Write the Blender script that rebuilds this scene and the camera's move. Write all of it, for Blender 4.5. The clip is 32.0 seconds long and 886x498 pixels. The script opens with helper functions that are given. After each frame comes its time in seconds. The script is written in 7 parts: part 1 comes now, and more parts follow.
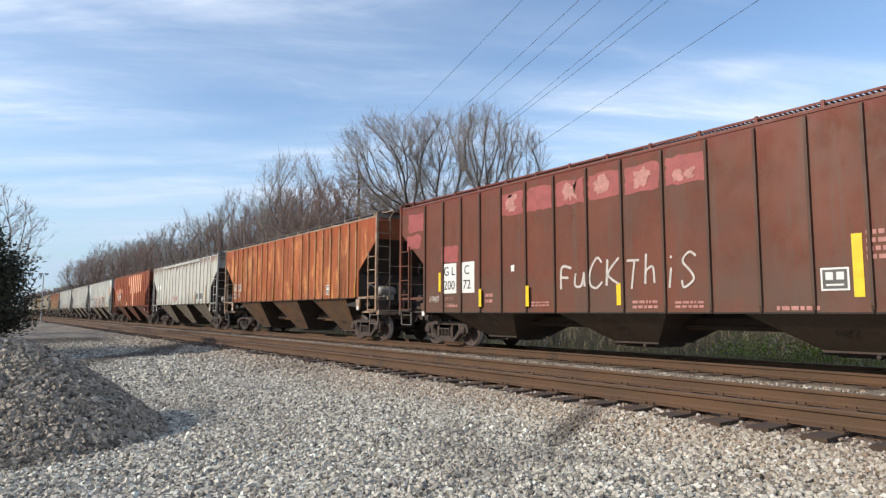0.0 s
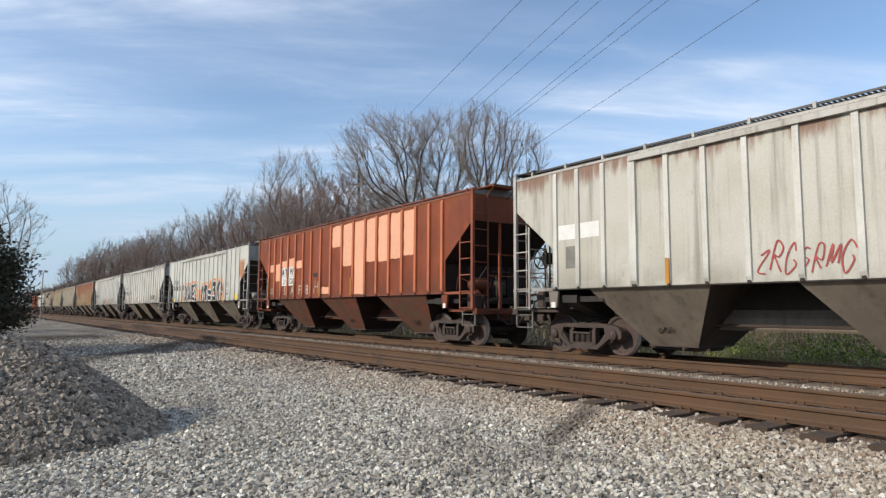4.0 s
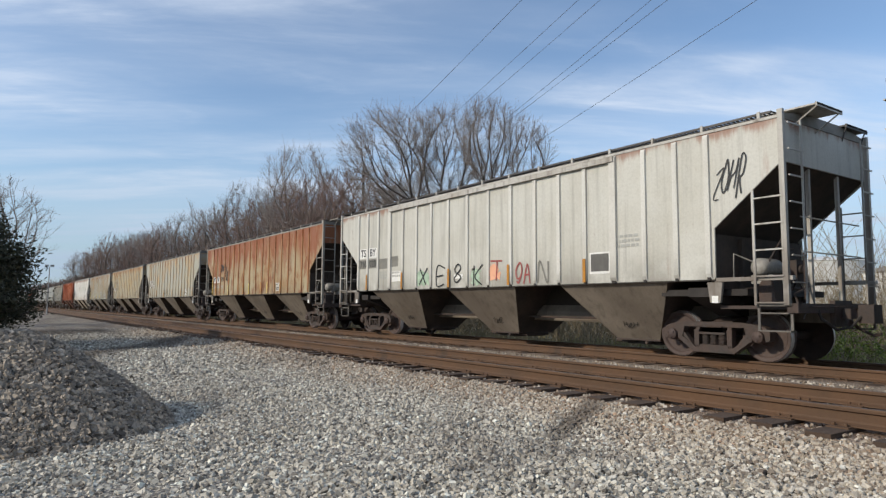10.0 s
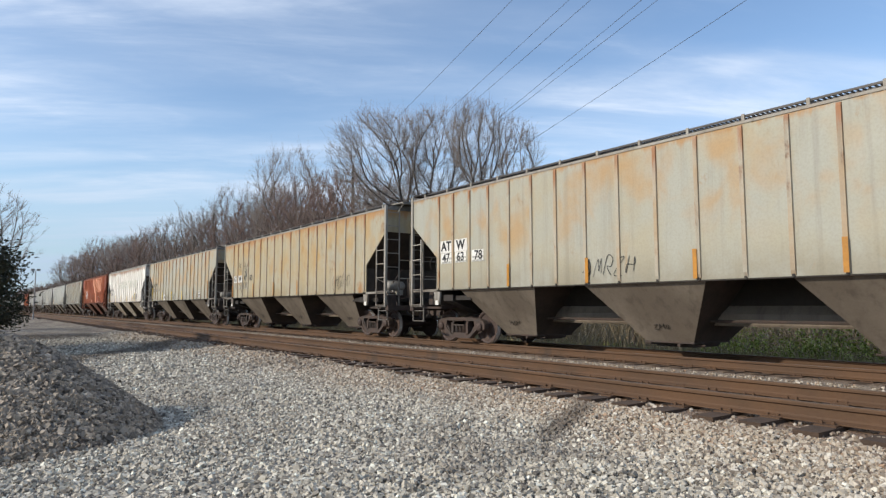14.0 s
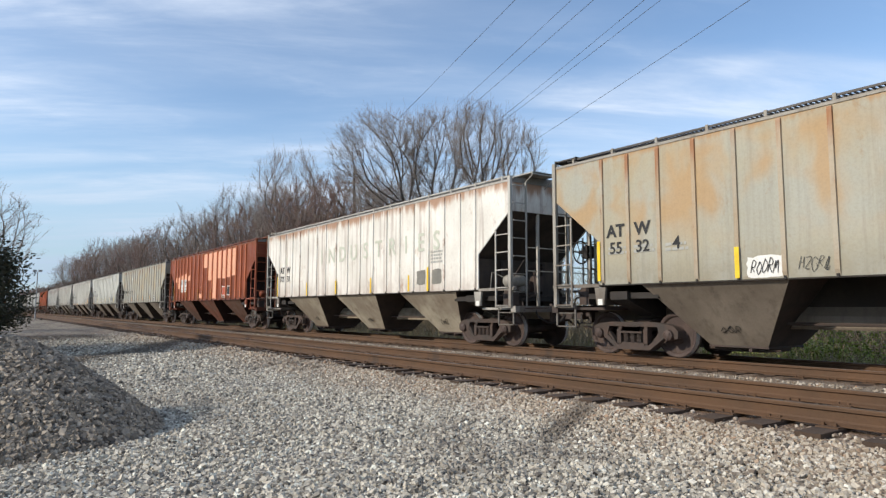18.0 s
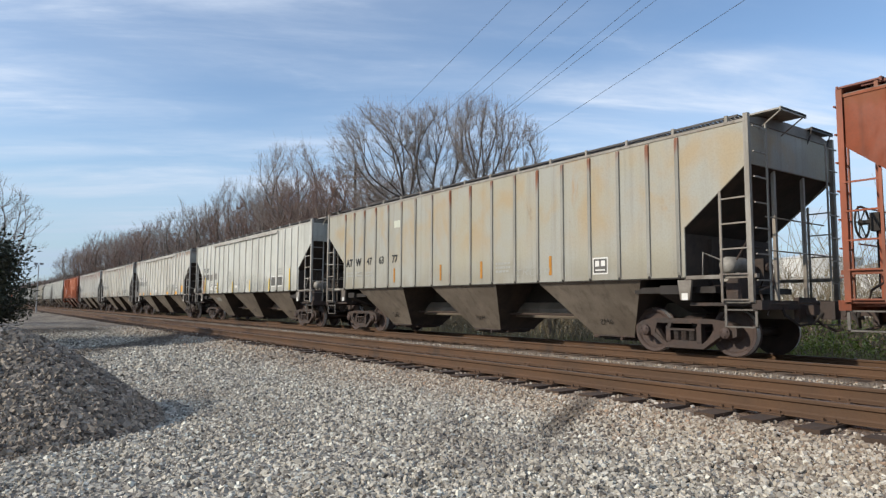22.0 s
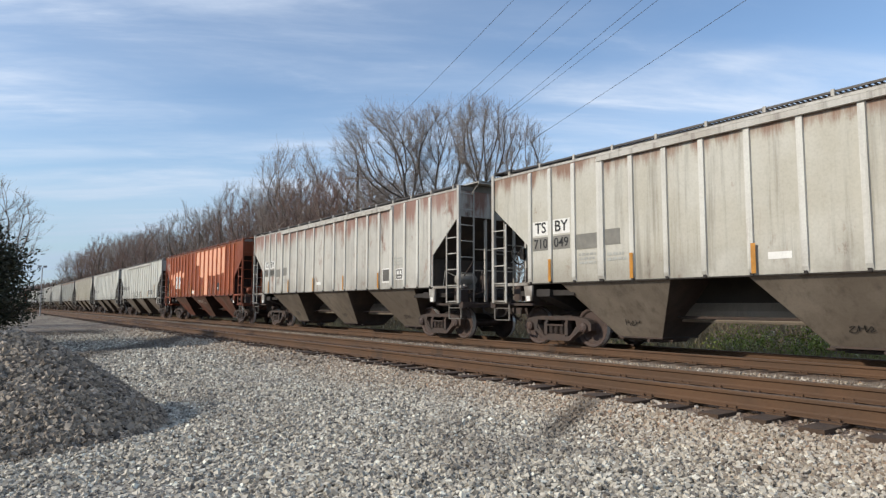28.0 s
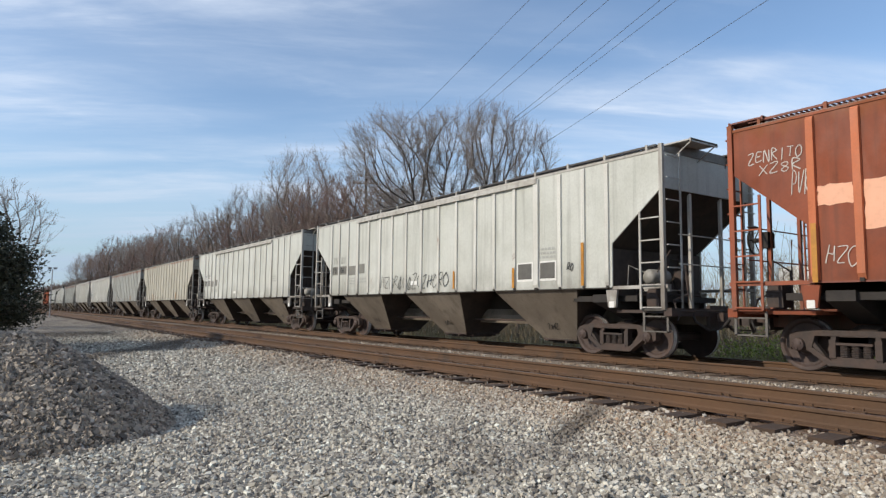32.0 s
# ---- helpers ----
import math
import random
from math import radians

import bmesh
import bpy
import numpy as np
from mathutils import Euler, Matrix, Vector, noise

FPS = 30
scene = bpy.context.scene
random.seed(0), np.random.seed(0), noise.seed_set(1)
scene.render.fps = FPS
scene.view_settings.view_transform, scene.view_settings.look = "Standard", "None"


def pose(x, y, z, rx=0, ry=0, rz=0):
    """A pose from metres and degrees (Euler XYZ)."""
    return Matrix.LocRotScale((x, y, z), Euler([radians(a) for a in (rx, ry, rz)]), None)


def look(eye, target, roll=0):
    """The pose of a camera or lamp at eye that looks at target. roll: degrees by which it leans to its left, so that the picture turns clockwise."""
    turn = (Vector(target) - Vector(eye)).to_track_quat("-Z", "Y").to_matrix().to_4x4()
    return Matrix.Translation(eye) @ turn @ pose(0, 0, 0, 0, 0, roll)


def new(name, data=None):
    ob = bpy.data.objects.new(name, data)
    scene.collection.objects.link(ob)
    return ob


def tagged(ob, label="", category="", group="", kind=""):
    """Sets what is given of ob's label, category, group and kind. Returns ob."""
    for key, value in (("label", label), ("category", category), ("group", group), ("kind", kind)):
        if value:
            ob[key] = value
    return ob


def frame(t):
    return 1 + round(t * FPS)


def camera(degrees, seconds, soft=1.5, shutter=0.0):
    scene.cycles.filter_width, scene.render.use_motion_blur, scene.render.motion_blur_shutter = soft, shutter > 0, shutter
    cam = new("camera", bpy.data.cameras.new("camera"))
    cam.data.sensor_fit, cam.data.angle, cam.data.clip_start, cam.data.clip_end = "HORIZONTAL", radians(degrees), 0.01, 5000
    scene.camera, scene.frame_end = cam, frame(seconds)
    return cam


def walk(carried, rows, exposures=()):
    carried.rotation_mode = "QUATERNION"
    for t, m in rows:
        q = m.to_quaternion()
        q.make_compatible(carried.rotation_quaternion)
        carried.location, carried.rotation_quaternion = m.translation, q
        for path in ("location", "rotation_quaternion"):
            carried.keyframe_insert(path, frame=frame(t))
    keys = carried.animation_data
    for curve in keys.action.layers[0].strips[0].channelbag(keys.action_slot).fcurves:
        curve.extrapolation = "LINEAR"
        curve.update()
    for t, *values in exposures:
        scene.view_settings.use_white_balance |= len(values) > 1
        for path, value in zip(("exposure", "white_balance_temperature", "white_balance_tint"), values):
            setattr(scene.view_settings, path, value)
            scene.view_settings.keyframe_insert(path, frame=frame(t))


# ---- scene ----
cam = camera(68.57, 32.0, soft=1.35)
EYE = Vector((0.0, 0.0, 0.97))


def view(yaw, pitch, roll):
    """The camera at its stand, turned yaw degrees from the track towards the train and pitch degrees up."""
    y, p = radians(yaw), radians(pitch)
    return look(EYE, EYE + Vector((math.sin(y) * math.cos(p), math.cos(y) * math.cos(p), math.sin(p))), roll)


walk(cam, [
    (0, view(35.34, 5.59, 0.08)), (0.5, view(35.34, 5.46, 0.08)), (1, view(35.30, 5.40, 0.09)), (1.5, view(35.29, 5.33, -0.23)),
    (2, view(35.27, 5.26, -0.24)), (2.5, view(35.31, 5.22, -0.04)), (3, view(35.35, 5.29, 0.16)), (3.5, view(35.32, 5.39, 0.29)),
    (5.5, view(35.57, 5.63, 0.23)), (6, view(35.62, 5.49, 0.35)), (6.5, view(35.55, 5.36, 0.43)), (7, view(35.35, 5.27, 0.42)),
    (7.5, view(35.18, 5.20, 0.35)), (8, view(35.01, 5.21, 0.51)), (8.5, view(34.91, 5.16, 0.39)), (9, view(34.86, 5.13, 0.48)),
    (9.5, view(34.88, 5.07, 0.39)), (10, view(34.96, 5.04, 0.41)), (10.5, view(35.11, 4.98, 0.21)), (11, view(35.42, 4.98, 0.04)),
    (11.5, view(35.62, 5.04, -0.08)), (12, view(35.84, 5.07, -0.01)), (12.5, view(35.91, 5.13, 0.25)),
    (13, view(35.96, 5.15, 0.18)), (13.5, view(35.95, 5.22, 0.02)), (14, view(35.85, 5.21, 0.04)),
    (14.5, view(35.74, 5.25, -0.03)), (16.5, view(35.53, 5.29, 0.01)), (17, view(35.57, 5.23, 0.05)),
    (17.5, view(35.62, 5.28, 0.04)), (18, view(35.73, 5.31, 0.07)), (18.5, view(35.77, 5.35, 0.17)),
    (19, view(35.89, 5.35, 0.16)), (19.5, view(35.95, 5.29, 0.02)), (20, view(35.98, 5.20, 0.02)),
    (20.5, view(35.88, 5.14, 0.06)), (21, view(35.73, 5.07, 0.22)), (21.5, view(35.65, 4.93, 0.11)),
    (22, view(35.66, 4.83, 0.30)), (22.5, view(35.64, 4.79, 0.58)), (23, view(35.57, 4.81, 0.75)),
    (23.5, view(35.46, 4.84, 0.68)), (24, view(35.28, 4.82, 0.76)), (24.5, view(35.23, 4.82, 0.59)),
    (25, view(35.19, 4.81, 0.57)), (25.5, view(35.25, 4.85, 0.58)), (27.5, view(35.37, 4.89, 0.40)),
    (28, view(35.43, 4.93, 0.08)), (28.5, view(35.52, 4.98, 0.02)), (29, view(35.55, 5.02, -0.06)),
    (29.5, view(35.37, 5.15, -0.27)), (30, view(35.05, 5.26, 0.19)), (30.5, view(34.78, 5.33, 0.36)),
    (31, view(34.62, 5.40, 0.54)), (31.5, view(34.68, 5.40, 0.59)), (32, view(34.75, 5.38, 0.63)),
], exposures=[(0, 0.42), (1, 0.38), (2, 0.33), (3, 0.28), (6, 0.2), (7, 0.1), (10, 0.1), (11, 0.12), (12, 0.3), (13, 0.3), (18, 0.3), (19, -0.08), (20, 0.0), (21, 0.17), (23, 0.22), (24, 0.13),
                (28, 0.2), (32, 0.2)])

# ---- world, sun ----
SUN_AZ, SUN_EL = 284.0, 29.0      # degrees: compass from +y towards +x, and height
world = bpy.data.worlds.new("world")
scene.world = world
world.use_nodes = True


def node(nt, kind, **values):
    n = nt.nodes.new(kind)
    for key, value in values.items():
        if key in n.inputs:
            n.inputs[key].default_value = value
    return n


def build_sky():
    nt = world.node_tree
    nt.nodes.clear()
    sky = nt.nodes.new("ShaderNodeTexSky")
    sky.sky_type, sky.sun_disc = "NISHITA", False
    sky.sun_elevation, sky.sun_rotation = radians(SUN_EL), radians(SUN_AZ)
    sky.air_density, sky.dust_density, sky.ozone_density = 1.0, 0.25, 2.5
    tc = nt.nodes.new("ShaderNodeTexCoord")
    sep = nt.nodes.new("ShaderNodeSeparateXYZ")
    nt.links.new(tc.outputs["Generated"], sep.inputs[0])

    def mth(op, a, b=None, clamp=False):
        m = nt.nodes.new("ShaderNodeMath")
        m.operation, m.use_clamp = op, clamp
        for i, v in enumerate((a, b)):
            if v is None:
                continue
            if isinstance(v, (int, float)):
                m.inputs[i].default_value = v
            else:
                nt.links.new(v, m.inputs[i])
        return m.outputs[0]

    up = mth("MAXIMUM", sep.outputs[2], 0.0)
    den = mth("ADD", up, 0.10)
    px, py = mth("DIVIDE", sep.outputs[0], den), mth("DIVIDE", sep.outputs[1], den)
    comb = nt.nodes.new("ShaderNodeCombineXYZ")
    nt.links.new(px, comb.inputs[0])
    nt.links.new(py, comb.inputs[1])

    def cloud(turn, sx, sy, scale, detail, rough, lo, hi, shift=0.0):
        spin = nt.nodes.new("ShaderNodeMapping")
        spin.inputs["Rotation"].default_value = (0, 0, radians(turn))
        nt.links.new(comb.outputs[0], spin.inputs[0])
        mp = nt.nodes.new("ShaderNodeMapping")
        mp.inputs["Scale"].default_value = (sx, sy, 1)
        mp.inputs["Location"].default_value = (shift, shift * 0.7, 0)
        nt.links.new(spin.outputs[0], mp.inputs[0])
        nz = node(nt, "ShaderNodeTexNoise", Scale=scale, Detail=detail, Roughness=rough, Distortion=0.35)
        nt.links.new(mp.outputs[0], nz.inputs["Vector"])
        r = nt.nodes.new("ShaderNodeMapRange")
        r.interpolation_type = "SMOOTHSTEP"
        r.inputs["From Min"].default_value, r.inputs["From Max"].default_value = lo, hi
        nt.links.new(nz.outputs["Fac"], r.inputs["Value"])
        return r.outputs[0]

    a = cloud(CLOUD_TURN, 0.26, 1.0, 1.9, 10.0, 0.62, 0.41, 0.66, 3.1)
    b = cloud(CLOUD_TURN + 10, 0.5, 1.2, 0.55, 3.0, 0.5, 0.32, 0.66, 1.3)
    fleck = cloud(CLOUD_TURN - 12, 0.5, 1.0, 5.0, 6.0, 0.6, 0.46, 0.74, 7.7)
    both = mth("ADD", mth("MULTIPLY", a, b), mth("MULTIPLY", fleck, mth("MULTIPLY", a, 0.28)))
    wash = mth("MULTIPLY", b, 0.34)
    amount = mth("MINIMUM", mth("ADD", mth("MULTIPLY", both, 0.85), wash), 0.92)
    mix = nt.nodes.new("ShaderNodeMix")
    mix.data_type = "RGBA"
    nt.links.new(amount, mix.inputs[0])
    nt.links.new(sky.outputs[0], mix.inputs[6])
    mix.inputs[7].default_value = (CLOUD * 0.88, CLOUD * 0.98, CLOUD * 1.14, 1)
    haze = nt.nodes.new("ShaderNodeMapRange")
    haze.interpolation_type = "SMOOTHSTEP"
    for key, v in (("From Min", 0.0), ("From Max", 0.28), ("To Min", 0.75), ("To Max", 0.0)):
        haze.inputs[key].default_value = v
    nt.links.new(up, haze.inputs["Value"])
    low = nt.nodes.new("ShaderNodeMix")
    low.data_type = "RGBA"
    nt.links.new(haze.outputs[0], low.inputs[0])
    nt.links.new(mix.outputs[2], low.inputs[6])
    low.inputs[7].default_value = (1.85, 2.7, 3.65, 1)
    bg = nt.nodes.new("ShaderNodeBackground")
    bg.inputs["Strength"].default_value = SKY
    out = nt.nodes.new("ShaderNodeOutputWorld")
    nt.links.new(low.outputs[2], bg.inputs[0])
    nt.links.new(bg.outputs[0], out.inputs[0])


CLOUD_TURN, CLOUD, SKY = 32.0, 5.3, 0.15
build_sky()
sun = new("sun", bpy.data.lights.new("sun", "SUN"))
sun.data.energy, sun.data.angle, sun.data.color = 3.1, radians(0.6), (1.0, 0.90, 0.76)
sun_way = Vector((math.sin(radians(SUN_AZ)) * math.cos(radians(SUN_EL)), math.cos(radians(SUN_AZ)) * math.cos(radians(SUN_EL)), math.sin(radians(SUN_EL))))
sun.matrix_world = look(sun_way * 100, (0, 0, 0))

# ---- materials ----
def ramp(nt, fac, stops):
    r = nt.nodes.new("ShaderNodeValToRGB")
    el = r.color_ramp.elements
    while len(el) < len(stops):
        el.new(0.5)
    for e, (p, c) in zip(el, stops):
        e.position, e.color = p, (*c, 1)
    nt.links.new(fac, r.inputs[0])
    return r.outputs[0]


def blend(nt, fac, a, b, mode="MIX"):
    m = nt.nodes.new("ShaderNodeMix")
    m.data_type, m.blend_type = "RGBA", mode
    for slot, v in ((0, fac), (6, a), (7, b)):
        if isinstance(v, (int, float)):
            m.inputs[slot].default_value = v
        elif isinstance(v, tuple):
            m.inputs[slot].default_value = (*v, 1)
        else:
            nt.links.new(v, m.inputs[slot])
    return m.outputs[2]


def smooth(nt, value, lo, hi, a=0.0, b=1.0):
    r = nt.nodes.new("ShaderNodeMapRange")
    r.interpolation_type = "SMOOTHSTEP"
    for key, v in (("From Min", lo), ("From Max", hi), ("To Min", a), ("To Max", b)):
        r.inputs[key].default_value = v
    nt.links.new(value, r.inputs["Value"])
    return r.outputs[0]


def times(nt, a, b):
    m = nt.nodes.new("ShaderNodeMath")
    m.operation = "MULTIPLY"
    for i, v in enumerate((a, b)):
        if isinstance(v, (int, float)):
            m.inputs[i].default_value = v
        else:
            nt.links.new(v, m.inputs[i])
    return m.outputs[0]


def spot(nt, coord, scale, detail=4.0, rough=0.6, stretch=(1, 1, 1), distort=0.0):
    mp = nt.nodes.new("ShaderNodeMapping")
    mp.inputs["Scale"].default_value = stretch
    nt.links.new(coord, mp.inputs[0])
    n = node(nt, "ShaderNodeTexNoise", Scale=scale, Detail=detail, Roughness=rough, Distortion=distort)
    nt.links.new(mp.outputs[0], n.inputs["Vector"])
    return n.outputs["Fac"]


def start(name):
    m = bpy.data.materials.new(name)
    m.use_nodes = True
    nt = m.node_tree
    bsdf = nt.nodes["Principled BSDF"]
    return m, nt, bsdf


def own_coord(nt, spread=37.0):
    """Object coordinates, moved by the object's own random number."""
    tc = nt.nodes.new("ShaderNodeTexCoord")
    info = nt.nodes.new("ShaderNodeObjectInfo")
    mul = nt.nodes.new("ShaderNodeVectorMath")
    mul.operation = "MULTIPLY_ADD"
    comb = nt.nodes.new("ShaderNodeCombineXYZ")
    for i, k in enumerate((1.0, 2.3, 0.0)):
        nt.links.new(times(nt, info.outputs["Random"], k), comb.inputs[i])
    mul.inputs[1].default_value = (spread, spread, spread)
    nt.links.new(comb.outputs[0], mul.inputs[0])
    nt.links.new(tc.outputs["Object"], mul.inputs[2])
    return mul.outputs[0], tc


def bump(nt, bsdf, height, strength, distance):
    b = nt.nodes.new("ShaderNodeBump")
    b.inputs["Strength"].default_value, b.inputs["Distance"].default_value = strength, distance
    nt.links.new(height, b.inputs["Height"])
    nt.links.new(b.outputs[0], bsdf.inputs["Normal"])


def dark_bands(nt, co):
    """Mask of darker ground in the yard: two bands far off and a streak beside the track."""
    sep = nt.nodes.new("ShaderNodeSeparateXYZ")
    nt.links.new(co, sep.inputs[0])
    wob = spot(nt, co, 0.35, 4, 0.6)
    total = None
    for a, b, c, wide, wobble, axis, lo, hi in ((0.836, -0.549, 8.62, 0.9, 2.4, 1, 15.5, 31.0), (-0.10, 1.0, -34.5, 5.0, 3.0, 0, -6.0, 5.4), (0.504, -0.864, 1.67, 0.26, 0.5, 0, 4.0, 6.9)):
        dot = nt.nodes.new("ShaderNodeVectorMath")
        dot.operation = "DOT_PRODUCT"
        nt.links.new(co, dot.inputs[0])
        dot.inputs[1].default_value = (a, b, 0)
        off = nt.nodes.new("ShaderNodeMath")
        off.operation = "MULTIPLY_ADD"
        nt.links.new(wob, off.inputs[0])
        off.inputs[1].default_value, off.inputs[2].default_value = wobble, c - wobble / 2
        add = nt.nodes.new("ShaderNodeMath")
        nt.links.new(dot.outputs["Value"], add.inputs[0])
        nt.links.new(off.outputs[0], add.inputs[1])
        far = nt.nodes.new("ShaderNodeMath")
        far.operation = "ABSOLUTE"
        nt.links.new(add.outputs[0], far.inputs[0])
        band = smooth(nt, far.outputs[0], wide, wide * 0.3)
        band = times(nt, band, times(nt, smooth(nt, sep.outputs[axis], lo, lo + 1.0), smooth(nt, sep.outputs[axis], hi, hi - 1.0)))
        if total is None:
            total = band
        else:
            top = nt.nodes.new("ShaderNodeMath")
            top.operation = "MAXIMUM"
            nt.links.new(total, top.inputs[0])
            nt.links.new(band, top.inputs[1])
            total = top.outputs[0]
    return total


RUST, RUST_DARK = (0.22, 0.062, 0.018), (0.085, 0.028, 0.012)


def paint(name, base, rust=0.2, top_rust=0.0, streak=0.35, dirt=0.35, second=None, rust_tone=RUST, grime=(0.10, 0.085, 0.065), rough=0.5, tall=0.6, grain=1.6, wash=None):
    """Weathered car paint: faded patches, rust blooms, rust runs from the roof edge, dirt thrown up along the sill."""
    m, nt, bsdf = start(name)
    co, tc = own_coord(nt)
    sep = nt.nodes.new("ShaderNodeSeparateXYZ")
    nt.links.new(tc.outputs["Object"], sep.inputs[0])
    patch = spot(nt, co, 0.7, 5, 0.6)
    col = blend(nt, smooth(nt, patch, 0.35, 0.7), base, second or tuple(c * 0.82 for c in base))
    run = spot(nt, co, 1.0, 5, 0.65, (5.0, 5.0, 0.22))
    col = blend(nt, times(nt, smooth(nt, run, 0.48, 0.72), streak), col, grime)
    bloom = spot(nt, co, grain, 8, 0.72, (1, 1, tall), 0.3)
    if rust > 0:
        hi = 0.74 - 0.34 * rust
        col = blend(nt, times(nt, smooth(nt, bloom, hi - 0.10, hi + 0.07), 0.92), col, blend(nt, smooth(nt, run, 0.4, 0.7), rust_tone, RUST_DARK))
    if top_rust > 0:
        fall = smooth(nt, sep.outputs[2], 4.3 - 2.6 * top_rust, 4.3)
        runs = spot(nt, co, 1.0, 6, 0.7, (2.6, 2.6, 0.35), 0.2)
        add = nt.nodes.new("ShaderNodeMath")
        add.operation = "MULTIPLY_ADD"
        nt.links.new(fall, add.inputs[0])
        add.inputs[1].default_value = 0.36
        nt.links.new(runs, add.inputs[2])
        col = blend(nt, times(nt, smooth(nt, add.outputs[0], 0.60, 0.86), 0.9), col, rust_tone)
    if wash:
        band = times(nt, smooth(nt, sep.outputs[2], 1.9, 2.9), smooth(nt, sep.outputs[2], 4.35, 3.9))
        cloudy = spot(nt, co, 1.15, 3, 0.5, (1, 1, 0.75), 0.4)
        col = blend(nt, times(nt, times(nt, band, smooth(nt, cloudy, 0.42, 0.70)), 0.72), col, wash)
    low = smooth(nt, sep.outputs[2], 2.3, 1.3)
    col = blend(nt, times(nt, times(nt, low, smooth(nt, patch, 0.3, 0.6)), dirt), col, grime)
    fine = spot(nt, co, 26, 4, 0.6)
    col = blend(nt, smooth(nt, fine, 0.35, 0.8, 0.0, 0.16), col, grime)
    nt.links.new(col, bsdf.inputs["Base Color"])
    nt.links.new(smooth(nt, bloom, 0.3, 0.7, rough - 0.1, rough + 0.25), bsdf.inputs["Roughness"])
    bsdf.inputs["Specular IOR Level"].default_value = 0.3
    dent = spot(nt, co, 1.1, 3, 0.5, (1, 1, 0.5))
    bump(nt, bsdf, dent, 0.25, 0.06)
    return m


def plain(name, base, rough=0.6, metal=0.0, vary=0.25, scale=6.0, relief=0.15, second=None):
    m, nt, bsdf = start(name)
    co, tc = own_coord(nt)
    a = spot(nt, co, scale, 5, 0.6)
    b = spot(nt, co, scale * 7, 3, 0.6)
    col = blend(nt, smooth(nt, a, 0.3, 0.7), base, second or tuple(c * (1 - vary) for c in base))
    col = blend(nt, smooth(nt, b, 0.45, 0.8, 0, 0.4), col, tuple(c * (1 - vary) * 0.7 for c in base))
    nt.links.new(col, bsdf.inputs["Base Color"])
    bsdf.inputs["Roughness"].default_value, bsdf.inputs["Metallic"].default_value = rough, metal
    if relief:
        bump(nt, bsdf, b, relief, 0.02)
    return m


def stained(name, base, second, rough):
    """Rusty rail steel with dark smears of grease at odd places along it."""
    m, nt, bsdf = start(name)
    tc = nt.nodes.new("ShaderNodeTexCoord")
    co = tc.outputs["Object"]
    col = blend(nt, smooth(nt, spot(nt, co, 3.0, 5, 0.6, (1, 0.4, 1)), 0.3, 0.7), base, second)
    col = blend(nt, smooth(nt, spot(nt, co, 30, 4, 0.65), 0.45, 0.8, 0, 0.5), col, tuple(c * 0.5 for c in base))
    smear = spot(nt, co, 0.8, 3, 0.55, (0.25, 1.0, 0.25))
    col = blend(nt, smooth(nt, smear, 0.60, 0.68, 0.0, 0.8), col, (0.028, 0.022, 0.018))
    nt.links.new(col, bsdf.inputs["Base Color"])
    bsdf.inputs["Roughness"].default_value = rough
    bump(nt, bsdf, spot(nt, co, 40, 3, 0.6), 0.25, 0.02)
    return m


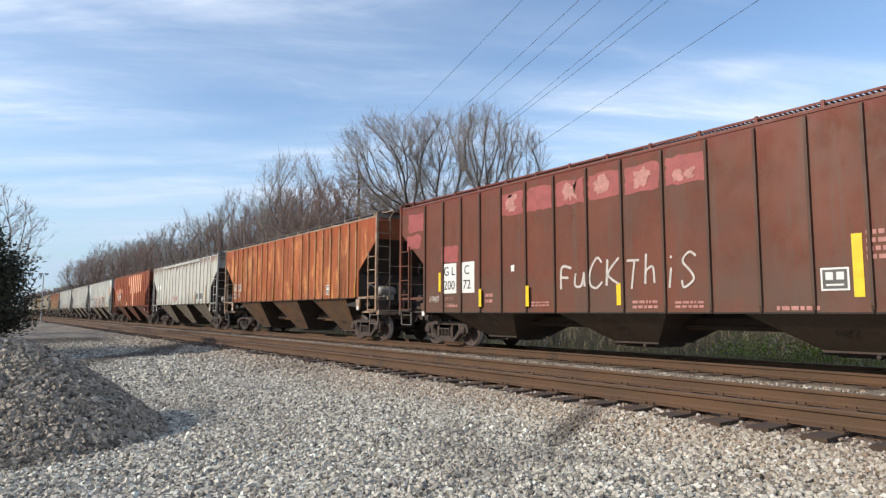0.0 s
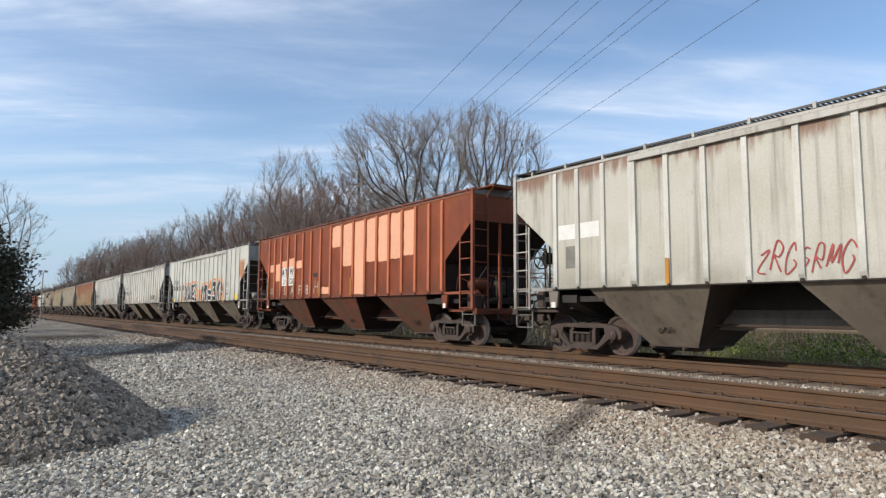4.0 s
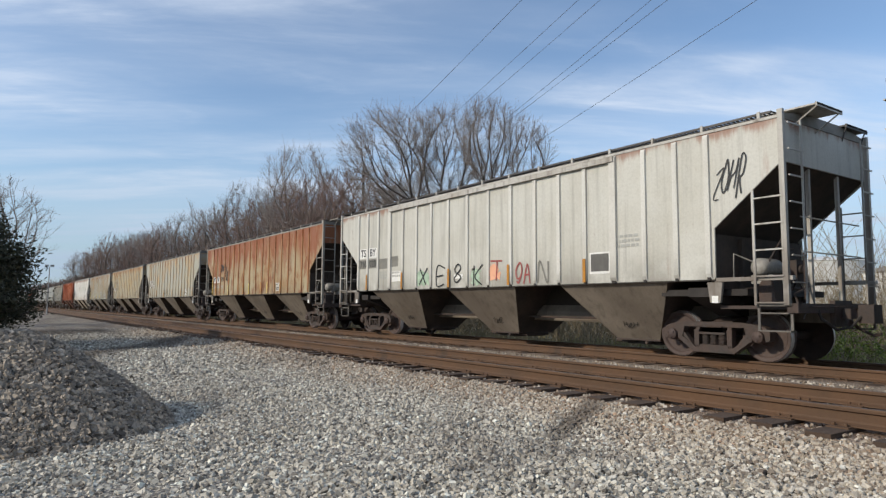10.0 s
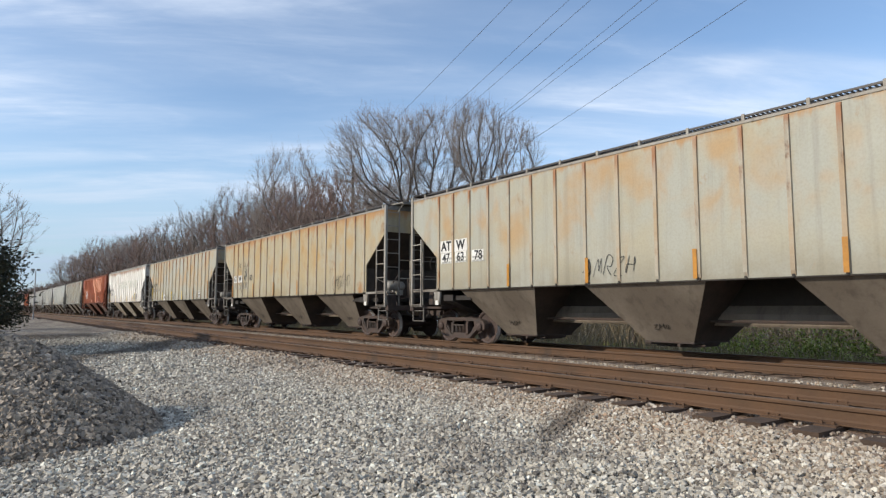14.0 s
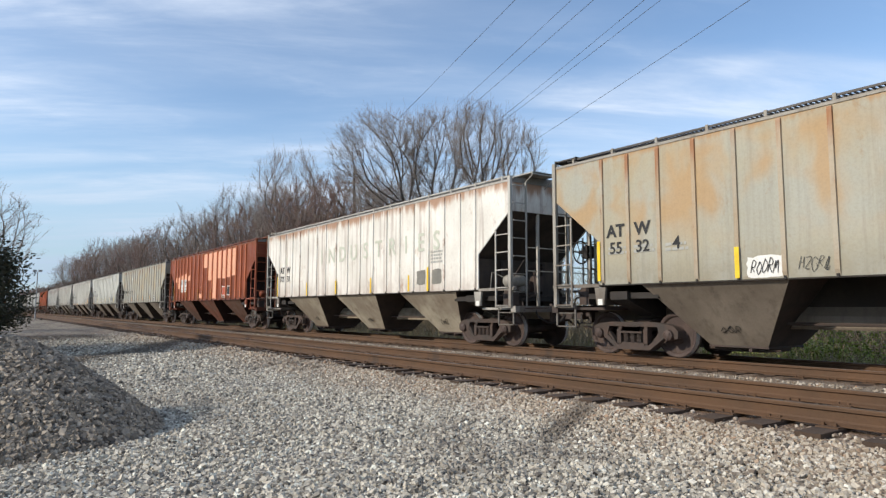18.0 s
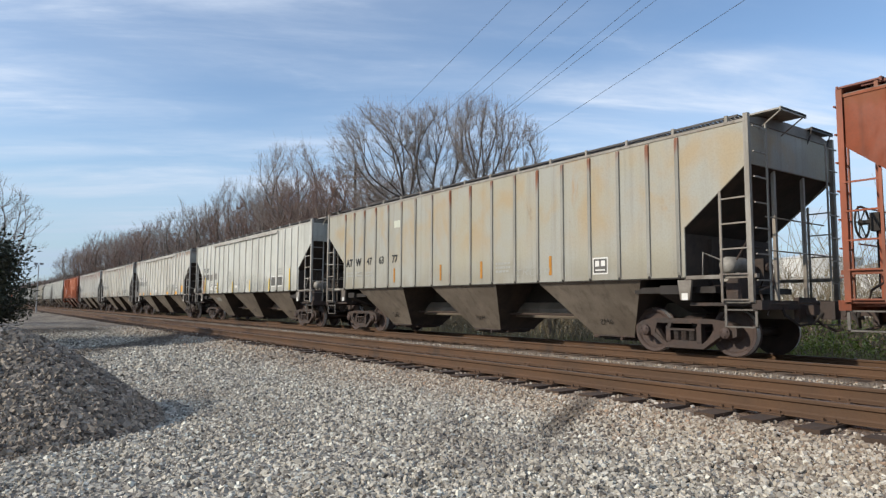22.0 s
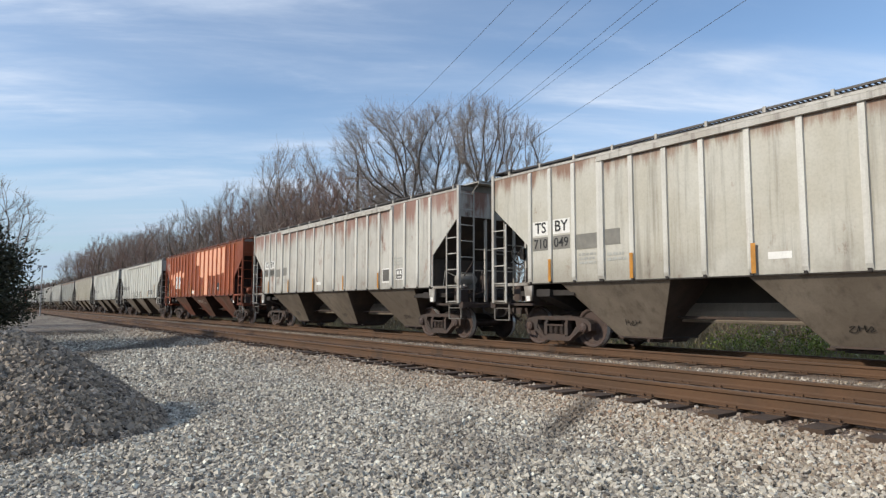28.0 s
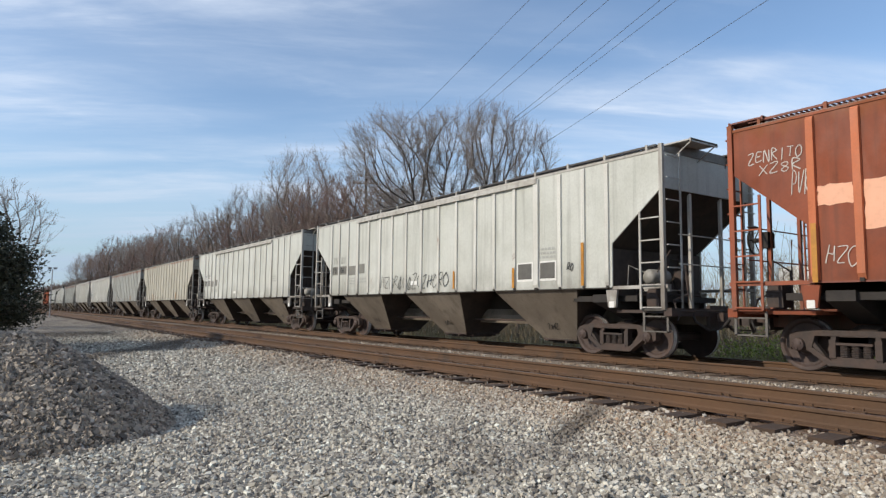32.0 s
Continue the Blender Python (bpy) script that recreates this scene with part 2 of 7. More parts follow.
M = {
    "running": plain("grimy_steel", (0.045, 0.036, 0.031), 0.8, 0.0, 0.5, 3.0, 0.4, (0.072, 0.046, 0.035)),
    "dark": plain("soot_steel", (0.036, 0.030, 0.026), 0.8, 0.0, 0.4, 4.0, 0.2),
    "wheel": plain("wheel_steel", (0.085, 0.056, 0.045), 0.7, 0.1, 0.45, 4.0, 0.2, (0.055, 0.037, 0.032)),
    "tread": plain("polished_tread", (0.72, 0.70, 0.67), 0.3, 0.25, 0.2, 4.0, 0.0),
    "rail": stained("rusty_rail", (0.108, 0.055, 0.025), (0.078, 0.043, 0.022), 0.8),
    "rail_top": stained("worn_railhead", (0.13, 0.088, 0.062), (0.10, 0.070, 0.05), 0.55),
    "tie": plain("tarred_wood", (0.075, 0.046, 0.028), 0.9, 0.0, 0.5, 3.0, 0.5, (0.055, 0.036, 0.025)),
    "yellow": plain("yellow_reflector", (0.85, 0.58, 0.02), 0.4, 0.0, 0.15, 4.0, 0.0),
    "amber": plain("amber_reflector", (0.52, 0.225, 0.02), 0.5, 0.0, 0.3, 4.0, 0.0),
    "white": plain("white_stencil", (0.78, 0.77, 0.72), 0.55, 0.0, 0.12, 5.0, 0.0),
    "black": plain("black_stencil", (0.018, 0.018, 0.018), 0.6, 0.0, 0.3, 5.0, 0.0),
    "greypatch": plain("grey_patch", (0.22, 0.21, 0.18), 0.6, 0.0, 0.25, 4.0, 0.0),
    "darkpatch": plain("dark_grey_patch", (0.12, 0.113, 0.10), 0.6, 0.0, 0.25, 4.0, 0.0),
    "pink": plain("salmon_primer", (0.78, 0.40, 0.25), 0.6, 0.0, 0.07, 1.2, 0.0),
    "orange": plain("orange_spray", (0.70, 0.25, 0.06), 0.6, 0.0, 0.35, 5.0, 0.0),
    "redspray": plain("red_spray", (0.42, 0.06, 0.05), 0.6, 0.0, 0.3, 5.0, 0.0),
    "greenspray": plain("green_spray", (0.42, 0.55, 0.40), 0.6, 0.0, 0.3, 5.0, 0.0),
    "chalkfaint": plain("thin_chalk", (0.36, 0.20, 0.14), 0.7, 0.0, 0.4, 8.0, 0.0),
    "chalk": plain("chalk_spray", (0.62, 0.56, 0.50), 0.7, 0.0, 0.3, 8.0, 0.0),
    "faded": plain("faded_letter", (0.42, 0.42, 0.38), 0.6, 0.0, 0.2, 5.0, 0.0),
    "pinkfade": plain("faded_rose_paint", (0.36, 0.085, 0.075), 0.6, 0.0, 0.25, 3.0, 0.0),
}

# ---- mesh helpers ----
class Geo:
    """Collects points and faces for one mesh."""

    def __init__(self):
        self.v, self.f, self.s = [], [], []

    def add(self, pts, faces, slot=0):
        n = len(self.v)
        self.v += [tuple(p) for p in pts]
        self.f += [tuple(n + i for i in f) for f in faces]
        self.s += [slot] * len(faces)
        return self

    def box(self, x0, x1, y0, y1, z0, z1, slot=0):
        pts = [(x, y, z) for z in (z0, z1) for y in (y0, y1) for x in (x0, x1)]
        return self.add(pts, [(0, 2, 3, 1), (4, 5, 7, 6), (0, 1, 5, 4), (2, 6, 7, 3), (0, 4, 6, 2), (1, 3, 7, 5)], slot)

    def prism(self, poly, axis, a, b, slot=0):
        """A polygon in the two other axes (x,y,z order kept), drawn out along axis from a to b."""
        def at(p, c):
            q = list(p)
            q.insert(axis, c)
            return q
        n = len(poly)
        pts = [at(p, a) for p in poly] + [at(p, b) for p in poly]
        faces = [tuple(range(n)), tuple(range(2 * n - 1, n - 1, -1))]
        faces += [(i, i + n, (i + 1) % n + n, (i + 1) % n) for i in range(n)]
        return self.add(pts, faces, slot)

    def tube(self, pts, r, n=6, slot=0):
        """A round bar through points."""
        pts = [Vector(p) for p in pts]
        ring = []
        for i, p in enumerate(pts):
            d = (pts[min(i + 1, len(pts) - 1)] - pts[max(i - 1, 0)]).normalized()
            side = d.cross(Vector((0.31, 0.17, 0.93)))
            if side.length < 0.05:
                side = d.cross(Vector((1, 0, 0)))
            side.normalize()
            up = side.cross(d)
            rr = r[i] if isinstance(r, (list, tuple)) else r
            ring += [p + (side * math.cos(2 * math.pi * k / n) + up * math.sin(2 * math.pi * k / n)) * rr for k in range(n)]
        faces = []
        for i in range(len(pts) - 1):
            for k in range(n):
                a, b = i * n + k, i * n + (k + 1) % n
                faces.append((a, b, b + n, a + n))
        faces += [tuple(range(n))[::-1], tuple(range(len(ring) - n, len(ring)))]
        return self.add(ring, faces, slot)

    def lathe(self, profile, axis, n=24, centre=(0, 0, 0), slot=0, caps=True):
        """Profile of (distance along axis, radius), turned round axis."""
        pts, others = [], [i for i in range(3) if i != axis]
        for a, r in profile:
            for k in range(n):
                q = [0, 0, 0]
                q[axis] = a
                q[others[0]], q[others[1]] = r * math.cos(2 * math.pi * k / n), r * math.sin(2 * math.pi * k / n)
                pts.append([q[i] + centre[i] for i in range(3)])
        faces = []
        for i in range(len(profile) - 1):
            for k in range(n):
                a, b = i * n + k, i * n + (k + 1) % n
                faces.append((a, b, b + n, a + n))
        if caps:
            faces += [tuple(range(n)), tuple(range(len(pts) - n, len(pts)))]
        return self.add(pts, faces, slot)

    def mesh(self, name, smooth_angle=None):
        me = bpy.data.meshes.new(name)
        me.from_pydata(self.v, [], self.f)
        me.polygons.foreach_set("material_index", self.s)
        me.update()
        bm = bmesh.new()
        bm.from_mesh(me)
        bmesh.ops.recalc_face_normals(bm, faces=bm.faces)
        bm.to_mesh(me)
        bm.free()
        me.polygons.foreach_set("use_smooth", [bool(smooth_angle)] * len(me.polygons))
        if smooth_angle:
            me.set_sharp_from_angle(angle=radians(smooth_angle))
        return me


CACHE = {}


def shared(key, build, angle=None):
    """The mesh made by build(Geo), made once for each key."""
    if key not in CACHE:
        g = Geo()
        build(g)
        CACHE[key] = g.mesh(str(key[0] if isinstance(key, tuple) else key), angle)
    return CACHE[key]


def part(name, me, mats, parent=None, at=None, label=""):
    """One mesh object under a thing or part, with its own materials on shared mesh data."""
    ob = new(name, me)
    mats = mats if isinstance(mats, (list, tuple)) else [mats]
    while len(me.materials) < len(mats):
        me.materials.append(None)
    for slot, m in zip(ob.material_slots, mats):
        slot.link = "OBJECT"
        slot.material = m
    if parent:
        ob.parent = parent
    if at is not None:
        ob.matrix_basis = at
    if label:
        tagged(ob, label)
    return ob


# ---- ground and tracks: z = 0 is the head of the rail under the train, y runs along the track ----
TRACK_X, NEAR_X, NEAR_TOP = 12.45, 7.50, 0.05
PROFILE = [(-900, -1.2), (-60, -0.9), (-14, -0.45), (-5, -0.36), (2, -0.34), (4.6, -0.30), (5.6, -0.27), (6.10, -0.20), (6.6, -0.172), (8.8, -0.165), (9.6, -0.25), (10.6, -0.24),
           (11.1, -0.20), (13.9, -0.20), (14.8, -0.45), (16.5, -0.85), (19, -0.75), (24, -0.55), (60, -0.3), (900, 0.5)]


def ground_height(x, y=0.0):
    for (xa, za), (xb, zb) in zip(PROFILE, PROFILE[1:]):
        if x <= xb:
            k = (x - xa) / (xb - xa)
            return za + (zb - za) * k
    return PROFILE[-1][1]


def ground_material():
    m, nt, bsdf = start("gravel_and_grass")
    tc = nt.nodes.new("ShaderNodeTexCoord")
    co = tc.outputs["Object"]
    sep = nt.nodes.new("ShaderNodeSeparateXYZ")
    nt.links.new(co, sep.inputs[0])
    vor = node(nt, "ShaderNodeTexVoronoi", Scale=24.0)
    nt.links.new(co, vor.inputs["Vector"])
    vs = nt.nodes.new("ShaderNodeSeparateColor")
    nt.links.new(vor.outputs["Color"], vs.inputs[0])
    big = spot(nt, co, 0.35, 4, 0.6)
    stone = ramp(nt, vs.outputs[0], [(0.0, (0.11, 0.10, 0.084)), (0.3, (0.26, 0.24, 0.203)), (0.7, (0.40, 0.368, 0.312)), (1.0, (0.56, 0.52, 0.445))])
    gap = smooth(nt, vor.outputs["Distance"], 0.25, 0.62)
    stone = blend(nt, times(nt, gap, 0.55), stone, (0.07, 0.062, 0.055))
    warm = smooth(nt, sep.outputs[0], 4.2, 6.4)
    stone = blend(nt, times(nt, warm, 0.45), stone, (0.36, 0.27, 0.19))
    away = smooth(nt, sep.outputs[1], 13.0, 24.0, 0.0, 0.85)
    dirt = ramp(nt, spot(nt, co, 0.5, 6, 0.65, (1.0, 0.4, 1)), [(0.38, (0.075, 0.055, 0.038)), (0.47, (0.14, 0.108, 0.076)), (0.54, (0.20, 0.165, 0.12)), (0.64, (0.30, 0.26, 0.20))])
    scuffed = spot(nt, co, 3.5, 5, 0.7, (1.0, 0.6, 1))
    dirt = blend(nt, smooth(nt, scuffed, 0.42, 0.68, 0.0, 0.6), dirt, (0.33, 0.285, 0.22))
    dirt = blend(nt, smooth(nt, scuffed, 0.52, 0.34, 0.0, 0.6), dirt, (0.07, 0.055, 0.042))
    stone = blend(nt, away, stone, dirt)
    stone = blend(nt, times(nt, dark_bands(nt, co), 0.85), stone, (0.075, 0.058, 0.044))
    rusty = smooth(nt, sep.outputs[0], 6.0, 6.8)
    rusty2 = times(nt, rusty, smooth(nt, sep.outputs[0], 10.2, 9.0))
    stone = blend(nt, times(nt, rusty2, 0.75), stone, (0.15, 0.075, 0.035))
    rusty3 = times(nt, smooth(nt, sep.outputs[0], 10.8, 11.6), 0.7)
    stone = blend(nt, rusty3, stone, (0.13, 0.075, 0.042))
    grass_n = spot(nt, co, 1.3, 6, 0.65)
    grass = ramp(nt, grass_n, [(0.30, (0.13, 0.095, 0.05)), (0.5, (0.16, 0.125, 0.065)), (0.62, (0.07, 0.085, 0.03)), (0.75, (0.19, 0.16, 0.09))])
    edge = nt.nodes.new("ShaderNodeMath")
    edge.operation = "MULTIPLY_ADD"
    nt.links.new(big, edge.inputs[0])
    edge.inputs[1].default_value = 2.0
    nt.links.new(sep.outputs[0], edge.inputs[2])
    col = blend(nt, smooth(nt, edge.outputs[0], 15.2, 16.6), stone, grass)
    left = smooth(nt, edge.outputs[0], -7.0, -10.0)
    col = blend(nt, left, col, grass)
    nt.links.new(col, bsdf.inputs["Base Color"])
    bsdf.inputs["Roughness"].default_value = 0.9
    bump(nt, bsdf, gap, 0.9, -0.03)
    return m


M["ground"] = ground_material()


def build_ground():
    xs = sorted({p[0] for p in PROFILE} | {x * 0.5 for x in range(-20, 48)})
    ys = [-1200, -300, -80, -30] + [y for y in range(-20, 60, 2)] + [70, 90, 130, 200, 320, 600, 1200, 2400]
    g = Geo()
    pts = []
    for y in ys:
        for x in xs:
            near = -8 < x < 6 and -20 < y < 50
            pts.append((x, y, ground_height(x) + (0.035 * noise.noise((x * 0.7, y * 0.7, 3)) if near else 0.0)))
    w = len(xs)
    faces = [(j * w + i, j * w + i + 1, (j + 1) * w + i + 1, (j + 1) * w + i) for j in range(len(ys) - 1) for i in range(w - 1)]
    g.add(pts, faces)
    ob = part("ground", g.mesh("ground", 60), M["ground"])
    tagged(ob, "pale grey crushed-stone yard giving way to dry winter grass", "ground", kind="structure")


build_ground()

RAIL_SECTION = [(-0.075, 0.0), (0.075, 0.0), (0.075, 0.012), (0.022, 0.032), (0.010, 0.05), (0.010, 0.125), (0.036, 0.140), (0.037, 0.165), (0.030, 0.178),
                (-0.030, 0.178), (-0.037, 0.165), (-0.036, 0.140), (-0.010, 0.125), (-0.010, 0.05), (-0.022, 0.032), (-0.075, 0.012)]


def build_track(x, top, name, y0, y1, rail_top):
    """Two rails on wooden ties with plates and spikes."""
    track = tagged(new(name), "rusty steel rails spiked to weathered wooden ties", "railway track", kind="structure")
    track.location = (x, 0, top)

    def rail(g):
        g.prism([(p, z - 0.178) for p, z in RAIL_SECTION], 1, y0, y1)
        g.s = [1 if abs(sum(g.v[i][2] for i in f) / len(f)) < 0.002 else 0 for f in g.f]
    me = shared("rail%s" % name, rail)
    me.name = "rail"
    for side in (-0.7535, 0.7535):
        part("rail", me, [M["rail"], rail_top], track, pose(side, 0, 0))

    def tie(g):
        g.box(-1.3, 1.3, -0.115, 0.115, -0.36, -0.192)
    tie_me = shared("tie", tie)

    def plate(g):
        for side in (-0.7535, 0.7535):
            g.box(side - 0.17, side + 0.17, -0.10, 0.10, -0.192, -0.178)
            for dx in (-0.095, 0.095):
                for dy in (-0.05, 0.06):
                    g.box(side + dx - 0.012, side + dx + 0.012, dy - 0.012, dy + 0.012, -0.178, -0.150)
    plate_me = shared("tie_plate", plate)
    rnd = random.Random(x)
    far = Geo()
    y = y0
    while y < y1:
        if -4 < y < 62:
            t = part("tie", tie_me, M["tie"], track, pose(rnd.uniform(-0.05, 0.05), y, rnd.uniform(-0.012, 0.008), 0, 0, rnd.uniform(-1.5, 1.5)))
            part("tie_plate", plate_me, M["rail"], t)
        else:
            far.box(-1.3, 1.3, y - 0.115, y + 0.115, -0.36, -0.192)
        y += 0.53
    tagged(part("far_ties", far.mesh("far_ties"), M["tie"], track), kind="stuff")


build_track(TRACK_X, 0.0, "railway_track_1", -120, 620, M["rail_top"])
build_track(NEAR_X, NEAR_TOP, "railway_track_2", -120, 620, M["rail_top"])

# ---- covered hopper cars ----
HALF = 1.60            # half the width over the side sheets
POST, CUT = 8.30, 7.02  # ends of the side sheets above and below the end slope
Z_TOP, Z_SLOPE, Z_CUT, Z_DECK = 4.25, 3.47, 2.43, 1.06


def side_wall(g, sill, sx):
    poly = [(-POST, Z_TOP), (POST, Z_TOP), (POST, Z_SLOPE), (CUT, Z_CUT), (CUT, sill), (-CUT, sill), (-CUT, Z_CUT), (-POST, Z_SLOPE)]
    g.prism(poly, 0, sx * (HALF - 0.03), sx * HALF)


def roof_shell(g):
    sec = [(-HALF, Z_TOP - 0.04), (-HALF + 0.02, Z_TOP + 0.03), (-1.2, Z_TOP + 0.10), (-0.5, Z_TOP + 0.16), (0.5, Z_TOP + 0.16), (1.2, Z_TOP + 0.10),
           (HALF - 0.02, Z_TOP + 0.03), (HALF, Z_TOP - 0.04)]
    g.prism(sec, 1, -POST, POST)
    for k in range(-7, 8):
        g.prism([(p * 1.002, z + 0.012) for p, z in sec], 1, k * 1.09 - 0.02, k * 1.09 + 0.02)


def hatch_trough(g):
    g.box(-0.33, 0.33, -7.2, 7.2, Z_TOP + 0.1, Z_TOP + 0.24)
    for k in range(10):
        y = -6.5 + k * 1.44
        g.box(-0.38, 0.38, y - 0.62, y + 0.62, Z_TOP + 0.24, Z_TOP + 0.29)


def running_board(g):
    """Grating walk along the roof's edge, carried on brackets."""
    z = Z_TOP + 0.15
    for x in (-1.43, -1.20, -0.97):
        g.box(x - 0.010, x + 0.010, -POST + 0.25, POST - 0.25, z - 0.025, z + 0.015)
    y = -POST + 0.25
    while y < POST - 0.25:
        g.box(-1.43, -0.97, y, y + 0.030, z - 0.005, z + 0.015)
        y += 0.085


def board_bracket(g):
    z = Z_TOP + 0.15
    g.box(-1.465, -1.43, -0.028, 0.028, Z_TOP - 0.02, z + 0.03)
    g.box(-1.45, -0.97, -0.03, 0.03, z - 0.07, z - 0.03)


def end_walk(g, near):
    """Grating platform at the roof's corner, with its bracket arms."""
    z, y0, y1 = Z_TOP + 0.16, POST - 0.55, POST + (0.10 if near else 0.42)
    xa, xb = (-1.48, -0.62) if near else (0.30, 1.20)
    g.box(xa, xb, y0, y1, z, z + 0.028)
    for y in (y0, y1 - 0.03):
        g.box(xa - 0.01, xb + 0.01, y, y + 0.03, z - 0.03, z + 0.04)
    for x in (xa + 0.05, xb - 0.05):
        g.tube([(x, y1 - 0.03, z - 0.01), (x, POST - 0.03, Z_TOP - 0.12)], 0.014, 5)


def end_sheet(g):
    g.prism([(-HALF, Z_SLOPE), (HALF, Z_SLOPE), (HALF, Z_TOP - 0.04), (1.2, Z_TOP + 0.10), (0.5, Z_TOP + 0.16), (-0.5, Z_TOP + 0.16), (-1.2, Z_TOP + 0.10),
             (-HALF, Z_TOP - 0.04)], 1, POST - 0.06, POST - 0.02)


def slope_sheet(g):
    w = HALF - 0.032
    g.prism([(POST - 0.03, Z_SLOPE + 0.02), (POST - 0.10, Z_SLOPE + 0.02), (5.80, 1.50), (5.87, 1.48)], 0, -w, w)


def bulkhead(g):
    w = HALF - 0.04
    g.box(-w, w, CUT - 0.06, CUT - 0.02, Z_DECK, Z_CUT - 0.10)


def slope_brace(g, x):
    g.prism([(CUT - 0.02, Z_CUT - 0.16), (CUT + 0.06, Z_CUT - 0.16), (CUT + 0.06, Z_DECK), (CUT - 0.02, Z_DECK)], 0, x - 0.05, x + 0.05)


def rib(g, sill, wide, deep):
    z0, z1, a = sill + 0.02, Z_TOP - 0.06, wide / 2
    pts = []
    for z, k in ((z0, 0.25), (z0 + 0.09, 1.0), (z1 - 0.05, 1.0), (z1, 0.6)):
        d = deep * k
        pts += [(-HALF, -a, z), (-HALF - d, -a * 0.88, z), (-HALF - d, a * 0.88, z), (-HALF, a, z)]
    faces = []
    for i in range(3):
        for k in range(3):
            q = i * 4 + k
            faces.append((q, q + 1, q + 5, q + 4))
    faces += [(0, 1, 2, 3), (12, 13, 14, 15)]
    g.add(pts, faces)
    g.box(-HALF - deep * 0.8, -HALF - 0.002, -a * 0.5, a * 0.5, sill - 0.012, sill + 0.045, 1)


def chord(g):
    g.box(-HALF - 0.016, -HALF + 0.02, -POST, POST, Z_TOP - 0.035, Z_TOP + 0.012)


def heavy_chord(g):
    g.box(-HALF - 0.085, -HALF - 0.002, -4.74, 4.74, Z_TOP - 0.17, Z_TOP - 0.06)


def side_sill(g, sill):
    g.box(-HALF - 0.014, -HALF + 0.05, -CUT, CUT, sill - 0.022, sill + 0.004)


def corner_post(g, sy, sx):
    x = sx * (HALF - 0.005)
    g.box(x - 0.04, x + 0.04, sy * POST - 0.045, sy * POST + 0.045, Z_DECK - 0.03, Z_TOP + 0.10)


def comb(a, b, z0, z1, first, step, bar, rung):
    """Outline of a ladder: an upright at b from z0 to z1, with rungs that reach to a."""
    d = bar if b > a else -bar
    out, z = [(b + d, z0), (b + d, z1), (b - d, z1)], first
    rungs = []
    while z < z1 - 0.04:
        rungs.append(z)
        z += step
    for z in reversed(rungs):
        out += [(b - d, z + rung), (a, z + rung), (a, z - rung), (b - d, z - rung)]
    return out + [(b - d, z0)]


def side_ladder(g, sy, sx):
    x = sx * (HALF + 0.035)
    g.prism(comb(sy * (POST - 0.02), sy * (POST - 0.52), Z_DECK - 0.03, 3.02, Z_DECK + 0.01, 0.45, 0.022, 0.013), 0, x - 0.014, x + 0.014)


def end_ladder(g, sy, sx):
    y = sy * (POST + 0.10)
    line = [(p, z) for p, z in comb(sx * (HALF - 0.02), sx * (HALF - 0.46), Z_DECK, Z_TOP - 0.05, Z_DECK + 0.35, 0.45, 0.02, 0.012)]
    g.prism(line, 1, y - 0.013, y + 0.013)


def end_gear(g, sy):
    """Brake piping and rods that climb the car's end."""
    y = sy * (CUT + 0.30)
    g.tube([(-0.15, y, Z_DECK), (-0.15, y, 1.9), (-0.05, y, 2.15), (0.6, y, 2.15)], 0.02, 6)
    g.tube([(-1.2, y, 1.32), (-0.6, y + sy * 0.1, 1.36), (0.9, y + sy * 0.1, 1.36), (1.2, y, 1.2)], 0.024, 6)
    g.tube([(-0.95, y + sy * 0.3, Z_DECK), (-0.95, y + sy * 0.3, 1.75), (-0.62, y + sy * 0.45, 2.3)], 0.016, 5)
    g.prism([(y - 0.1, Z_DECK), (y + 0.1, Z_DECK), (y + 0.06, 1.62), (y - 0.06, 1.62)], 0, -0.46, -0.36)


def end_post(g, sy, x):
    y = sy * (POST - 0.10)
    g.box(x - 0.035, x + 0.035, y - 0.03, y + 0.03, Z_DECK, Z_SLOPE + 0.12)


def end_rail(g, sy):
    y = sy * (POST + 0.02)
    for z in (1.95, 2.55):
        g.tube([(-HALF + 0.5, y, z), (HALF - 0.5, y, z)], 0.014, 5)


def deck(g, sy):
    c, d = sorted((sy * (POST - 0.02), sy * (POST + 0.16)))
    g.box(-HALF + 0.02, HALF - 0.02, c, d, Z_DECK - 0.16, Z_DECK)
    a, b = sorted((sy * (CUT - 0.02), sy * (POST + 0.10)))
    g.box(-HALF + 0.15, HALF - 0.15, a, b, Z_DECK - 0.10, Z_DECK - 0.04)


def sill_bar(g, sy, sx, z0, z1):
    a, b = sorted((sy * (CUT - 0.02), sy * (POST + 0.10)))
    x0, x1 = sorted((sx * HALF, sx * (HALF - 0.10)))
    g.box(x0, x1, a, b, z0, z1)


def step_bar(g, sy, sx):
    a, b = sorted((sy * (POST - 0.56), sy * (POST + 0.06)))
    x0, x1 = sorted((sx * HALF, sx * (HALF - 0.07)))
    g.box(x0, x1, a, b, Z_DECK - 0.05, Z_DECK)


def jack_plate(g, sy, sx, sill):
    p, q = sorted((sy * (CUT - 0.17), sy * (CUT + 0.13)))
    xa, xb = sorted((sx * (HALF + 0.01), sx * (HALF - 0.05)))
    g.prism([(p, sill - 0.05), (q, sill - 0.05), (q - 0.05, sill - 0.42), (p + 0.05, sill - 0.42)], 0, xa, xb)


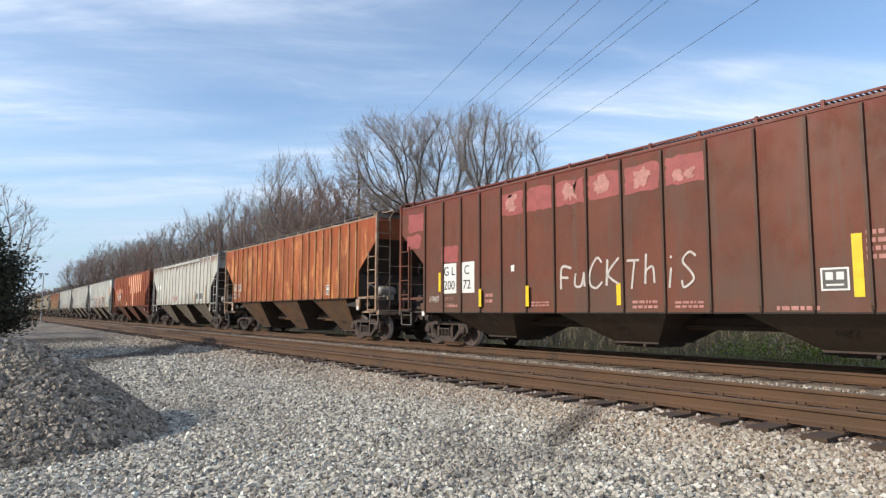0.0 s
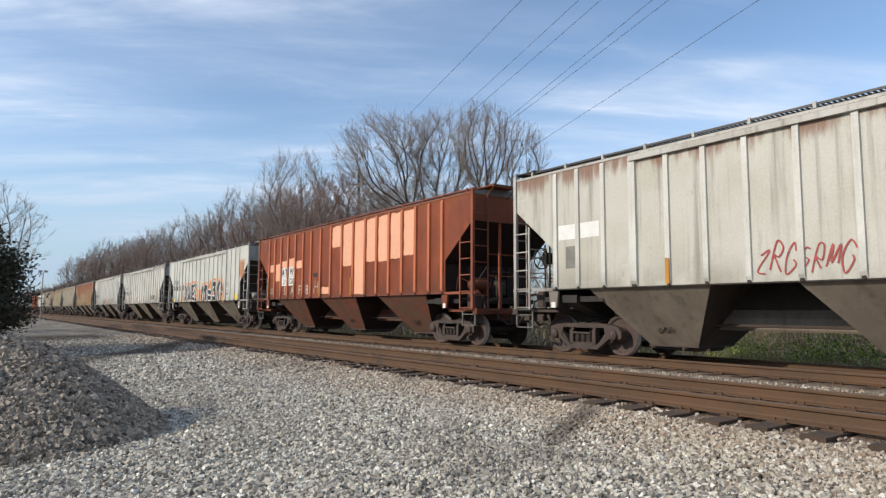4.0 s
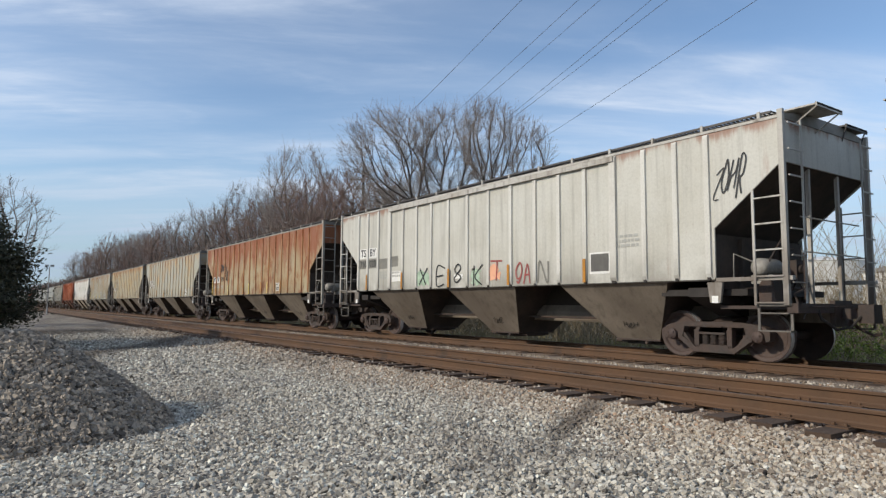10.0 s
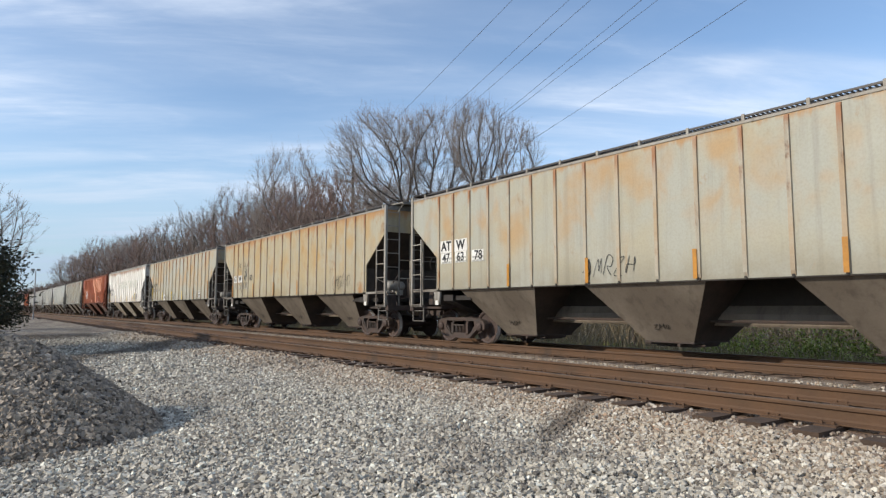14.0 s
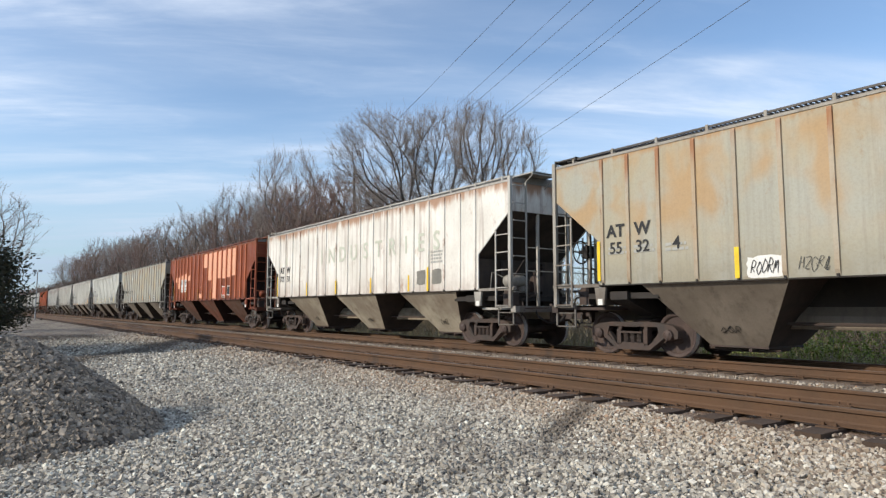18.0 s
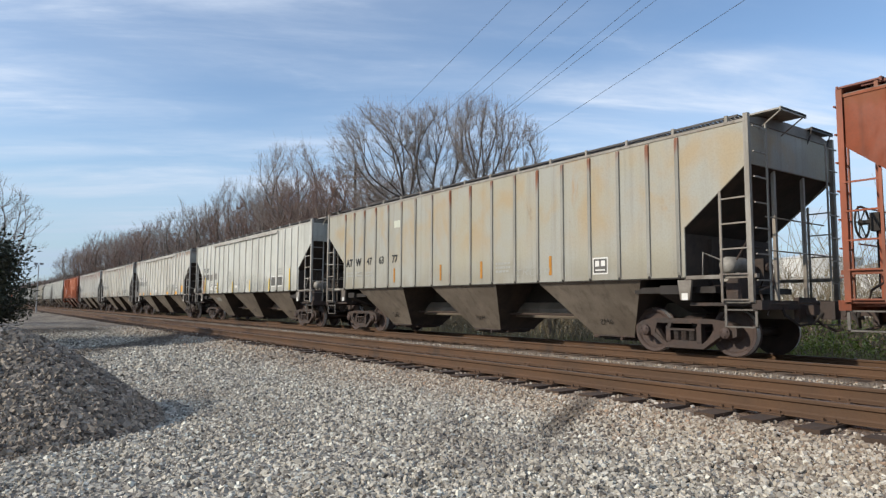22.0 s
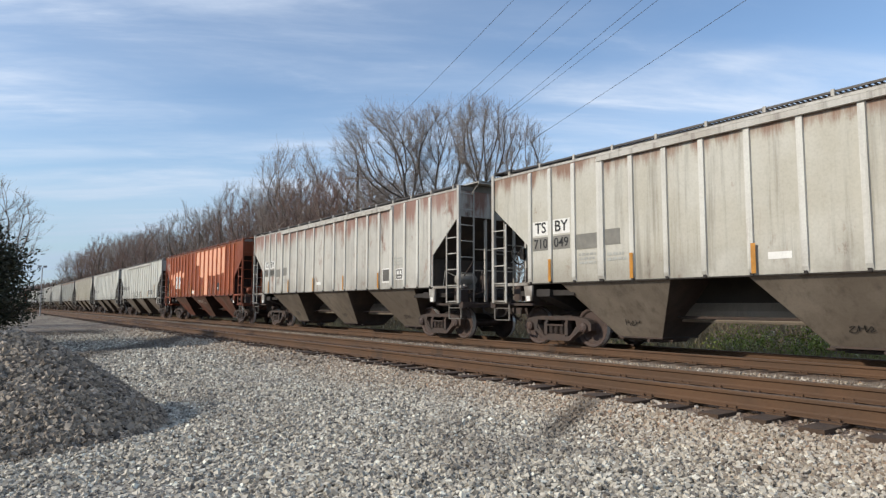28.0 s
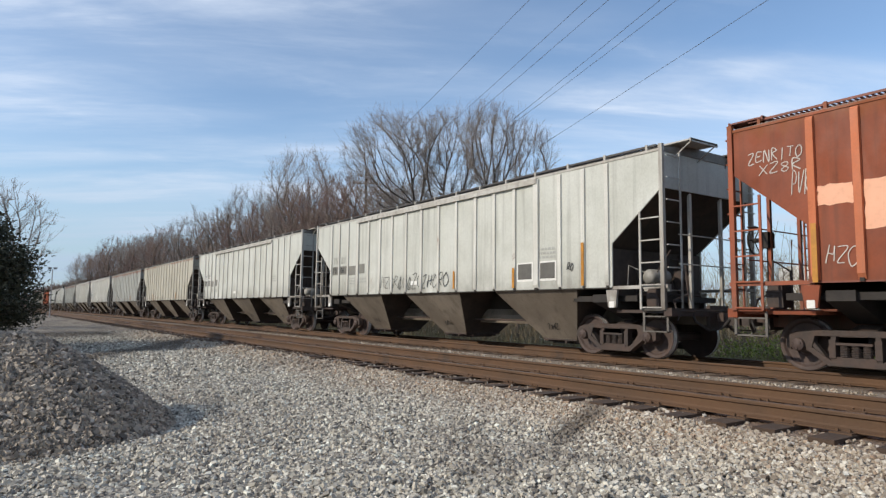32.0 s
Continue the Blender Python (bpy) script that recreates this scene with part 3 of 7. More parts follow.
def stirrup(g, sy, sx):
    """Bent step hung under the corner."""
    x, a, b = sx * (HALF - 0.05), sy * (POST + 0.06), sy * (POST - 0.50)
    for z in (0.88, 0.58):
        g.box(*sorted((x - sx * 0.09, x)), *sorted((a, b)), z, z + 0.025)
    for y in (a, b):
        g.box(*sorted((x - sx * 0.025, x)), *sorted((y, y - sy * 0.045)), 0.58, Z_DECK)


def body_bolster(g, sy):
    y = sy * 6.6
    g.prism([(-1.5, 1.35), (1.5, 1.35), (1.5, 1.18), (0.5, 0.82), (-0.5, 0.82), (-1.5, 1.18)], 1, y - 0.22, y + 0.22)
    g.box(-1.4, 1.4, y - 0.9, y + 0.9, 1.2, 1.32)


def centre_sill(g):
    g.prism([(-0.30, 0.62), (0.30, 0.62), (0.32, 0.66), (0.32, 0.86), (0.24, 1.02), (-0.24, 1.02), (-0.32, 0.86), (-0.32, 0.66)], 1, -4.9, 4.9)
    # Upper web near-black for shade; the sunlit strip below keeps the hopper colour.
    g.prism([(-0.24, 1.02), (0.24, 1.02), (0.20, 1.95), (-0.20, 1.95)], 1, -4.4, 4.4, 1)
    g.box(-0.20, 0.20, -8.45, 8.45, 0.72, 1.015)


def coupler(g, sy):
    y = sy * 8.4
    a, b = sorted((y, sy * 8.82))
    g.box(-0.10, 0.10, a, b, 0.80, 0.98)
    a, b = sorted((sy * 8.78, sy * 9.02))
    g.box(-0.20, 0.14, a, b, 0.73, 1.05)
    g.box(-0.33, 0.33, *sorted((sy * 8.38, sy * 8.47)), 0.66, 1.12)
    g.tube([(-0.05, sy * 8.75, 0.98), (-0.3, sy * 8.72, 1.02), (-1.25, sy * 8.45, 1.0), (-1.4, sy * 8.45, 0.8)], 0.014, 5)
    g.tube([(0.22, sy * 8.45, 0.78), (0.26, sy * 8.6, 0.62), (0.2, sy * 8.85, 0.52), (0.1, sy * 9.0, 0.55)], 0.028, 6)


def bay(g, y, sill, low, half_low, wide_low, half_sill, half_top, top):
    """One hopper: flared below the sill, meeting its neighbours in a ridge inside the body."""
    w, pts = HALF - 0.045, []
    for x, h, z in ((wide_low, half_low, low), (w, half_sill, sill - 0.02), (w, half_top, top)):
        pts += [(-x, y - h, z), (x, y - h, z), (x, y + h, z), (-x, y + h, z)]
    g.add(pts, [(0, 1, 2, 3), (8, 9, 10, 11), (3, 0, 4, 7), (1, 2, 6, 5), (7, 4, 8, 11), (5, 6, 10, 9)])
    # End faces get the near-black slope tone to paint in their shade.
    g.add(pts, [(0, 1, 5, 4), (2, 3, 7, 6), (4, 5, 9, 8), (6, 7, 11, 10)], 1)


def outlet(g, y, low, half_low, wide_low):
    g.box(-wide_low - 0.03, wide_low + 0.03, y - half_low - 0.03, y + half_low + 0.03, low - 0.015, low + 0.02)
    g.box(-wide_low * 0.7, wide_low * 0.7, y - half_low * 0.8, y + half_low * 0.8, low - 0.10, low - 0.015)
    for s in (-1, 1):
        g.tube([(s * (wide_low + 0.10), y - half_low * 0.5, low - 0.05), (s * (wide_low * 0.5), y - half_low * 0.5, low - 0.05)], 0.035, 8)
    g.tube([(-wide_low * 0.75, y - half_low - 0.16, low - 0.05), (-wide_low * 0.75, y + half_low + 0.16, low - 0.05)], 0.022, 6)


# Added dark sheet standing in for the shade in the open space between hoppers.
def ridge_plate(g, sx, y, sill):
    x0, x1 = sorted((sx * 1.2, sx * 1.23))
    g.prism([(y - 0.86, sill + 0.0), (y + 0.86, sill + 0.0), (y, sill + 1.19)], 0, x0, x1)


def pipe_run(g):
    """Brake pipe and rigging under the floor."""
    g.tube([(-0.55, -5.9, 0.72), (-0.55, 5.9, 0.72)], 0.03, 6)
    g.tube([(0.5, -5.9, 0.66), (0.5, 5.9, 0.66)], 0.022, 6)


def brake_wheel(g):
    r = 0.27
    ring = [(math.cos(2 * math.pi * k / 20) * r, 0, math.sin(2 * math.pi * k / 20) * r) for k in range(21)]
    g.tube(ring, 0.018, 6)
    for k in range(6):
        a = 2 * math.pi * k / 6
        g.tube([(0, 0.03, 0), (math.cos(a) * r, 0, math.sin(a) * r)], 0.012, 5)
    g.tube([(0, 0.05, 0), (0, -0.28, 0)], 0.045, 8)
    g.box(-0.12, 0.12, -0.30, -0.16, -0.16, 0.14)
    g.tube([(0, -0.22, -0.1), (0, -0.22, -1.1)], 0.016, 5)


def reservoir(g):
    g.lathe([(-0.36, 0.02), (-0.33, 0.12), (-0.27, 0.165), (0.27, 0.165), (0.33, 0.12), (0.36, 0.02)], 0, 14)
    g.box(-0.2, -0.12, -0.2, 0.2, -0.3, -0.14)
    g.box(0.12, 0.2, -0.2, 0.2, -0.3, -0.14)
    g.tube([(-0.3, 0.1, 0.1), (-0.5, 0.35, 0.25), (-0.6, 0.3, -0.2)], 0.015, 5)


def valve(g):
    g.box(-0.13, 0.13, -0.12, 0.12, -0.2, 0.22)
    g.lathe([(-0.2, 0.09), (0.2, 0.09)], 1, 10, (0, 0, 0.05))
    g.tube([(0.1, 0, -0.15), (0.3, 0.2, -0.35), (0.3, 0.5, -0.4)], 0.016, 5)


def brake_rod(g, sy):
    """Rods and levers of the hand brake on the end platform."""
    y = sy * (CUT + 0.95)
    g.tube([(-0.30, y, Z_DECK - 0.02), (-0.30, y, 1.75), (-0.62, y + sy * 0.15, 1.95), (-0.62, y + sy * 0.2, 1.35), (-1.1, y + sy * 0.2, 1.22), (-1.1, y + sy * 0.25, Z_DECK)], 0.022, 5)


def air_hose(g, sy):
    y = sy * (POST + 0.12)
    g.tube([(-0.9, y, 1.02), (-0.85, y + sy * 0.06, 0.80), (-0.55, y + sy * 0.16, 0.62), (-0.30, y + sy * 0.28, 0.66), (-0.2, y + sy * 0.40, 0.85)], 0.026, 6)


def retainer(g, sy):
    y = sy * (CUT + 0.75)
    g.prism([(y - 0.14, 1.08), (y + 0.14, 1.08), (y + 0.16, 1.36), (y + 0.05, 1.52), (y - 0.12, 1.48)], 0, -1.25, -0.95)


# trucks
WHEEL_R, AXLE = 0.457, 0.89


def wheelset(g):
    for s in (-1, 1):
        g.lathe([(s * 0.60, 0.10), (s * 0.69, 0.11), (s * 0.705, 0.34), (s * 0.682, 0.40), (s * 0.682, 0.478), (s * 0.700, 0.482), (s * 0.712, 0.460)], 0, 24, caps=False)
        g.lathe([(s * 0.712, 0.460), (s * 0.815, 0.455)], 0, 24, slot=1, caps=False)
        g.lathe([(s * 0.815, 0.455), (s * 0.822, 0.445), (s * 0.822, 0.40), (s * 0.812, 0.385), (s * 0.775, 0.36), (s * 0.765, 0.19), (s * 0.83, 0.155), (s * 0.84, 0.09), (s * 0.98, 0.085)], 0, 24, caps=False)
    g.lathe([(-0.7, 0.085), (0.7, 0.085)], 0, 12)


def side_frame(g, sx):
    """Cast side frame: arch over the bearings, tension bar below, two columns round the springs."""
    xa, xb = sorted((sx * 0.92, sx * 1.08))
    top = [(-1.10, 0.54), (-1.02, 0.63), (-0.88, 0.67), (-0.55, 0.71), (0.55, 0.71), (0.88, 0.67), (1.02, 0.63), (1.10, 0.54), (1.10, 0.40), (1.02, 0.37), (1.00, 0.50), (0.94, 0.55), (0.84, 0.55),
           (0.78, 0.50), (0.76, 0.36), (0.69, 0.36), (0.62, 0.615), (-0.62, 0.615), (-0.69, 0.36), (-0.76, 0.36), (-0.78, 0.50), (-0.84, 0.55), (-0.94, 0.55), (-1.00, 0.50), (-1.02, 0.37), (-1.10, 0.40)]
    g.prism(top, 0, xa, xb)
    g.prism([(-0.76, 0.38), (-0.68, 0.43), (-0.38, 0.22), (0.38, 0.22), (0.68, 0.43), (0.76, 0.38), (0.42, 0.13), (-0.42, 0.13)], 0, xa - 0.004, xb + 0.004)
    for s in (-1, 1):
        g.prism([(s * 0.30, 0.20), (s * 0.38, 0.20), (s * 0.37, 0.62), (s * 0.29, 0.62)], 0, xa + 0.01, xb - 0.01)
        g.prism([(s * 0.40, 0.20), (s * 0.48, 0.22), (s * 0.80, 0.60), (s * 0.73, 0.62)], 0, xa + 0.02, xb - 0.02)
    g.box(xa, xb, -0.30, 0.30, 0.22, 0.28)
    g.box(*sorted((sx * 1.08, sx * 1.12)), -0.20, 0.20, 0.52, 0.61)
    for s in (-1, 1):
        g.box(*sorted((sx * 1.07, sx * 1.10)), s * 0.34 - 0.05, s * 0.34 + 0.05, 0.26, 0.56)


def spring(g):
    prof = []
    for k in range(7):
        z = 0.285 + k * 0.027
        prof += [(z, 0.052), (z + 0.006, 0.074), (z + 0.018, 0.074), (z + 0.024, 0.052)]
    g.lathe(prof, 2, 8)


def spring_seat(g, sx):
    g.box(*sorted((sx * 0.85, sx * 1.13)), -0.27, 0.27, 0.475, 0.515)


def bearing_cap(g, sx):
    g.lathe([(sx * 0.93, 0.11), (sx * 1.05, 0.12), (sx * 1.13, 0.105), (sx * 1.15, 0.07), (sx * 1.165, 0.03)], 0, 14)
    for k in range(3):
        a = 2 * math.pi * k / 3 + 0.5
        g.lathe([(sx * 1.13, 0.018), (sx * 1.165, 0.018)], 0, 6, (0, math.cos(a) * 0.065, math.sin(a) * 0.065))


def truck_bolster(g):
    g.prism([(-1.12, 0.52), (1.12, 0.52), (1.12, 0.62), (0.45, 0.80), (-0.45, 0.80), (-1.12, 0.62)], 1, -0.2, 0.2)
    for s in (-1, 1):
        g.tube([(-0.75, s * 0.42, 0.36), (0.75, s * 0.42, 0.36)], 0.05, 6)


WHEELS = {1: [], -1: []}


def add_truck(car, y):
    truck = part("truck", shared("truck_bolster", truck_bolster), M["running"], car, pose(0, y, 0), "grimy cast-steel two-axle truck")
    for sx in (-1, 1):
        part("side_frame", shared(("side_frame", sx), lambda g: side_frame(g, sx)), M["running"], truck)
        part("spring_seat", shared(("spring_seat", sx), lambda g: spring_seat(g, sx)), M["running"], truck)
        if sx < 0:
            for dy in (-0.17, 0.0, 0.17):
                part("spring", shared("spring", spring), M["running"], truck, pose(sx * 1.04, dy, 0))
        for s in (-1, 1):
            part("bearing_cap", shared(("bearing_cap", sx), lambda g: bearing_cap(g, sx), 40), M["wheel"], truck, pose(0, s * AXLE, WHEEL_R))
    for s in (-1, 1):
        w = part("wheelset", shared("wheelset", wheelset, 35), [M["wheel"], M["tread"]], truck, pose(0, s * AXLE, WHEEL_R), "steel wheelset with bright worn treads")
        WHEELS[s].append(w)


SIDE_TURN = Matrix(((0, 0, -1, 0), (-1, 0, 0, 0), (0, 1, 0, 0), (0, 0, 0, 1)))


def on_side(y, z, off=0.006):
    """The pose of a flat marking on the near side sheet: its x runs towards the car's leading end, its y up."""
    return Matrix.Translation((-HALF - off, y, z)) @ SIDE_TURN


def patch_mesh(w, h, seed=0, ragged=0.0):
    def build(g):
        rnd = random.Random(seed)
        n = 6
        edge = [(-w / 2 + w * k / n, -h / 2) for k in range(n)] + [(w / 2, -h / 2 + h * k / n) for k in range(n)]
        edge += [(w / 2 - w * k / n, h / 2) for k in range(n)] + [(-w / 2, h / 2 - h * k / n) for k in range(n)]
        edge = [(a + rnd.uniform(-1, 1) * ragged, b + rnd.uniform(-1, 1) * ragged) for a, b in edge]
        g.prism(edge, 2, 0.0, 0.002)
    return shared(("patch", round(w, 3), round(h, 3), seed, ragged), build)


def text_mesh(words, size, bold=0.0):
    key = ("lettering", words, size, bold)
    if key not in CACHE:
        cu = bpy.data.curves.new("lettering", "FONT")
        cu.body, cu.size, cu.align_x, cu.align_y, cu.extrude, cu.offset = words, size, "CENTER", "CENTER", 0.001, bold
        cu.resolution_u = 3
        ob = bpy.data.objects.new("lettering", cu)
        CACHE[key] = bpy.data.meshes.new_from_object(ob)
        CACHE[key].name = "lettering"
        CACHE[key].materials.clear()
        bpy.data.objects.remove(ob)
    return CACHE[key]


def stroke(g, pts, w, z=0.0):
    """A flat ribbon of spray paint through points."""
    out = []
    for i, p in enumerate(pts):
        a, b = pts[max(i - 1, 0)], pts[min(i + 1, len(pts) - 1)]
        d = Vector((b[0] - a[0], b[1] - a[1]))
        d = d.normalized() if d.length > 1e-6 else Vector((1, 0))
        n = Vector((-d.y, d.x)) * w / 2
        h = z + i * 3e-5
        out += [(p[0] + n.x, p[1] + n.y, h), (p[0] - n.x, p[1] - n.y, h)]
    g.add(out, [(2 * i, 2 * i + 1, 2 * i + 3, 2 * i + 2) for i in range(len(pts) - 1)])


SCRAWLS = [
    [(0, 0), (0.2, 1), (0.5, 0.3), (0.75, 1), (1, 0)],
    [(0.9, 0.8), (0.5, 1), (0.05, 0.5), (0.4, 0), (0.95, 0.3), (0.6, 0.55)],
    [(0.1, 0), (0.2, 1), (0.8, 0.9), (0.7, 0.5), (0.2, 0.5), (1, 0)],
    [(0, 0.9), (0.9, 1), (0.1, 0.05), (1, 0)],
    [(0.5, 1), (0, 0.5), (0.5, 0), (1, 0.5), (0.5, 1), (0.2, 0.8)],
    [(0, 0.2), (0.5, 1), (0.6, 0.4), (0.3, 0.1), (0.6, 0), (1, 0.4)],
    [(0.2, 1), (0.1, 0), (0.15, 0.5), (0.8, 0.6), (0.85, 1), (0.9, 0)],
]


def scrawl_mesh(w, h, letters, seed, thick, joined=False, only=None):
    """Unreadable tag: a row of looping strokes, or one letter of it."""
    def build(g):
        rnd = random.Random(seed)
        line = []
        for k in range(letters):
            cx = -w / 2 + w * (k + 0.5) / letters
            lw = w / letters * 0.85
            hh, drop = h * rnd.uniform(0.7, 1.05), rnd.uniform(-0.1, 0.1) * h
            keys = [(cx + (a - 0.5 + rnd.uniform(-0.12, 0.12)) * lw + (b - 0.5) * h * 0.18, (b - 0.5 + rnd.uniform(-0.1, 0.1)) * hh + drop) for a, b in rnd.choice(SCRAWLS)]
            line += keys
            if joined and k < letters - 1:
                continue
            keys = line if joined else keys
            n = len(keys)
            pts = []
            for i in range(n - 1):
                p0, p1, p2, p3 = keys[max(i - 1, 0)], keys[i], keys[i + 1], keys[min(i + 2, n - 1)]
                for s in range(6):
                    t = s / 6
                    pts.append(tuple(0.5 * (2 * b + (c - a) * t + (2 * a - 5 * b + 4 * c - d) * t * t + (3 * b - a - 3 * c + d) * t ** 3)
                                     for a, b, c, d in zip(p0, p1, p2, p3)))
            wide = thick * rnd.uniform(0.6, 0.9)
            if only in (None, k):
                stroke(g, pts, wide, k * 0.0003)
    return shared(("graffiti", w, h, letters, seed, thick, joined, only), build)


HANDWRITING = {
    "A": [[(0, 0), (0.5, 1), (1, 0)], [(0.2, 0.4), (0.85, 0.42)]], "B": [[(0.1, 0), (0.1, 1), (0.8, 0.8), (0.2, 0.52), (0.95, 0.3), (0.6, 0), (0.1, 0.02)]],
    "C": [[(0.95, 0.85), (0.5, 1), (0.1, 0.6), (0.15, 0.15), (0.6, 0), (1, 0.2)]], "D": [[(0.1, 0), (0.1, 1), (0.8, 0.8), (0.9, 0.3), (0.1, 0)]],
    "E": [[(0.95, 0.95), (0.1, 1), (0.1, 0), (1, 0.05)], [(0.1, 0.5), (0.8, 0.52)]], "F": [[(0.1, 0), (0.1, 1), (0.95, 0.96)], [(0.1, 0.55), (0.75, 0.55)]],
    "H": [[(0.1, 1), (0.1, 0)], [(0.9, 1), (0.9, 0)], [(0.1, 0.5), (0.9, 0.52)]], "h": [[(0.1, 1.1), (0.12, 0)], [(0.12, 0.45), (0.6, 0.62), (0.8, 0)]],
    "I": [[(0.5, 1), (0.5, 0)]], "i": [[(0.5, 0.65), (0.5, 0)], [(0.45, 1.0), (0.55, 0.95)]], "K": [[(0.1, 1), (0.1, 0)], [(0.95, 1), (0.15, 0.45), (1, 0)]],
    "M": [[(0, 0), (0.1, 1), (0.5, 0.4), (0.9, 1), (1, 0)]], "N": [[(0.1, 0), (0.1, 1), (0.9, 0), (0.9, 1)]], "O": [[(0.5, 1), (0.05, 0.6), (0.3, 0), (0.9, 0.2), (0.9, 0.8), (0.5, 1)]],
    "P": [[(0.1, 0), (0.1, 1), (0.9, 0.85), (0.8, 0.5), (0.1, 0.45)]], "R": [[(0.1, 0), (0.1, 1), (0.9, 0.8), (0.15, 0.5), (1, 0)]],
    "S": [[(0.95, 0.9), (0.5, 1), (0.1, 0.75), (0.8, 0.4), (0.85, 0.1), (0.3, -0.05), (0, 0.15)]], "T": [[(0, 1), (1, 0.97)], [(0.5, 1), (0.48, 0)]],
    "u": [[(0.1, 0.65), (0.15, 0.1), (0.6, 0.05), (0.85, 0.65)], [(0.85, 0.65), (0.9, 0)]], "V": [[(0, 1), (0.45, 0), (1, 1)]], "X": [[(0, 1), (1, 0)], [(1, 1), (0, 0)]],
    "Z": [[(0, 1), (0.95, 1), (0.05, 0), (1, 0.02)]], "8": [[(0.5, 0.5), (0.1, 0.75), (0.5, 1), (0.9, 0.75), (0.1, 0.25), (0.5, 0), (0.95, 0.25), (0.5, 0.5)]],
    "~": [[(0, 0.2), (0.3, 0.9), (0.5, 0.2), (0.75, 0.8), (1, 0.3)]], "@": [[(0.8, 0.3), (0.3, 0.2), (0.1, 0.7), (0.6, 1), (0.95, 0.6), (0.6, 0), (0.2, 0.1)]],
}


def eased(keys, n=5):
    """A smooth line through points."""
    pts = []
    for i in range(len(keys) - 1):
        p0, p1, p2, p3 = keys[max(i - 1, 0)], keys[i], keys[i + 1], keys[min(i + 2, len(keys) - 1)]
        for s in range(n):
            t = s / n
            pts.append(tuple(0.5 * (2 * b + (c - a) * t + (2 * a - 5 * b + 4 * c - d) * t * t + (3 * b - a - 3 * c + d) * t ** 3) for a, b, c, d in zip(p0, p1, p2, p3)))
    return pts + [keys[-1]]


def hand_mesh(c, w, h, thick, seed):
    """One letter written freehand with a spray can or marker."""
    def build(g):
        rnd = random.Random(seed)
        hh, drop = h * rnd.uniform(0.85, 1.1), rnd.uniform(-0.08, 0.08) * h
        for j, line in enumerate(HANDWRITING.get(c, ())):
            keys = [((0.78 * x - 0.4 + rnd.gauss(0, 0.03)) * w + (y - 0.5) * h * 0.08, (y - 0.5) * hh + drop + rnd.gauss(0, 0.02) * h) for x, y in line]
            stroke(g, eased(keys), thick * rnd.uniform(0.8, 1.1), j * 0.0001)
    return shared(("graffiti", c, w, h, thick, seed), build)


# fat block letters: a small word, then a large one, each stroke in metres from the word's lower leading corner
SMALL_WORD = [[(0.15, 0.2), (0.12, 0.8), (0.42, 0.86), (0.45, 0.2), (0.15, 0.15)], [(0.72, 0.08), (0.74, 0.92), (1.10, 0.84), (0.82, 0.52), (1.14, 0.38), (1.08, 0.12), (0.72, 0.08)],
              [(1.36, 0.92), (1.38, 0.20), (1.64, 0.22), (1.66, 0.85)], [(1.66, 0.30), (1.94, 0.22), (1.96, 0.98)], [(2.14, 0.92), (2.82, 1.00), (2.42, 0.56), (2.16, 0.42)], [(2.12, 0.14), (2.92, 0.10)]]
LARGE_WORD = [[(0.22, 0.10), (0.28, 0.82), (0.62, 0.45), (0.98, 0.86), (1.08, 0.10)], [(1.20, 0.78), (1.46, 0.58), (1.40, 0.20), (2.02, 0.14)], [(1.62, 0.48), (2.04, 0.44)],
              [(2.30, 0.12), (2.26, 0.82), (2.92, 0.92), (2.62, 0.60)], [(2.84, 0.62), (3.02, 0.14)], [(2.52, 0.12), (3.00, 0.12)], [(3.36, 0.66), (3.70, 0.96), (4.06, 0.88), (4.22, 0.56)],
              [(3.54, 0.80), (3.48, 0.38), (3.64, 0.12)], [(3.98, 0.20), (4.12, 0.32)]]
SMALL_GLINT = [[(0.02, 0.1), (0.0, 0.9)], [(0.26, 0.3), (0.28, 0.66)], [(0.60, 0.1), (0.62, 0.9)], [(0.9, 0.66), (0.98, 0.72)], [(0.9, 0.24), (1.0, 0.3)], [(1.5, 0.34), (1.52, 0.8)], [(1.78, 0.36), (1.8, 0.85)], [(2.3, 0.78), (2.55, 0.8)], [(2.3, 0.28), (2.7, 0.26)]]
LARGE_GLINT = [[(0.06, 0.05), (0.1, 0.9)], [(0.42, 0.1), (0.48, 0.36), (0.6, 0.28)], [(0.84, 0.1), (0.82, 0.5)], [(1.24, 0.1), (1.26, 0.6)], [(1.6, 0.30), (1.75, 0.3), (1.7, 0.4)], [(2.14, 0.1), (2.12, 0.9)], [(2.5, 0.66), (2.75, 0.74)],
               [(2.66, 0.22), (2.82, 0.24)], [(3.2, 0.1), (3.26, 0.9)], [(3.36, 0.1), (3.38, 0.5)], [(3.78, 0.34), (3.92, 0.62), (4.05, 0.6)]]


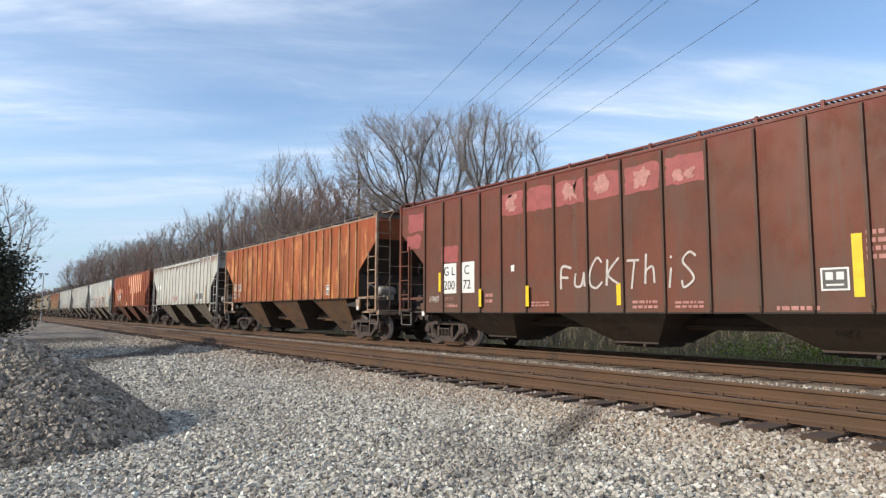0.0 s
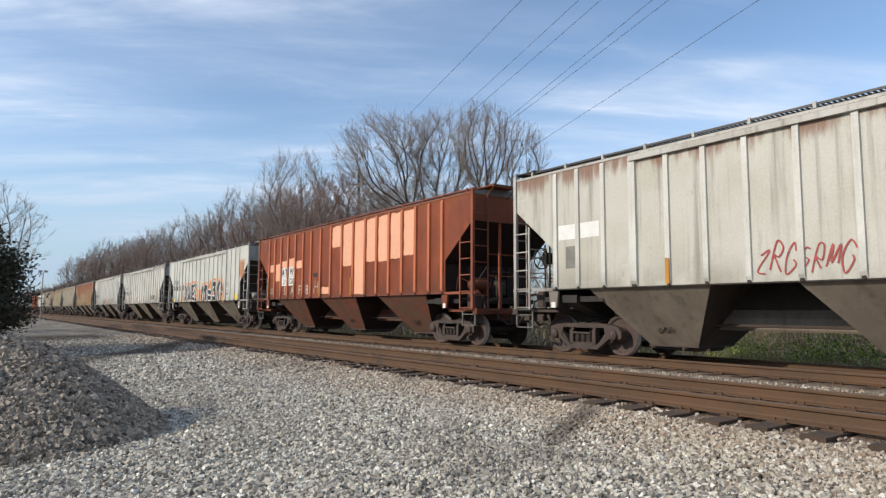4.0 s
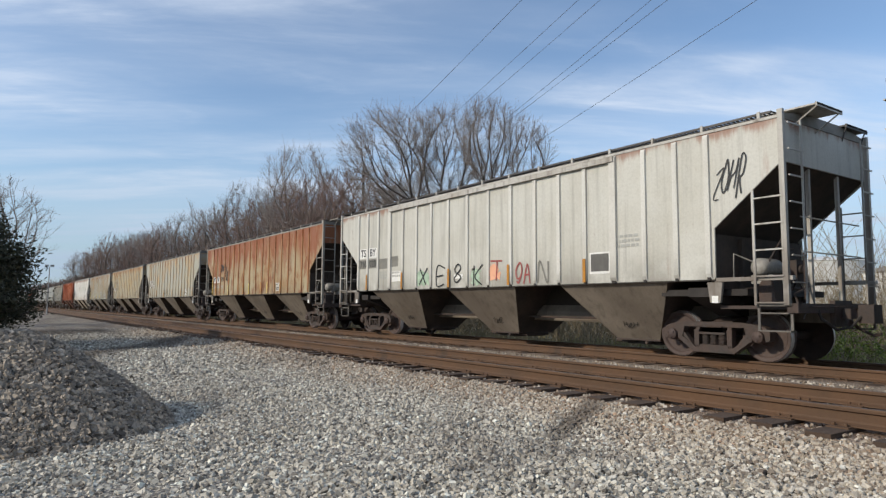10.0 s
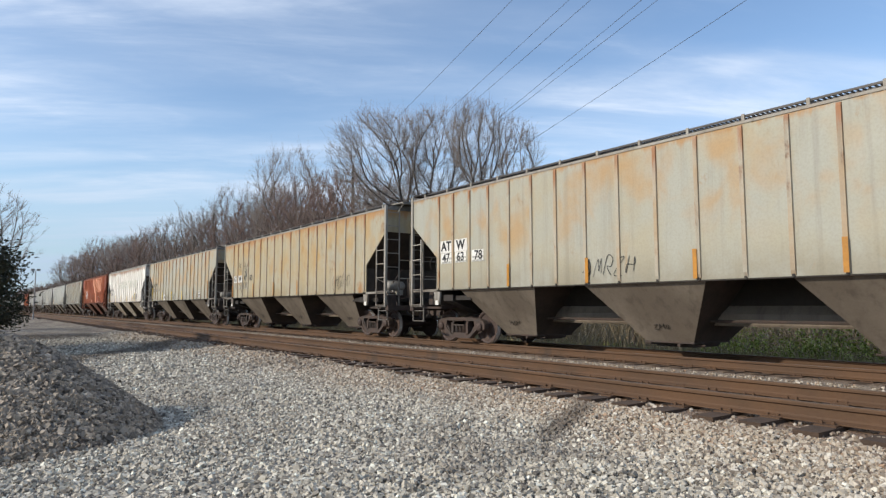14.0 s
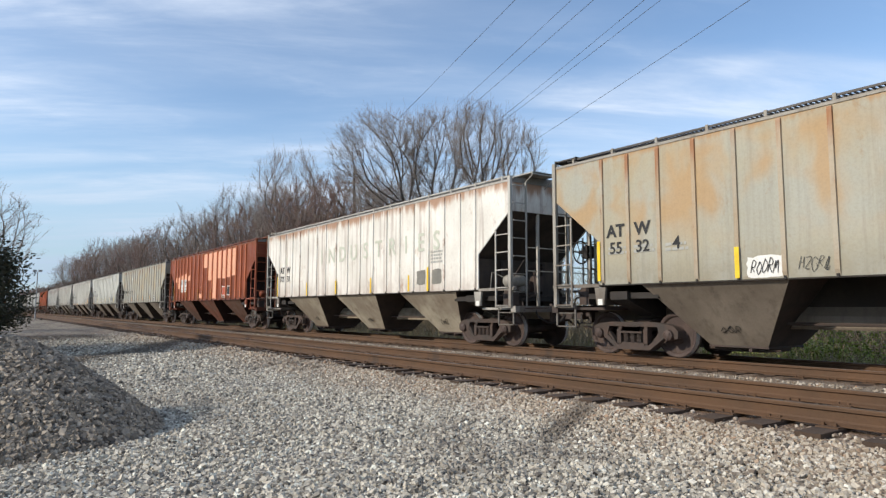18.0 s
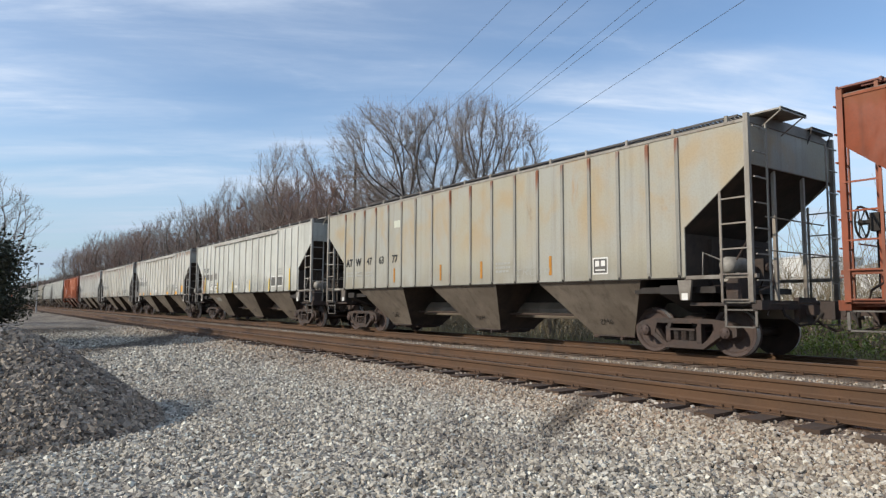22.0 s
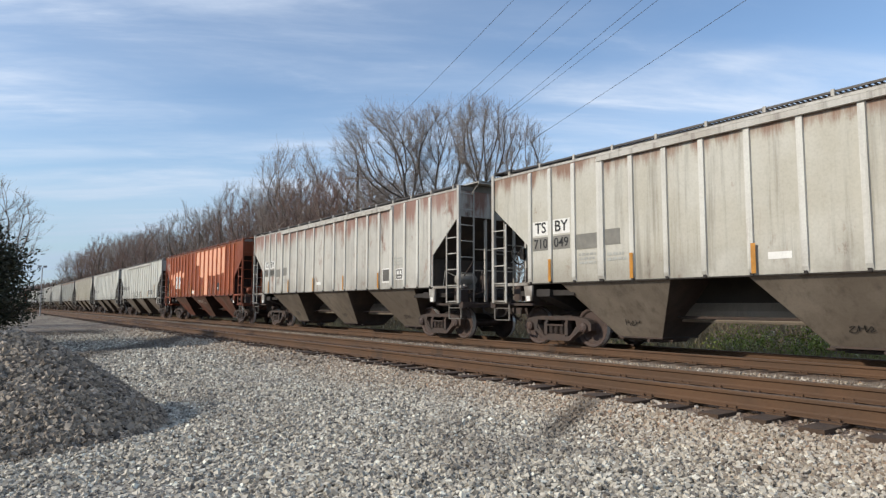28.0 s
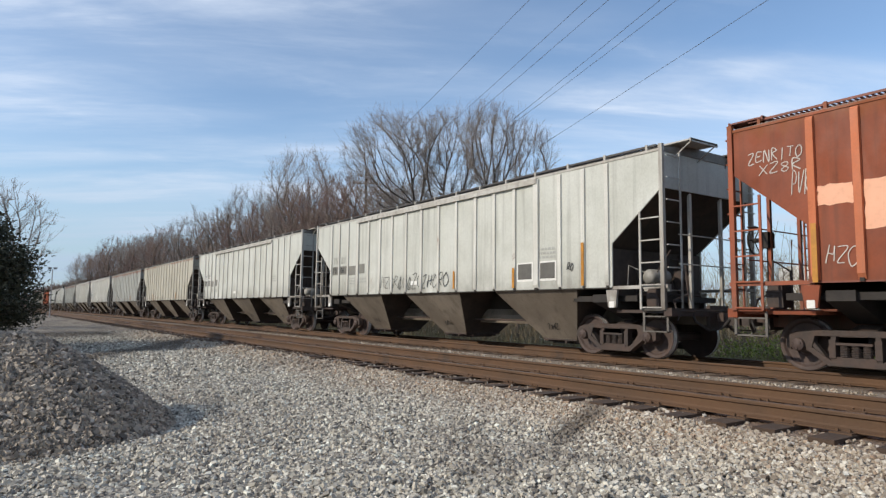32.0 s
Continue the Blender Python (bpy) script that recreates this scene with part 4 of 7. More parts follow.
def mural_mesh(line, thick):
    """One fat round-ended stroke of sprayed paint."""
    def build(g):
        way = eased(line, 4)
        out = [[], []]
        a = thick * 0.5
        for i, p in enumerate(way):
            q, r = way[max(i - 1, 0)], way[min(i + 1, len(way) - 1)]
            d = Vector((r[0] - q[0], r[1] - q[1])).normalized()
            for side, sign in ((0, 1), (1, -1)):
                out[side].append((p[0] - sign * d.y * a, max(p[1] + sign * d.x * a, -0.02), i * 2e-5))
        n = len(way)
        g.add(out[0] + out[1], [(i, i + 1, n + i + 1, n + i) for i in range(n - 1)])
        for e, f in ((0, 1), (-1, -2)):
            p, q = way[e], way[f]
            turn = math.atan2(p[1] - q[1], p[0] - q[0])
            g.add([(p[0] + a * math.cos(turn + math.pi * (k / 5 - 0.5)), max(p[1] + a * math.sin(turn + math.pi * (k / 5 - 0.5)), -0.02), 1e-5) for k in range(6)], [tuple(range(6))])
    return shared(("graffiti", tuple(line), thick), build)


# ---- the train ----
PITCH, FIRST = 18.20, 19.60
SPEED, EASE = 10.592, 0.0049


def run(t):
    """How far the train has come by time t."""
    return SPEED * t + EASE * (t - 16) ** 2


CARS = []


def hopper_car(k, spec):
    """A covered hopper car. spec: paint, rib paint, rib places and width, sill height, markings."""
    body, ribs_m = spec["paint"], spec.get("rib_paint", spec["paint"])
    trim, end_m = spec.get("trim", spec["paint"]), spec.get("end", spec["paint"])
    sill = spec.get("sill", 1.49)
    hop = spec.get("hopper", M["hopper"])
    car = new("covered_hopper_car")
    tagged(car, spec["label"], "freight car", "cars of the grain train")
    P = lambda name, me, mat, label="", at=None: part(name, me, mat, car, at, label)
    for sx in (-1, 1):
        P("side_wall", shared(("side_wall", sill, sx), lambda g: side_wall(g, sill, sx)), body)
    turn = pose(0, 0, 0, 0, 0, 180)
    for at in (None, turn):
        P("top_chord", shared("top_chord", chord), trim, at=at)
        # By default a near-black lip paints the shadow line below the side sheet.
        P("side_sill", shared(("side_sill", sill), lambda g: side_sill(g, sill)), spec.get("sill_paint", M["sill"]), at=at)
        P("running_board", shared("running_board", running_board), spec.get("walk", M["walk"]), at=at, label="steel grating running board along the roof")
        for j in range(15):
            P("board_bracket", shared("board_bracket", board_bracket), trim, at=(at or Matrix()) @ pose(0, (j - 7) * 1.12, 0))
        for near in (True, False):
            P("cross_walk", shared(("cross_walk", near), lambda g: end_walk(g, near)), spec.get("walk", M["walk"]) if near else trim, at=at)
        P("end_sheet", shared("end_sheet", end_sheet), end_m, at=at)
        P("slope_sheet", shared("slope_sheet", slope_sheet), spec.get("slope", M["slope"]), at=at, label="dark end slope sheet")
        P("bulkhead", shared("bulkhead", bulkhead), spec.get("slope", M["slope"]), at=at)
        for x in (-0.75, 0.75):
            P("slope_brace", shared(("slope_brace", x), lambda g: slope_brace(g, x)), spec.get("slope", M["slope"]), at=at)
        if spec.get("heavy"):
            P("heavy_chord", shared("heavy_chord", heavy_chord), trim, at=at)
    P("roof", shared("roof", roof_shell), M["roof"])
    P("hatch_trough", shared("hatch_trough", hatch_trough), M["roof"])
    wide, deep = spec.get("rib", (0.075, 0.055))
    rib_me = shared(("rib", sill, wide, deep), lambda g: rib(g, sill, wide, deep))
    bold_me = shared(("rib", sill, wide * 1.6, deep * 1.35), lambda g: rib(g, sill, wide * 1.6, deep * 1.35))
    places = spec["ribs"]
    for i, y in enumerate(places):
        big = spec.get("bold") and i in spec["bold"]
        P("rib", bold_me if big else rib_me, [ribs_m, M["dark"]], at=pose(0, y, 0))
        P("rib", rib_me, [ribs_m, M["dark"]], at=pose(0, y, 0, 0, 0, 180))
    P("centre_sill", shared("centre_sill", centre_sill), [hop, M["sill"]])
    low, shaded = spec.get("low", 0.27), spec.get("slope", M["slope"])
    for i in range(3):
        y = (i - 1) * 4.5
        b = P("hopper_bay", shared(("hopper_bay", i, sill, low), lambda g: bay(g, y, sill, low, 0.56, 0.62, 1.46, 2.24, sill + 1.2)), [hop, shaded])
        part("outlet_gate", shared(("outlet_gate", i, low), lambda g: outlet(g, y, low, 0.56, 0.62)), M["running"], b)
        lean = Matrix.Rotation(math.atan2(HALF - 0.045 - 0.62, sill - low), 4, "Y").inverted()
        part("scuff", scrawl_mesh(0.42, 0.16, 3, i + 3 + k % 4, 0.018, True), M["black"], b, Matrix.Translation((-(0.62 + 0.325 / (sill - 0.02 - low) * (HALF - 0.665)) - 0.014, y - 0.02, low + 0.325)) @ lean @ SIDE_TURN)
        tag = spec.get("bay_tag")
        if tag and tag[0] == i:
            words, w, h, thick, mat = tag[1:]
            for q, c in enumerate(words):
                up = (sill - low) * 0.72
                part("graffiti", hand_mesh(c, w / len(words), h, thick, q), M[mat], b,
                     Matrix.Translation((-(0.62 + up / (sill - 0.02 - low) * (HALF - 0.665)) - 0.016, y + w / 2 - w * (q + 0.5) / len(words), low + up)) @ lean @ SIDE_TURN)
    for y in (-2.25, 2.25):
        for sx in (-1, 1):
            P("ridge_plate", shared(("ridge_plate", sx, y, sill), lambda g: ridge_plate(g, sx, y, sill)), shaded)
    P("brake_pipe", shared("brake_pipe", pipe_run), M["running"])
    for sy in (-1, 1):
        P("end_platform", shared(("end_platform", sy), lambda g: deck(g, sy)), spec.get("frame", M["running"]))
        P("body_bolster", shared(("body_bolster", sy), lambda g: body_bolster(g, sy)), M["dark"])
        P("brake_rod", shared(("brake_rod", sy), lambda g: brake_rod(g, sy)), M["running"])
        P("air_hose", shared(("air_hose", sy), lambda g: air_hose(g, sy)), M["dark"])
        P("retainer_box", shared(("retainer_box", sy), lambda g: retainer(g, sy)), M["running"])
        P("coupler", shared(("coupler", sy), lambda g: coupler(g, sy)), M["running"], "rusty knuckle coupler with uncoupling lever")
        if k < 20:
            P("brake_piping", shared(("brake_piping", sy), lambda g: end_gear(g, sy)), M["running"])
        P("end_rail", shared(("end_rail", sy), lambda g: end_rail(g, sy)), trim)
        for sx in (-1, 1):
            P("sill_bar", shared(("sill_bar", sy, sx, sill), lambda g: sill_bar(g, sy, sx, max(sill, 1.4) - 0.04, max(sill, 1.4) + 0.03)), trim)
            P("step_bar", shared(("step_bar", sy, sx), lambda g: step_bar(g, sy, sx)), spec.get("frame", M["trim_dark"]))
            P("jack_plate", shared(("jack_plate", sy, sx, sill), lambda g: jack_plate(g, sy, sx, max(sill, 1.3))), spec.get("frame", trim))
            P("stirrup_step", shared(("stirrup_step", sy, sx), lambda g: stirrup(g, sy, sx)), M["trim_dark"])
            P("corner_post", shared(("corner_post", sy, sx), lambda g: corner_post(g, sy, sx)), trim)
            P("side_ladder", shared(("side_ladder", sy, sx), lambda g: side_ladder(g, sy, sx)), trim)
            P("end_ladder", shared(("end_ladder", sy, sx), lambda g: end_ladder(g, sy, sx)), trim)
        for x in (-0.55, 0.55):
            P("end_post", shared(("end_post", sy, x), lambda g: end_post(g, sy, x)), trim)
        P("stencil_label", patch_mesh(0.13, 0.13), M["white"], "small white label", on_side(sy * (CUT - 0.02), max(sill, 1.3) - 0.36, 0.013))
        add_truck(car, sy * 6.6)
    b_end = spec.get("b_end", 1)
    P("brake_wheel", shared("brake_wheel", brake_wheel), M["dark"], "iron hand-brake wheel on its gear box", pose(-0.55, b_end * (POST + 0.18), 2.35, 0, 0, 0 if b_end > 0 else 180))
    P("air_reservoir", shared("air_reservoir", reservoir, 40), spec.get("tank", M["tank"]), "round brake air reservoir", pose(-0.75, -b_end * (CUT + 0.5), 1.72))
    P("brake_cylinder", shared("air_reservoir", reservoir, 40), M["running"], at=pose(0.35, b_end * (CUT + 0.55), 1.6, 0, 0, 90))
    P("control_valve", shared("control_valve", valve), M["running"], at=pose(-0.1, -b_end * (CUT + 0.65), 1.65))
    for i, mark in enumerate(spec.get("marks", ())):
        kind, y, z, *rest = mark
        if kind in ("patch", "patch2"):
            w, h, mat, *r = rest
            P("painted_patch", patch_mesh(w, h, int(y * 10) % 17, r[0] if r else 0.0), M[mat], at=on_side(y, z, (0.003 if kind == "patch" else 0.009) + 0.0001 * i))
        elif kind == "strip":
            h, mat, *w = rest
            P("reflector", patch_mesh(w[0] if w else 0.085, h), M[mat], at=on_side(y, z, deep * 1.36 + 0.004 if min(abs(y - r) for r in places) < 0.09 else 0.008))
        elif kind == "text":
            words, size, mat, *bold = rest
            P("lettering", text_mesh(words, size, bold[0] if bold else 0.0), M[mat], at=on_side(y, z, 0.012))
        elif kind == "tag":
            w, h, n, seed, thick, mat = rest
            for j in range(n):
                P("graffiti", scrawl_mesh(w, h, n, seed, thick, only=j), M[mat], at=on_side(y, z, 0.014))
        elif kind == "bars":
            w, h, rows, mat = rest
            tagged(P("stencil_block", bars_mesh(w, h, rows), M[mat], at=on_side(y, z, 0.009)), "rows of small worn stencil marks", kind="stuff")
        elif kind == "hand":
            words, w, h, thick, mat = rest
            for j, c in enumerate(words):
                P("graffiti", hand_mesh(c, w / len(words), h, thick, i * 7 + j), M[mat], at=on_side(y + w / 2 - w * (j + 0.5) / len(words), z, 0.014 + 0.0004 * j))
        elif kind == "mural":
            lines, glints, fat = rest
            for j, (mat, wide_by, strokes) in enumerate((("orange", 0.34, lines), ("white", 0.10, lines), ("black", 0.0, lines), ("white", 0.0, glints))):
                for q, line in enumerate(strokes):
                    P("graffiti", mural_mesh(line, fat + wide_by if j < 3 else fat * 0.2), M[mat], at=on_side(y, z, 0.006 + 0.005 * j + 0.0004 * q), label="fat black sprayed letter stroke" if j == 2 else "")
    CARS.append((car, k))
    return car


def bars_mesh(w, h, rows):
    """Small unreadable stencils as rows of short bars."""
    def build(g):
        rnd = random.Random(rows)
        for r in range(rows):
            y = h / 2 - h * (r + 0.5) / rows
            x = -w / 2
            while x < w / 2 - 0.04:
                d = min(rnd.uniform(0.04, 0.14), w / 2 - x)
                g.box(x, x + d, y - h / rows * 0.28, y + h / rows * 0.28, 0, 0.001)
                x += d + 0.03
    return shared(("stencil_block", w, h, rows), build)


M["hopper"] = paint("dirty_hopper_grey", (0.245, 0.208, 0.166), 0.05, 0, 0.42, 0.30, second=(0.21, 0.174, 0.138), rust_tone=(0.16, 0.095, 0.055), grime=(0.05, 0.04, 0.03), grain=1.1)
M["hopper_light"] = paint("dirty_hopper_cream", (0.50, 0.45, 0.35), 0.16, 0, 0.5, 0.45, rust_tone=(0.28, 0.13, 0.06), grime=(0.15, 0.10, 0.07))
M["hopper_red"] = paint("dirty_hopper_red", (0.20, 0.060, 0.034), 0.1, 0, 0.5, 0.6)
M["hopper_rust"] = paint("dirty_hopper_rust", (0.20, 0.10, 0.05), 0.35, 0, 0.5, 0.6)
M["hopper_brown"] = paint("dirty_hopper_brown", (0.075, 0.05, 0.036), 0.1, 0, 0.4, 0.5)
# Near-black stands in for underbody shade and the line under the side sheet.
M["sill"] = plain("shade_sill", (0.036, 0.029, 0.023), 0.85, 0.0, 0.4, 2.0, 0.2)
# Slope tones hold soot and the shade beneath the body, put into the colour.
M["slope"] = plain("shade_soot_slope", (0.042, 0.034, 0.028), 0.9, 0.0, 0.4, 2.0, 0.2, (0.074, 0.054, 0.042))
M["slope_red"] = plain("shade_soot_slope_red", (0.028, 0.012, 0.009), 0.9, 0.0, 0.4, 2.0, 0.2)
M["roof"] = plain("roof_grey", (0.24, 0.22, 0.19), 0.7, 0.0, 0.4, 2.0, 0.2)
M["walk"] = plain("galvanised_walk", (0.085, 0.075, 0.068), 0.6, 0.2, 0.35, 4.0, 0.0)
M["tank"] = plain("tank_white", (0.36, 0.34, 0.30), 0.6, 0.0, 0.4, 3.0, 0.1)
M["trim_grey"] = paint("trim_grey", (0.36, 0.34, 0.295), 0.07, 0.0, 0.5, 0.7, second=(0.28, 0.245, 0.20), rust_tone=(0.20, 0.11, 0.07), grime=(0.09, 0.07, 0.055), grain=3.0)
M["w_clean"] = paint("white_car_paint", (0.575, 0.58, 0.525), 0.03, 0.0, 0.32, 0.5, second=(0.49, 0.495, 0.44))
M["w_stain"] = paint("stained_white_paint", (0.57, 0.56, 0.50), 0.06, 0.22, 0.62, 0.55, second=(0.46, 0.445, 0.38), rust_tone=(0.22, 0.14, 0.095), grime=(0.12, 0.095, 0.075))
M["w_streak"] = paint("streaked_white_paint", (0.53, 0.515, 0.45), 0.13, 0.30, 0.50, 0.45, second=(0.46, 0.435, 0.36), rust_tone=(0.22, 0.115, 0.075))
M["w_bright"] = paint("bright_white_paint", (0.84, 0.82, 0.75), 0.20, 0.24, 0.62, 0.40, grime=(0.24, 0.14, 0.10), second=(0.70, 0.68, 0.61), rust_tone=(0.36, 0.19, 0.10))
M["w_rose"] = paint("rose_streaked_paint", (0.53, 0.515, 0.46), 0.32, 0.50, 0.5, 0.45, rust_tone=(0.26, 0.135, 0.10), grain=2.0)
M["grey"] = paint("grey_car_paint", (0.376, 0.376, 0.338), 0.06, 0.2, 0.4, 0.4)
M["tan"] = paint("tan_grey_paint", (0.39, 0.386, 0.325), 0.16, 0.12, 0.22, 0.4, second=(0.40, 0.365, 0.265), rust_tone=(0.42, 0.24, 0.10), wash=(0.45, 0.27, 0.11))
M["tan_rust"] = paint("rust_washed_tan_paint", (0.40, 0.365, 0.27), 0.22, 0.22, 0.22, 0.35, second=(0.43, 0.34, 0.19), rust_tone=(0.40, 0.20, 0.07), wash=(0.45, 0.28, 0.10))
M["tan_heavy"] = paint("rusted_tan_paint", (0.40, 0.34, 0.215), 0.50, 1.05, 0.34, 0.4, second=(0.37, 0.235, 0.11), rust_tone=(0.26, 0.078, 0.03), tall=0.5, grain=1.9)
M["grey_tan"] = paint("yellowed_grey_paint", (0.375, 0.372, 0.325), 0.08, 0.06, 0.22, 0.35, second=(0.385, 0.36, 0.275), rust_tone=(0.42, 0.22, 0.08), wash=(0.42, 0.31, 0.17))
M["rust_car"] = paint("rust_orange_paint", (0.68, 0.31, 0.105), 0.92, 0.35, 0.36, 0.4, second=(0.50, 0.165, 0.050), rust_tone=(0.33, 0.082, 0.030), grime=(0.17, 0.06, 0.030), tall=0.36, grain=1.9, rough=0.65)
M["red"] = paint("faded_red_paint", (0.255, 0.062, 0.024), 0.14, 0.2, 0.38, 0.45, second=(0.185, 0.045, 0.019), grime=(0.055, 0.03, 0.02))
M["red_rib"] = paint("faded_orange_red_paint", (0.545, 0.164, 0.070), 0.05, 0.0, 0.15, 0.2)
M["maroon"] = paint("maroon_brown_paint", (0.162, 0.048, 0.025), 0.26, 0.2, 0.40, 0.35, second=(0.115, 0.042, 0.024), rust_tone=(0.17, 0.04, 0.026), grain=2.2)
M["maroon_rib"] = paint("maroon_rib_paint", (0.094, 0.045, 0.028), 0.1, 0, 0.3, 0.2)

M["trim_dark"] = plain("trim_dark", (0.16, 0.145, 0.125), 0.7, 0.0, 0.4, 4.0, 0.1)
M["rust_trim"] = plain("rust_trim", (0.27, 0.13, 0.065), 0.7, 0.0, 0.5, 3.0, 0.1, (0.38, 0.30, 0.22))
M["red_walk"] = plain("red_brown_walk", (0.22, 0.065, 0.04), 0.6, 0.0, 0.35, 4.0, 0.0)
M["w_rib"] = paint("white_rib_paint", (0.64, 0.63, 0.575), 0.04, 0.06, 0.30, 0.5, second=(0.57, 0.55, 0.49))
M["rib_tan"] = paint("rust_edged_tan_paint", (0.43, 0.39, 0.31), 0.26, 0.45, 0.35, 0.3, second=(0.42, 0.30, 0.18), rust_tone=(0.33, 0.14, 0.055))
M["red_trim"] = paint("weathered_red_trim", (0.33, 0.085, 0.036), 0.2, 0.1, 0.3, 0.3, second=(0.22, 0.06, 0.03))
M["w_faint"] = paint("cream_white_paint", (0.56, 0.55, 0.49), 0.09, 0.16, 0.34, 0.55, second=(0.50, 0.485, 0.42), rust_tone=(0.30, 0.17, 0.12))
M["rib_rust"] = paint("rust_rib_paint", (0.42, 0.17, 0.065), 0.35, 0.3, 0.4, 0.3, second=(0.44, 0.25, 0.12))

HALF_RIBS = [0.465, 1.37, 2.26, 3.07, 3.88, 4.69, 5.48, 6.22, 6.90]
RIBS = [-y for y in reversed(HALF_RIBS)] + HALF_RIBS
ODD_HALF = [1.10, 2.02, 2.70, 3.38, 4.08, 4.78, 5.52, 6.27, 6.86]
ODD_RIBS = [-y for y in reversed(ODD_HALF)] + [0.0] + ODD_HALF
WIDE_RIBS = [-6.90, -5.96, -5.10, -4.26, -3.39, -2.46, -1.49, -0.48, 0.48, 1.49, 2.46, 3.39, 4.26, 5.10, 5.96, 6.90]


def panel(i):
    """Middle and width of the i-th panel from the trailing end."""
    a, b = RIBS[17 - i], RIBS[16 - i]
    return (a + b) / 2, a - b


def strips(ys, h, mat, z=1.52):
    return [("strip", y, z + h / 2, h, mat) for y in ys]


def marks_tsby(num, plates=True, tone="black"):
    out = []
    if plates:
        out += [("patch", 6.55, 2.79, 0.54, 0.34, "white"), ("patch", 5.88, 2.79, 0.54, 0.34, "white")]
    out += [("text", 6.55, 2.79, "TS", 0.36, tone, 0.004), ("text", 5.88, 2.79, "BY", 0.36, tone, 0.004), ("patch", 6.55, 2.42, 0.54, 0.32, "greypatch"),
            ("patch", 5.88, 2.42, 0.54, 0.32, "greypatch"), ("text", 6.55, 2.41, num[:3], 0.31, "black", 0.003), ("text", 5.88, 2.41, num[3:], 0.31, "black", 0.003),
            ("patch", 5.12, 2.38, 0.60, 0.34, "greypatch"), ("patch", 4.40, 2.42, 0.42, 0.34, "greypatch"), ("bars", 5.1, 2.0, 0.5, 0.28, 3, "faded"), ("bars", 4.3, 2.0, 0.5, 0.22, 2, "faded"),
            ("bars", -5.05, 2.36, 0.6, 0.30, 3, "faded"), ("patch", 0.88, 1.81, 0.40, 0.12, "white")]
    return out


def squares(*ys):
    out = []
    for y in ys:
        out += [("patch", y, 1.93, 0.58, 0.47, "white"), ("patch2", y, 1.94, 0.50, 0.38, "darkpatch")]
    return out


def data_box(y, z=1.80):
    return [("patch", y, z, 0.42, 0.36, "white"), ("patch2", y, z, 0.36, 0.30, "darkpatch"), ("patch2", y + 0.08, z + 0.05, 0.11, 0.12, "white"), ("patch2", y - 0.08, z + 0.05, 0.11, 0.12, "white"), ("patch2", y, z - 0.09, 0.26, 0.03, "white")]


def marks_atw(second=(), z=2.39, plates=True, low=None):
    """Owner's initials in the first two panels, the number in those after."""
    out = []
    if plates:
        out += [("patch", 6.55, z, 0.56, 0.34, "white"), ("patch", 5.88, z, 0.56, 0.34, "white")]
    out += [("text", 6.55, z, "AT", 0.36, "black", 0.012), ("text", 5.88, z, "W", 0.36, "black", 0.012)]
    for y, words in zip((6.55, 5.88, 5.10) if low else (5.11, 4.30, 3.46), second):
        out.append(("text", y, low or z, words, 0.34, "black", 0.006))
    out += [("bars", 6.5, z - 0.4, 0.5, 0.2, 2, "faded"), ("bars", 5.85, z - 0.4, 0.5, 0.2, 2, "faded"), ("bars", 5.1, z - 0.42, 0.5, 0.2, 2, "faded")]
    return out


STRIPS = (6.22, 3.88, 1.31, -1.31, -3.88)


def white_car(k, mat, marks, label, **kw):
    hopper_car(k, dict(paint=M[mat], trim=M["w_trim"], ribs=RIBS, rib_paint=M["w_rib"], rib=(0.12, 0.042), heavy=True, bold={3, 14}, marks=marks, label=label, **kw))


def tan_car(k, mat, marks, label, **kw):
    hopper_car(k, dict(paint=M[mat], rib_paint=kw.pop("rib_paint", M[mat]), trim=kw.pop("trim", M["trim_grey"]), ribs=RIBS, rib=(0.085, 0.036), marks=marks, label=label, **kw))


def red_car(k, num, marks, label, bay_tag=None):
    plates = []
    for i, lo, hi in ((0, 2.70, 3.03), (1, 2.28, 3.04), (2, 2.80, 3.12), (3, 2.80, 3.20), (4, 2.74, 3.05), (7, 1.62, 1.88), (8, 3.36, 4.14), (9, 2.60, 4.14), (10, 1.56, 4.14), (11, 2.66, 4.14),
                      (12, 2.62, 4.14), (13, 2.66, 4.14), (14, 2.72, 4.14)):
        y, w = panel(i)
        plates.append(("patch", y, (lo + hi) / 2, w - 0.15, hi - lo, "pink", 0.022))
    for i, words, n in ((2, "A T", num[0]), (3, "W", num[1])):
        y, w = panel(i)
        plates += [("patch2", y, 2.62, w - 0.17, 0.42, "plate"), ("patch2", y, 2.22, w - 0.17, 0.36, "white"), ("text", y, 2.62, words, 0.38, "black", 0.014), ("text", y, 2.21, n, 0.34, "black", 0.006)]
    plates += strips((3.88, 1.31, -1.31), 0.62, "amber") + [("strip", 6.88, 1.95, 0.95, "amber")]
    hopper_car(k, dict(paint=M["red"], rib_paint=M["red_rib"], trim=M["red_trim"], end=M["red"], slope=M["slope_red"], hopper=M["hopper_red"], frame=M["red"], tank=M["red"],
                       sill_paint=M["red_walk"], ribs=RIBS, rib=(0.13, 0.06), walk=M["red_walk"], marks=plates + marks, label=label, bay_tag=bay_tag))


M["w_trim"] = paint("white_trim", (0.50, 0.485, 0.44), 0.05, 0.0, 0.6, 0.75, second=(0.40, 0.37, 0.32), rust_tone=(0.20, 0.11, 0.07), grime=(0.11, 0.085, 0.065), grain=3.0)
M["plate"] = plain("pale_blue_plate", (0.66, 0.68, 0.66), 0.55, 0.0, 0.12, 5.0, 0.0)


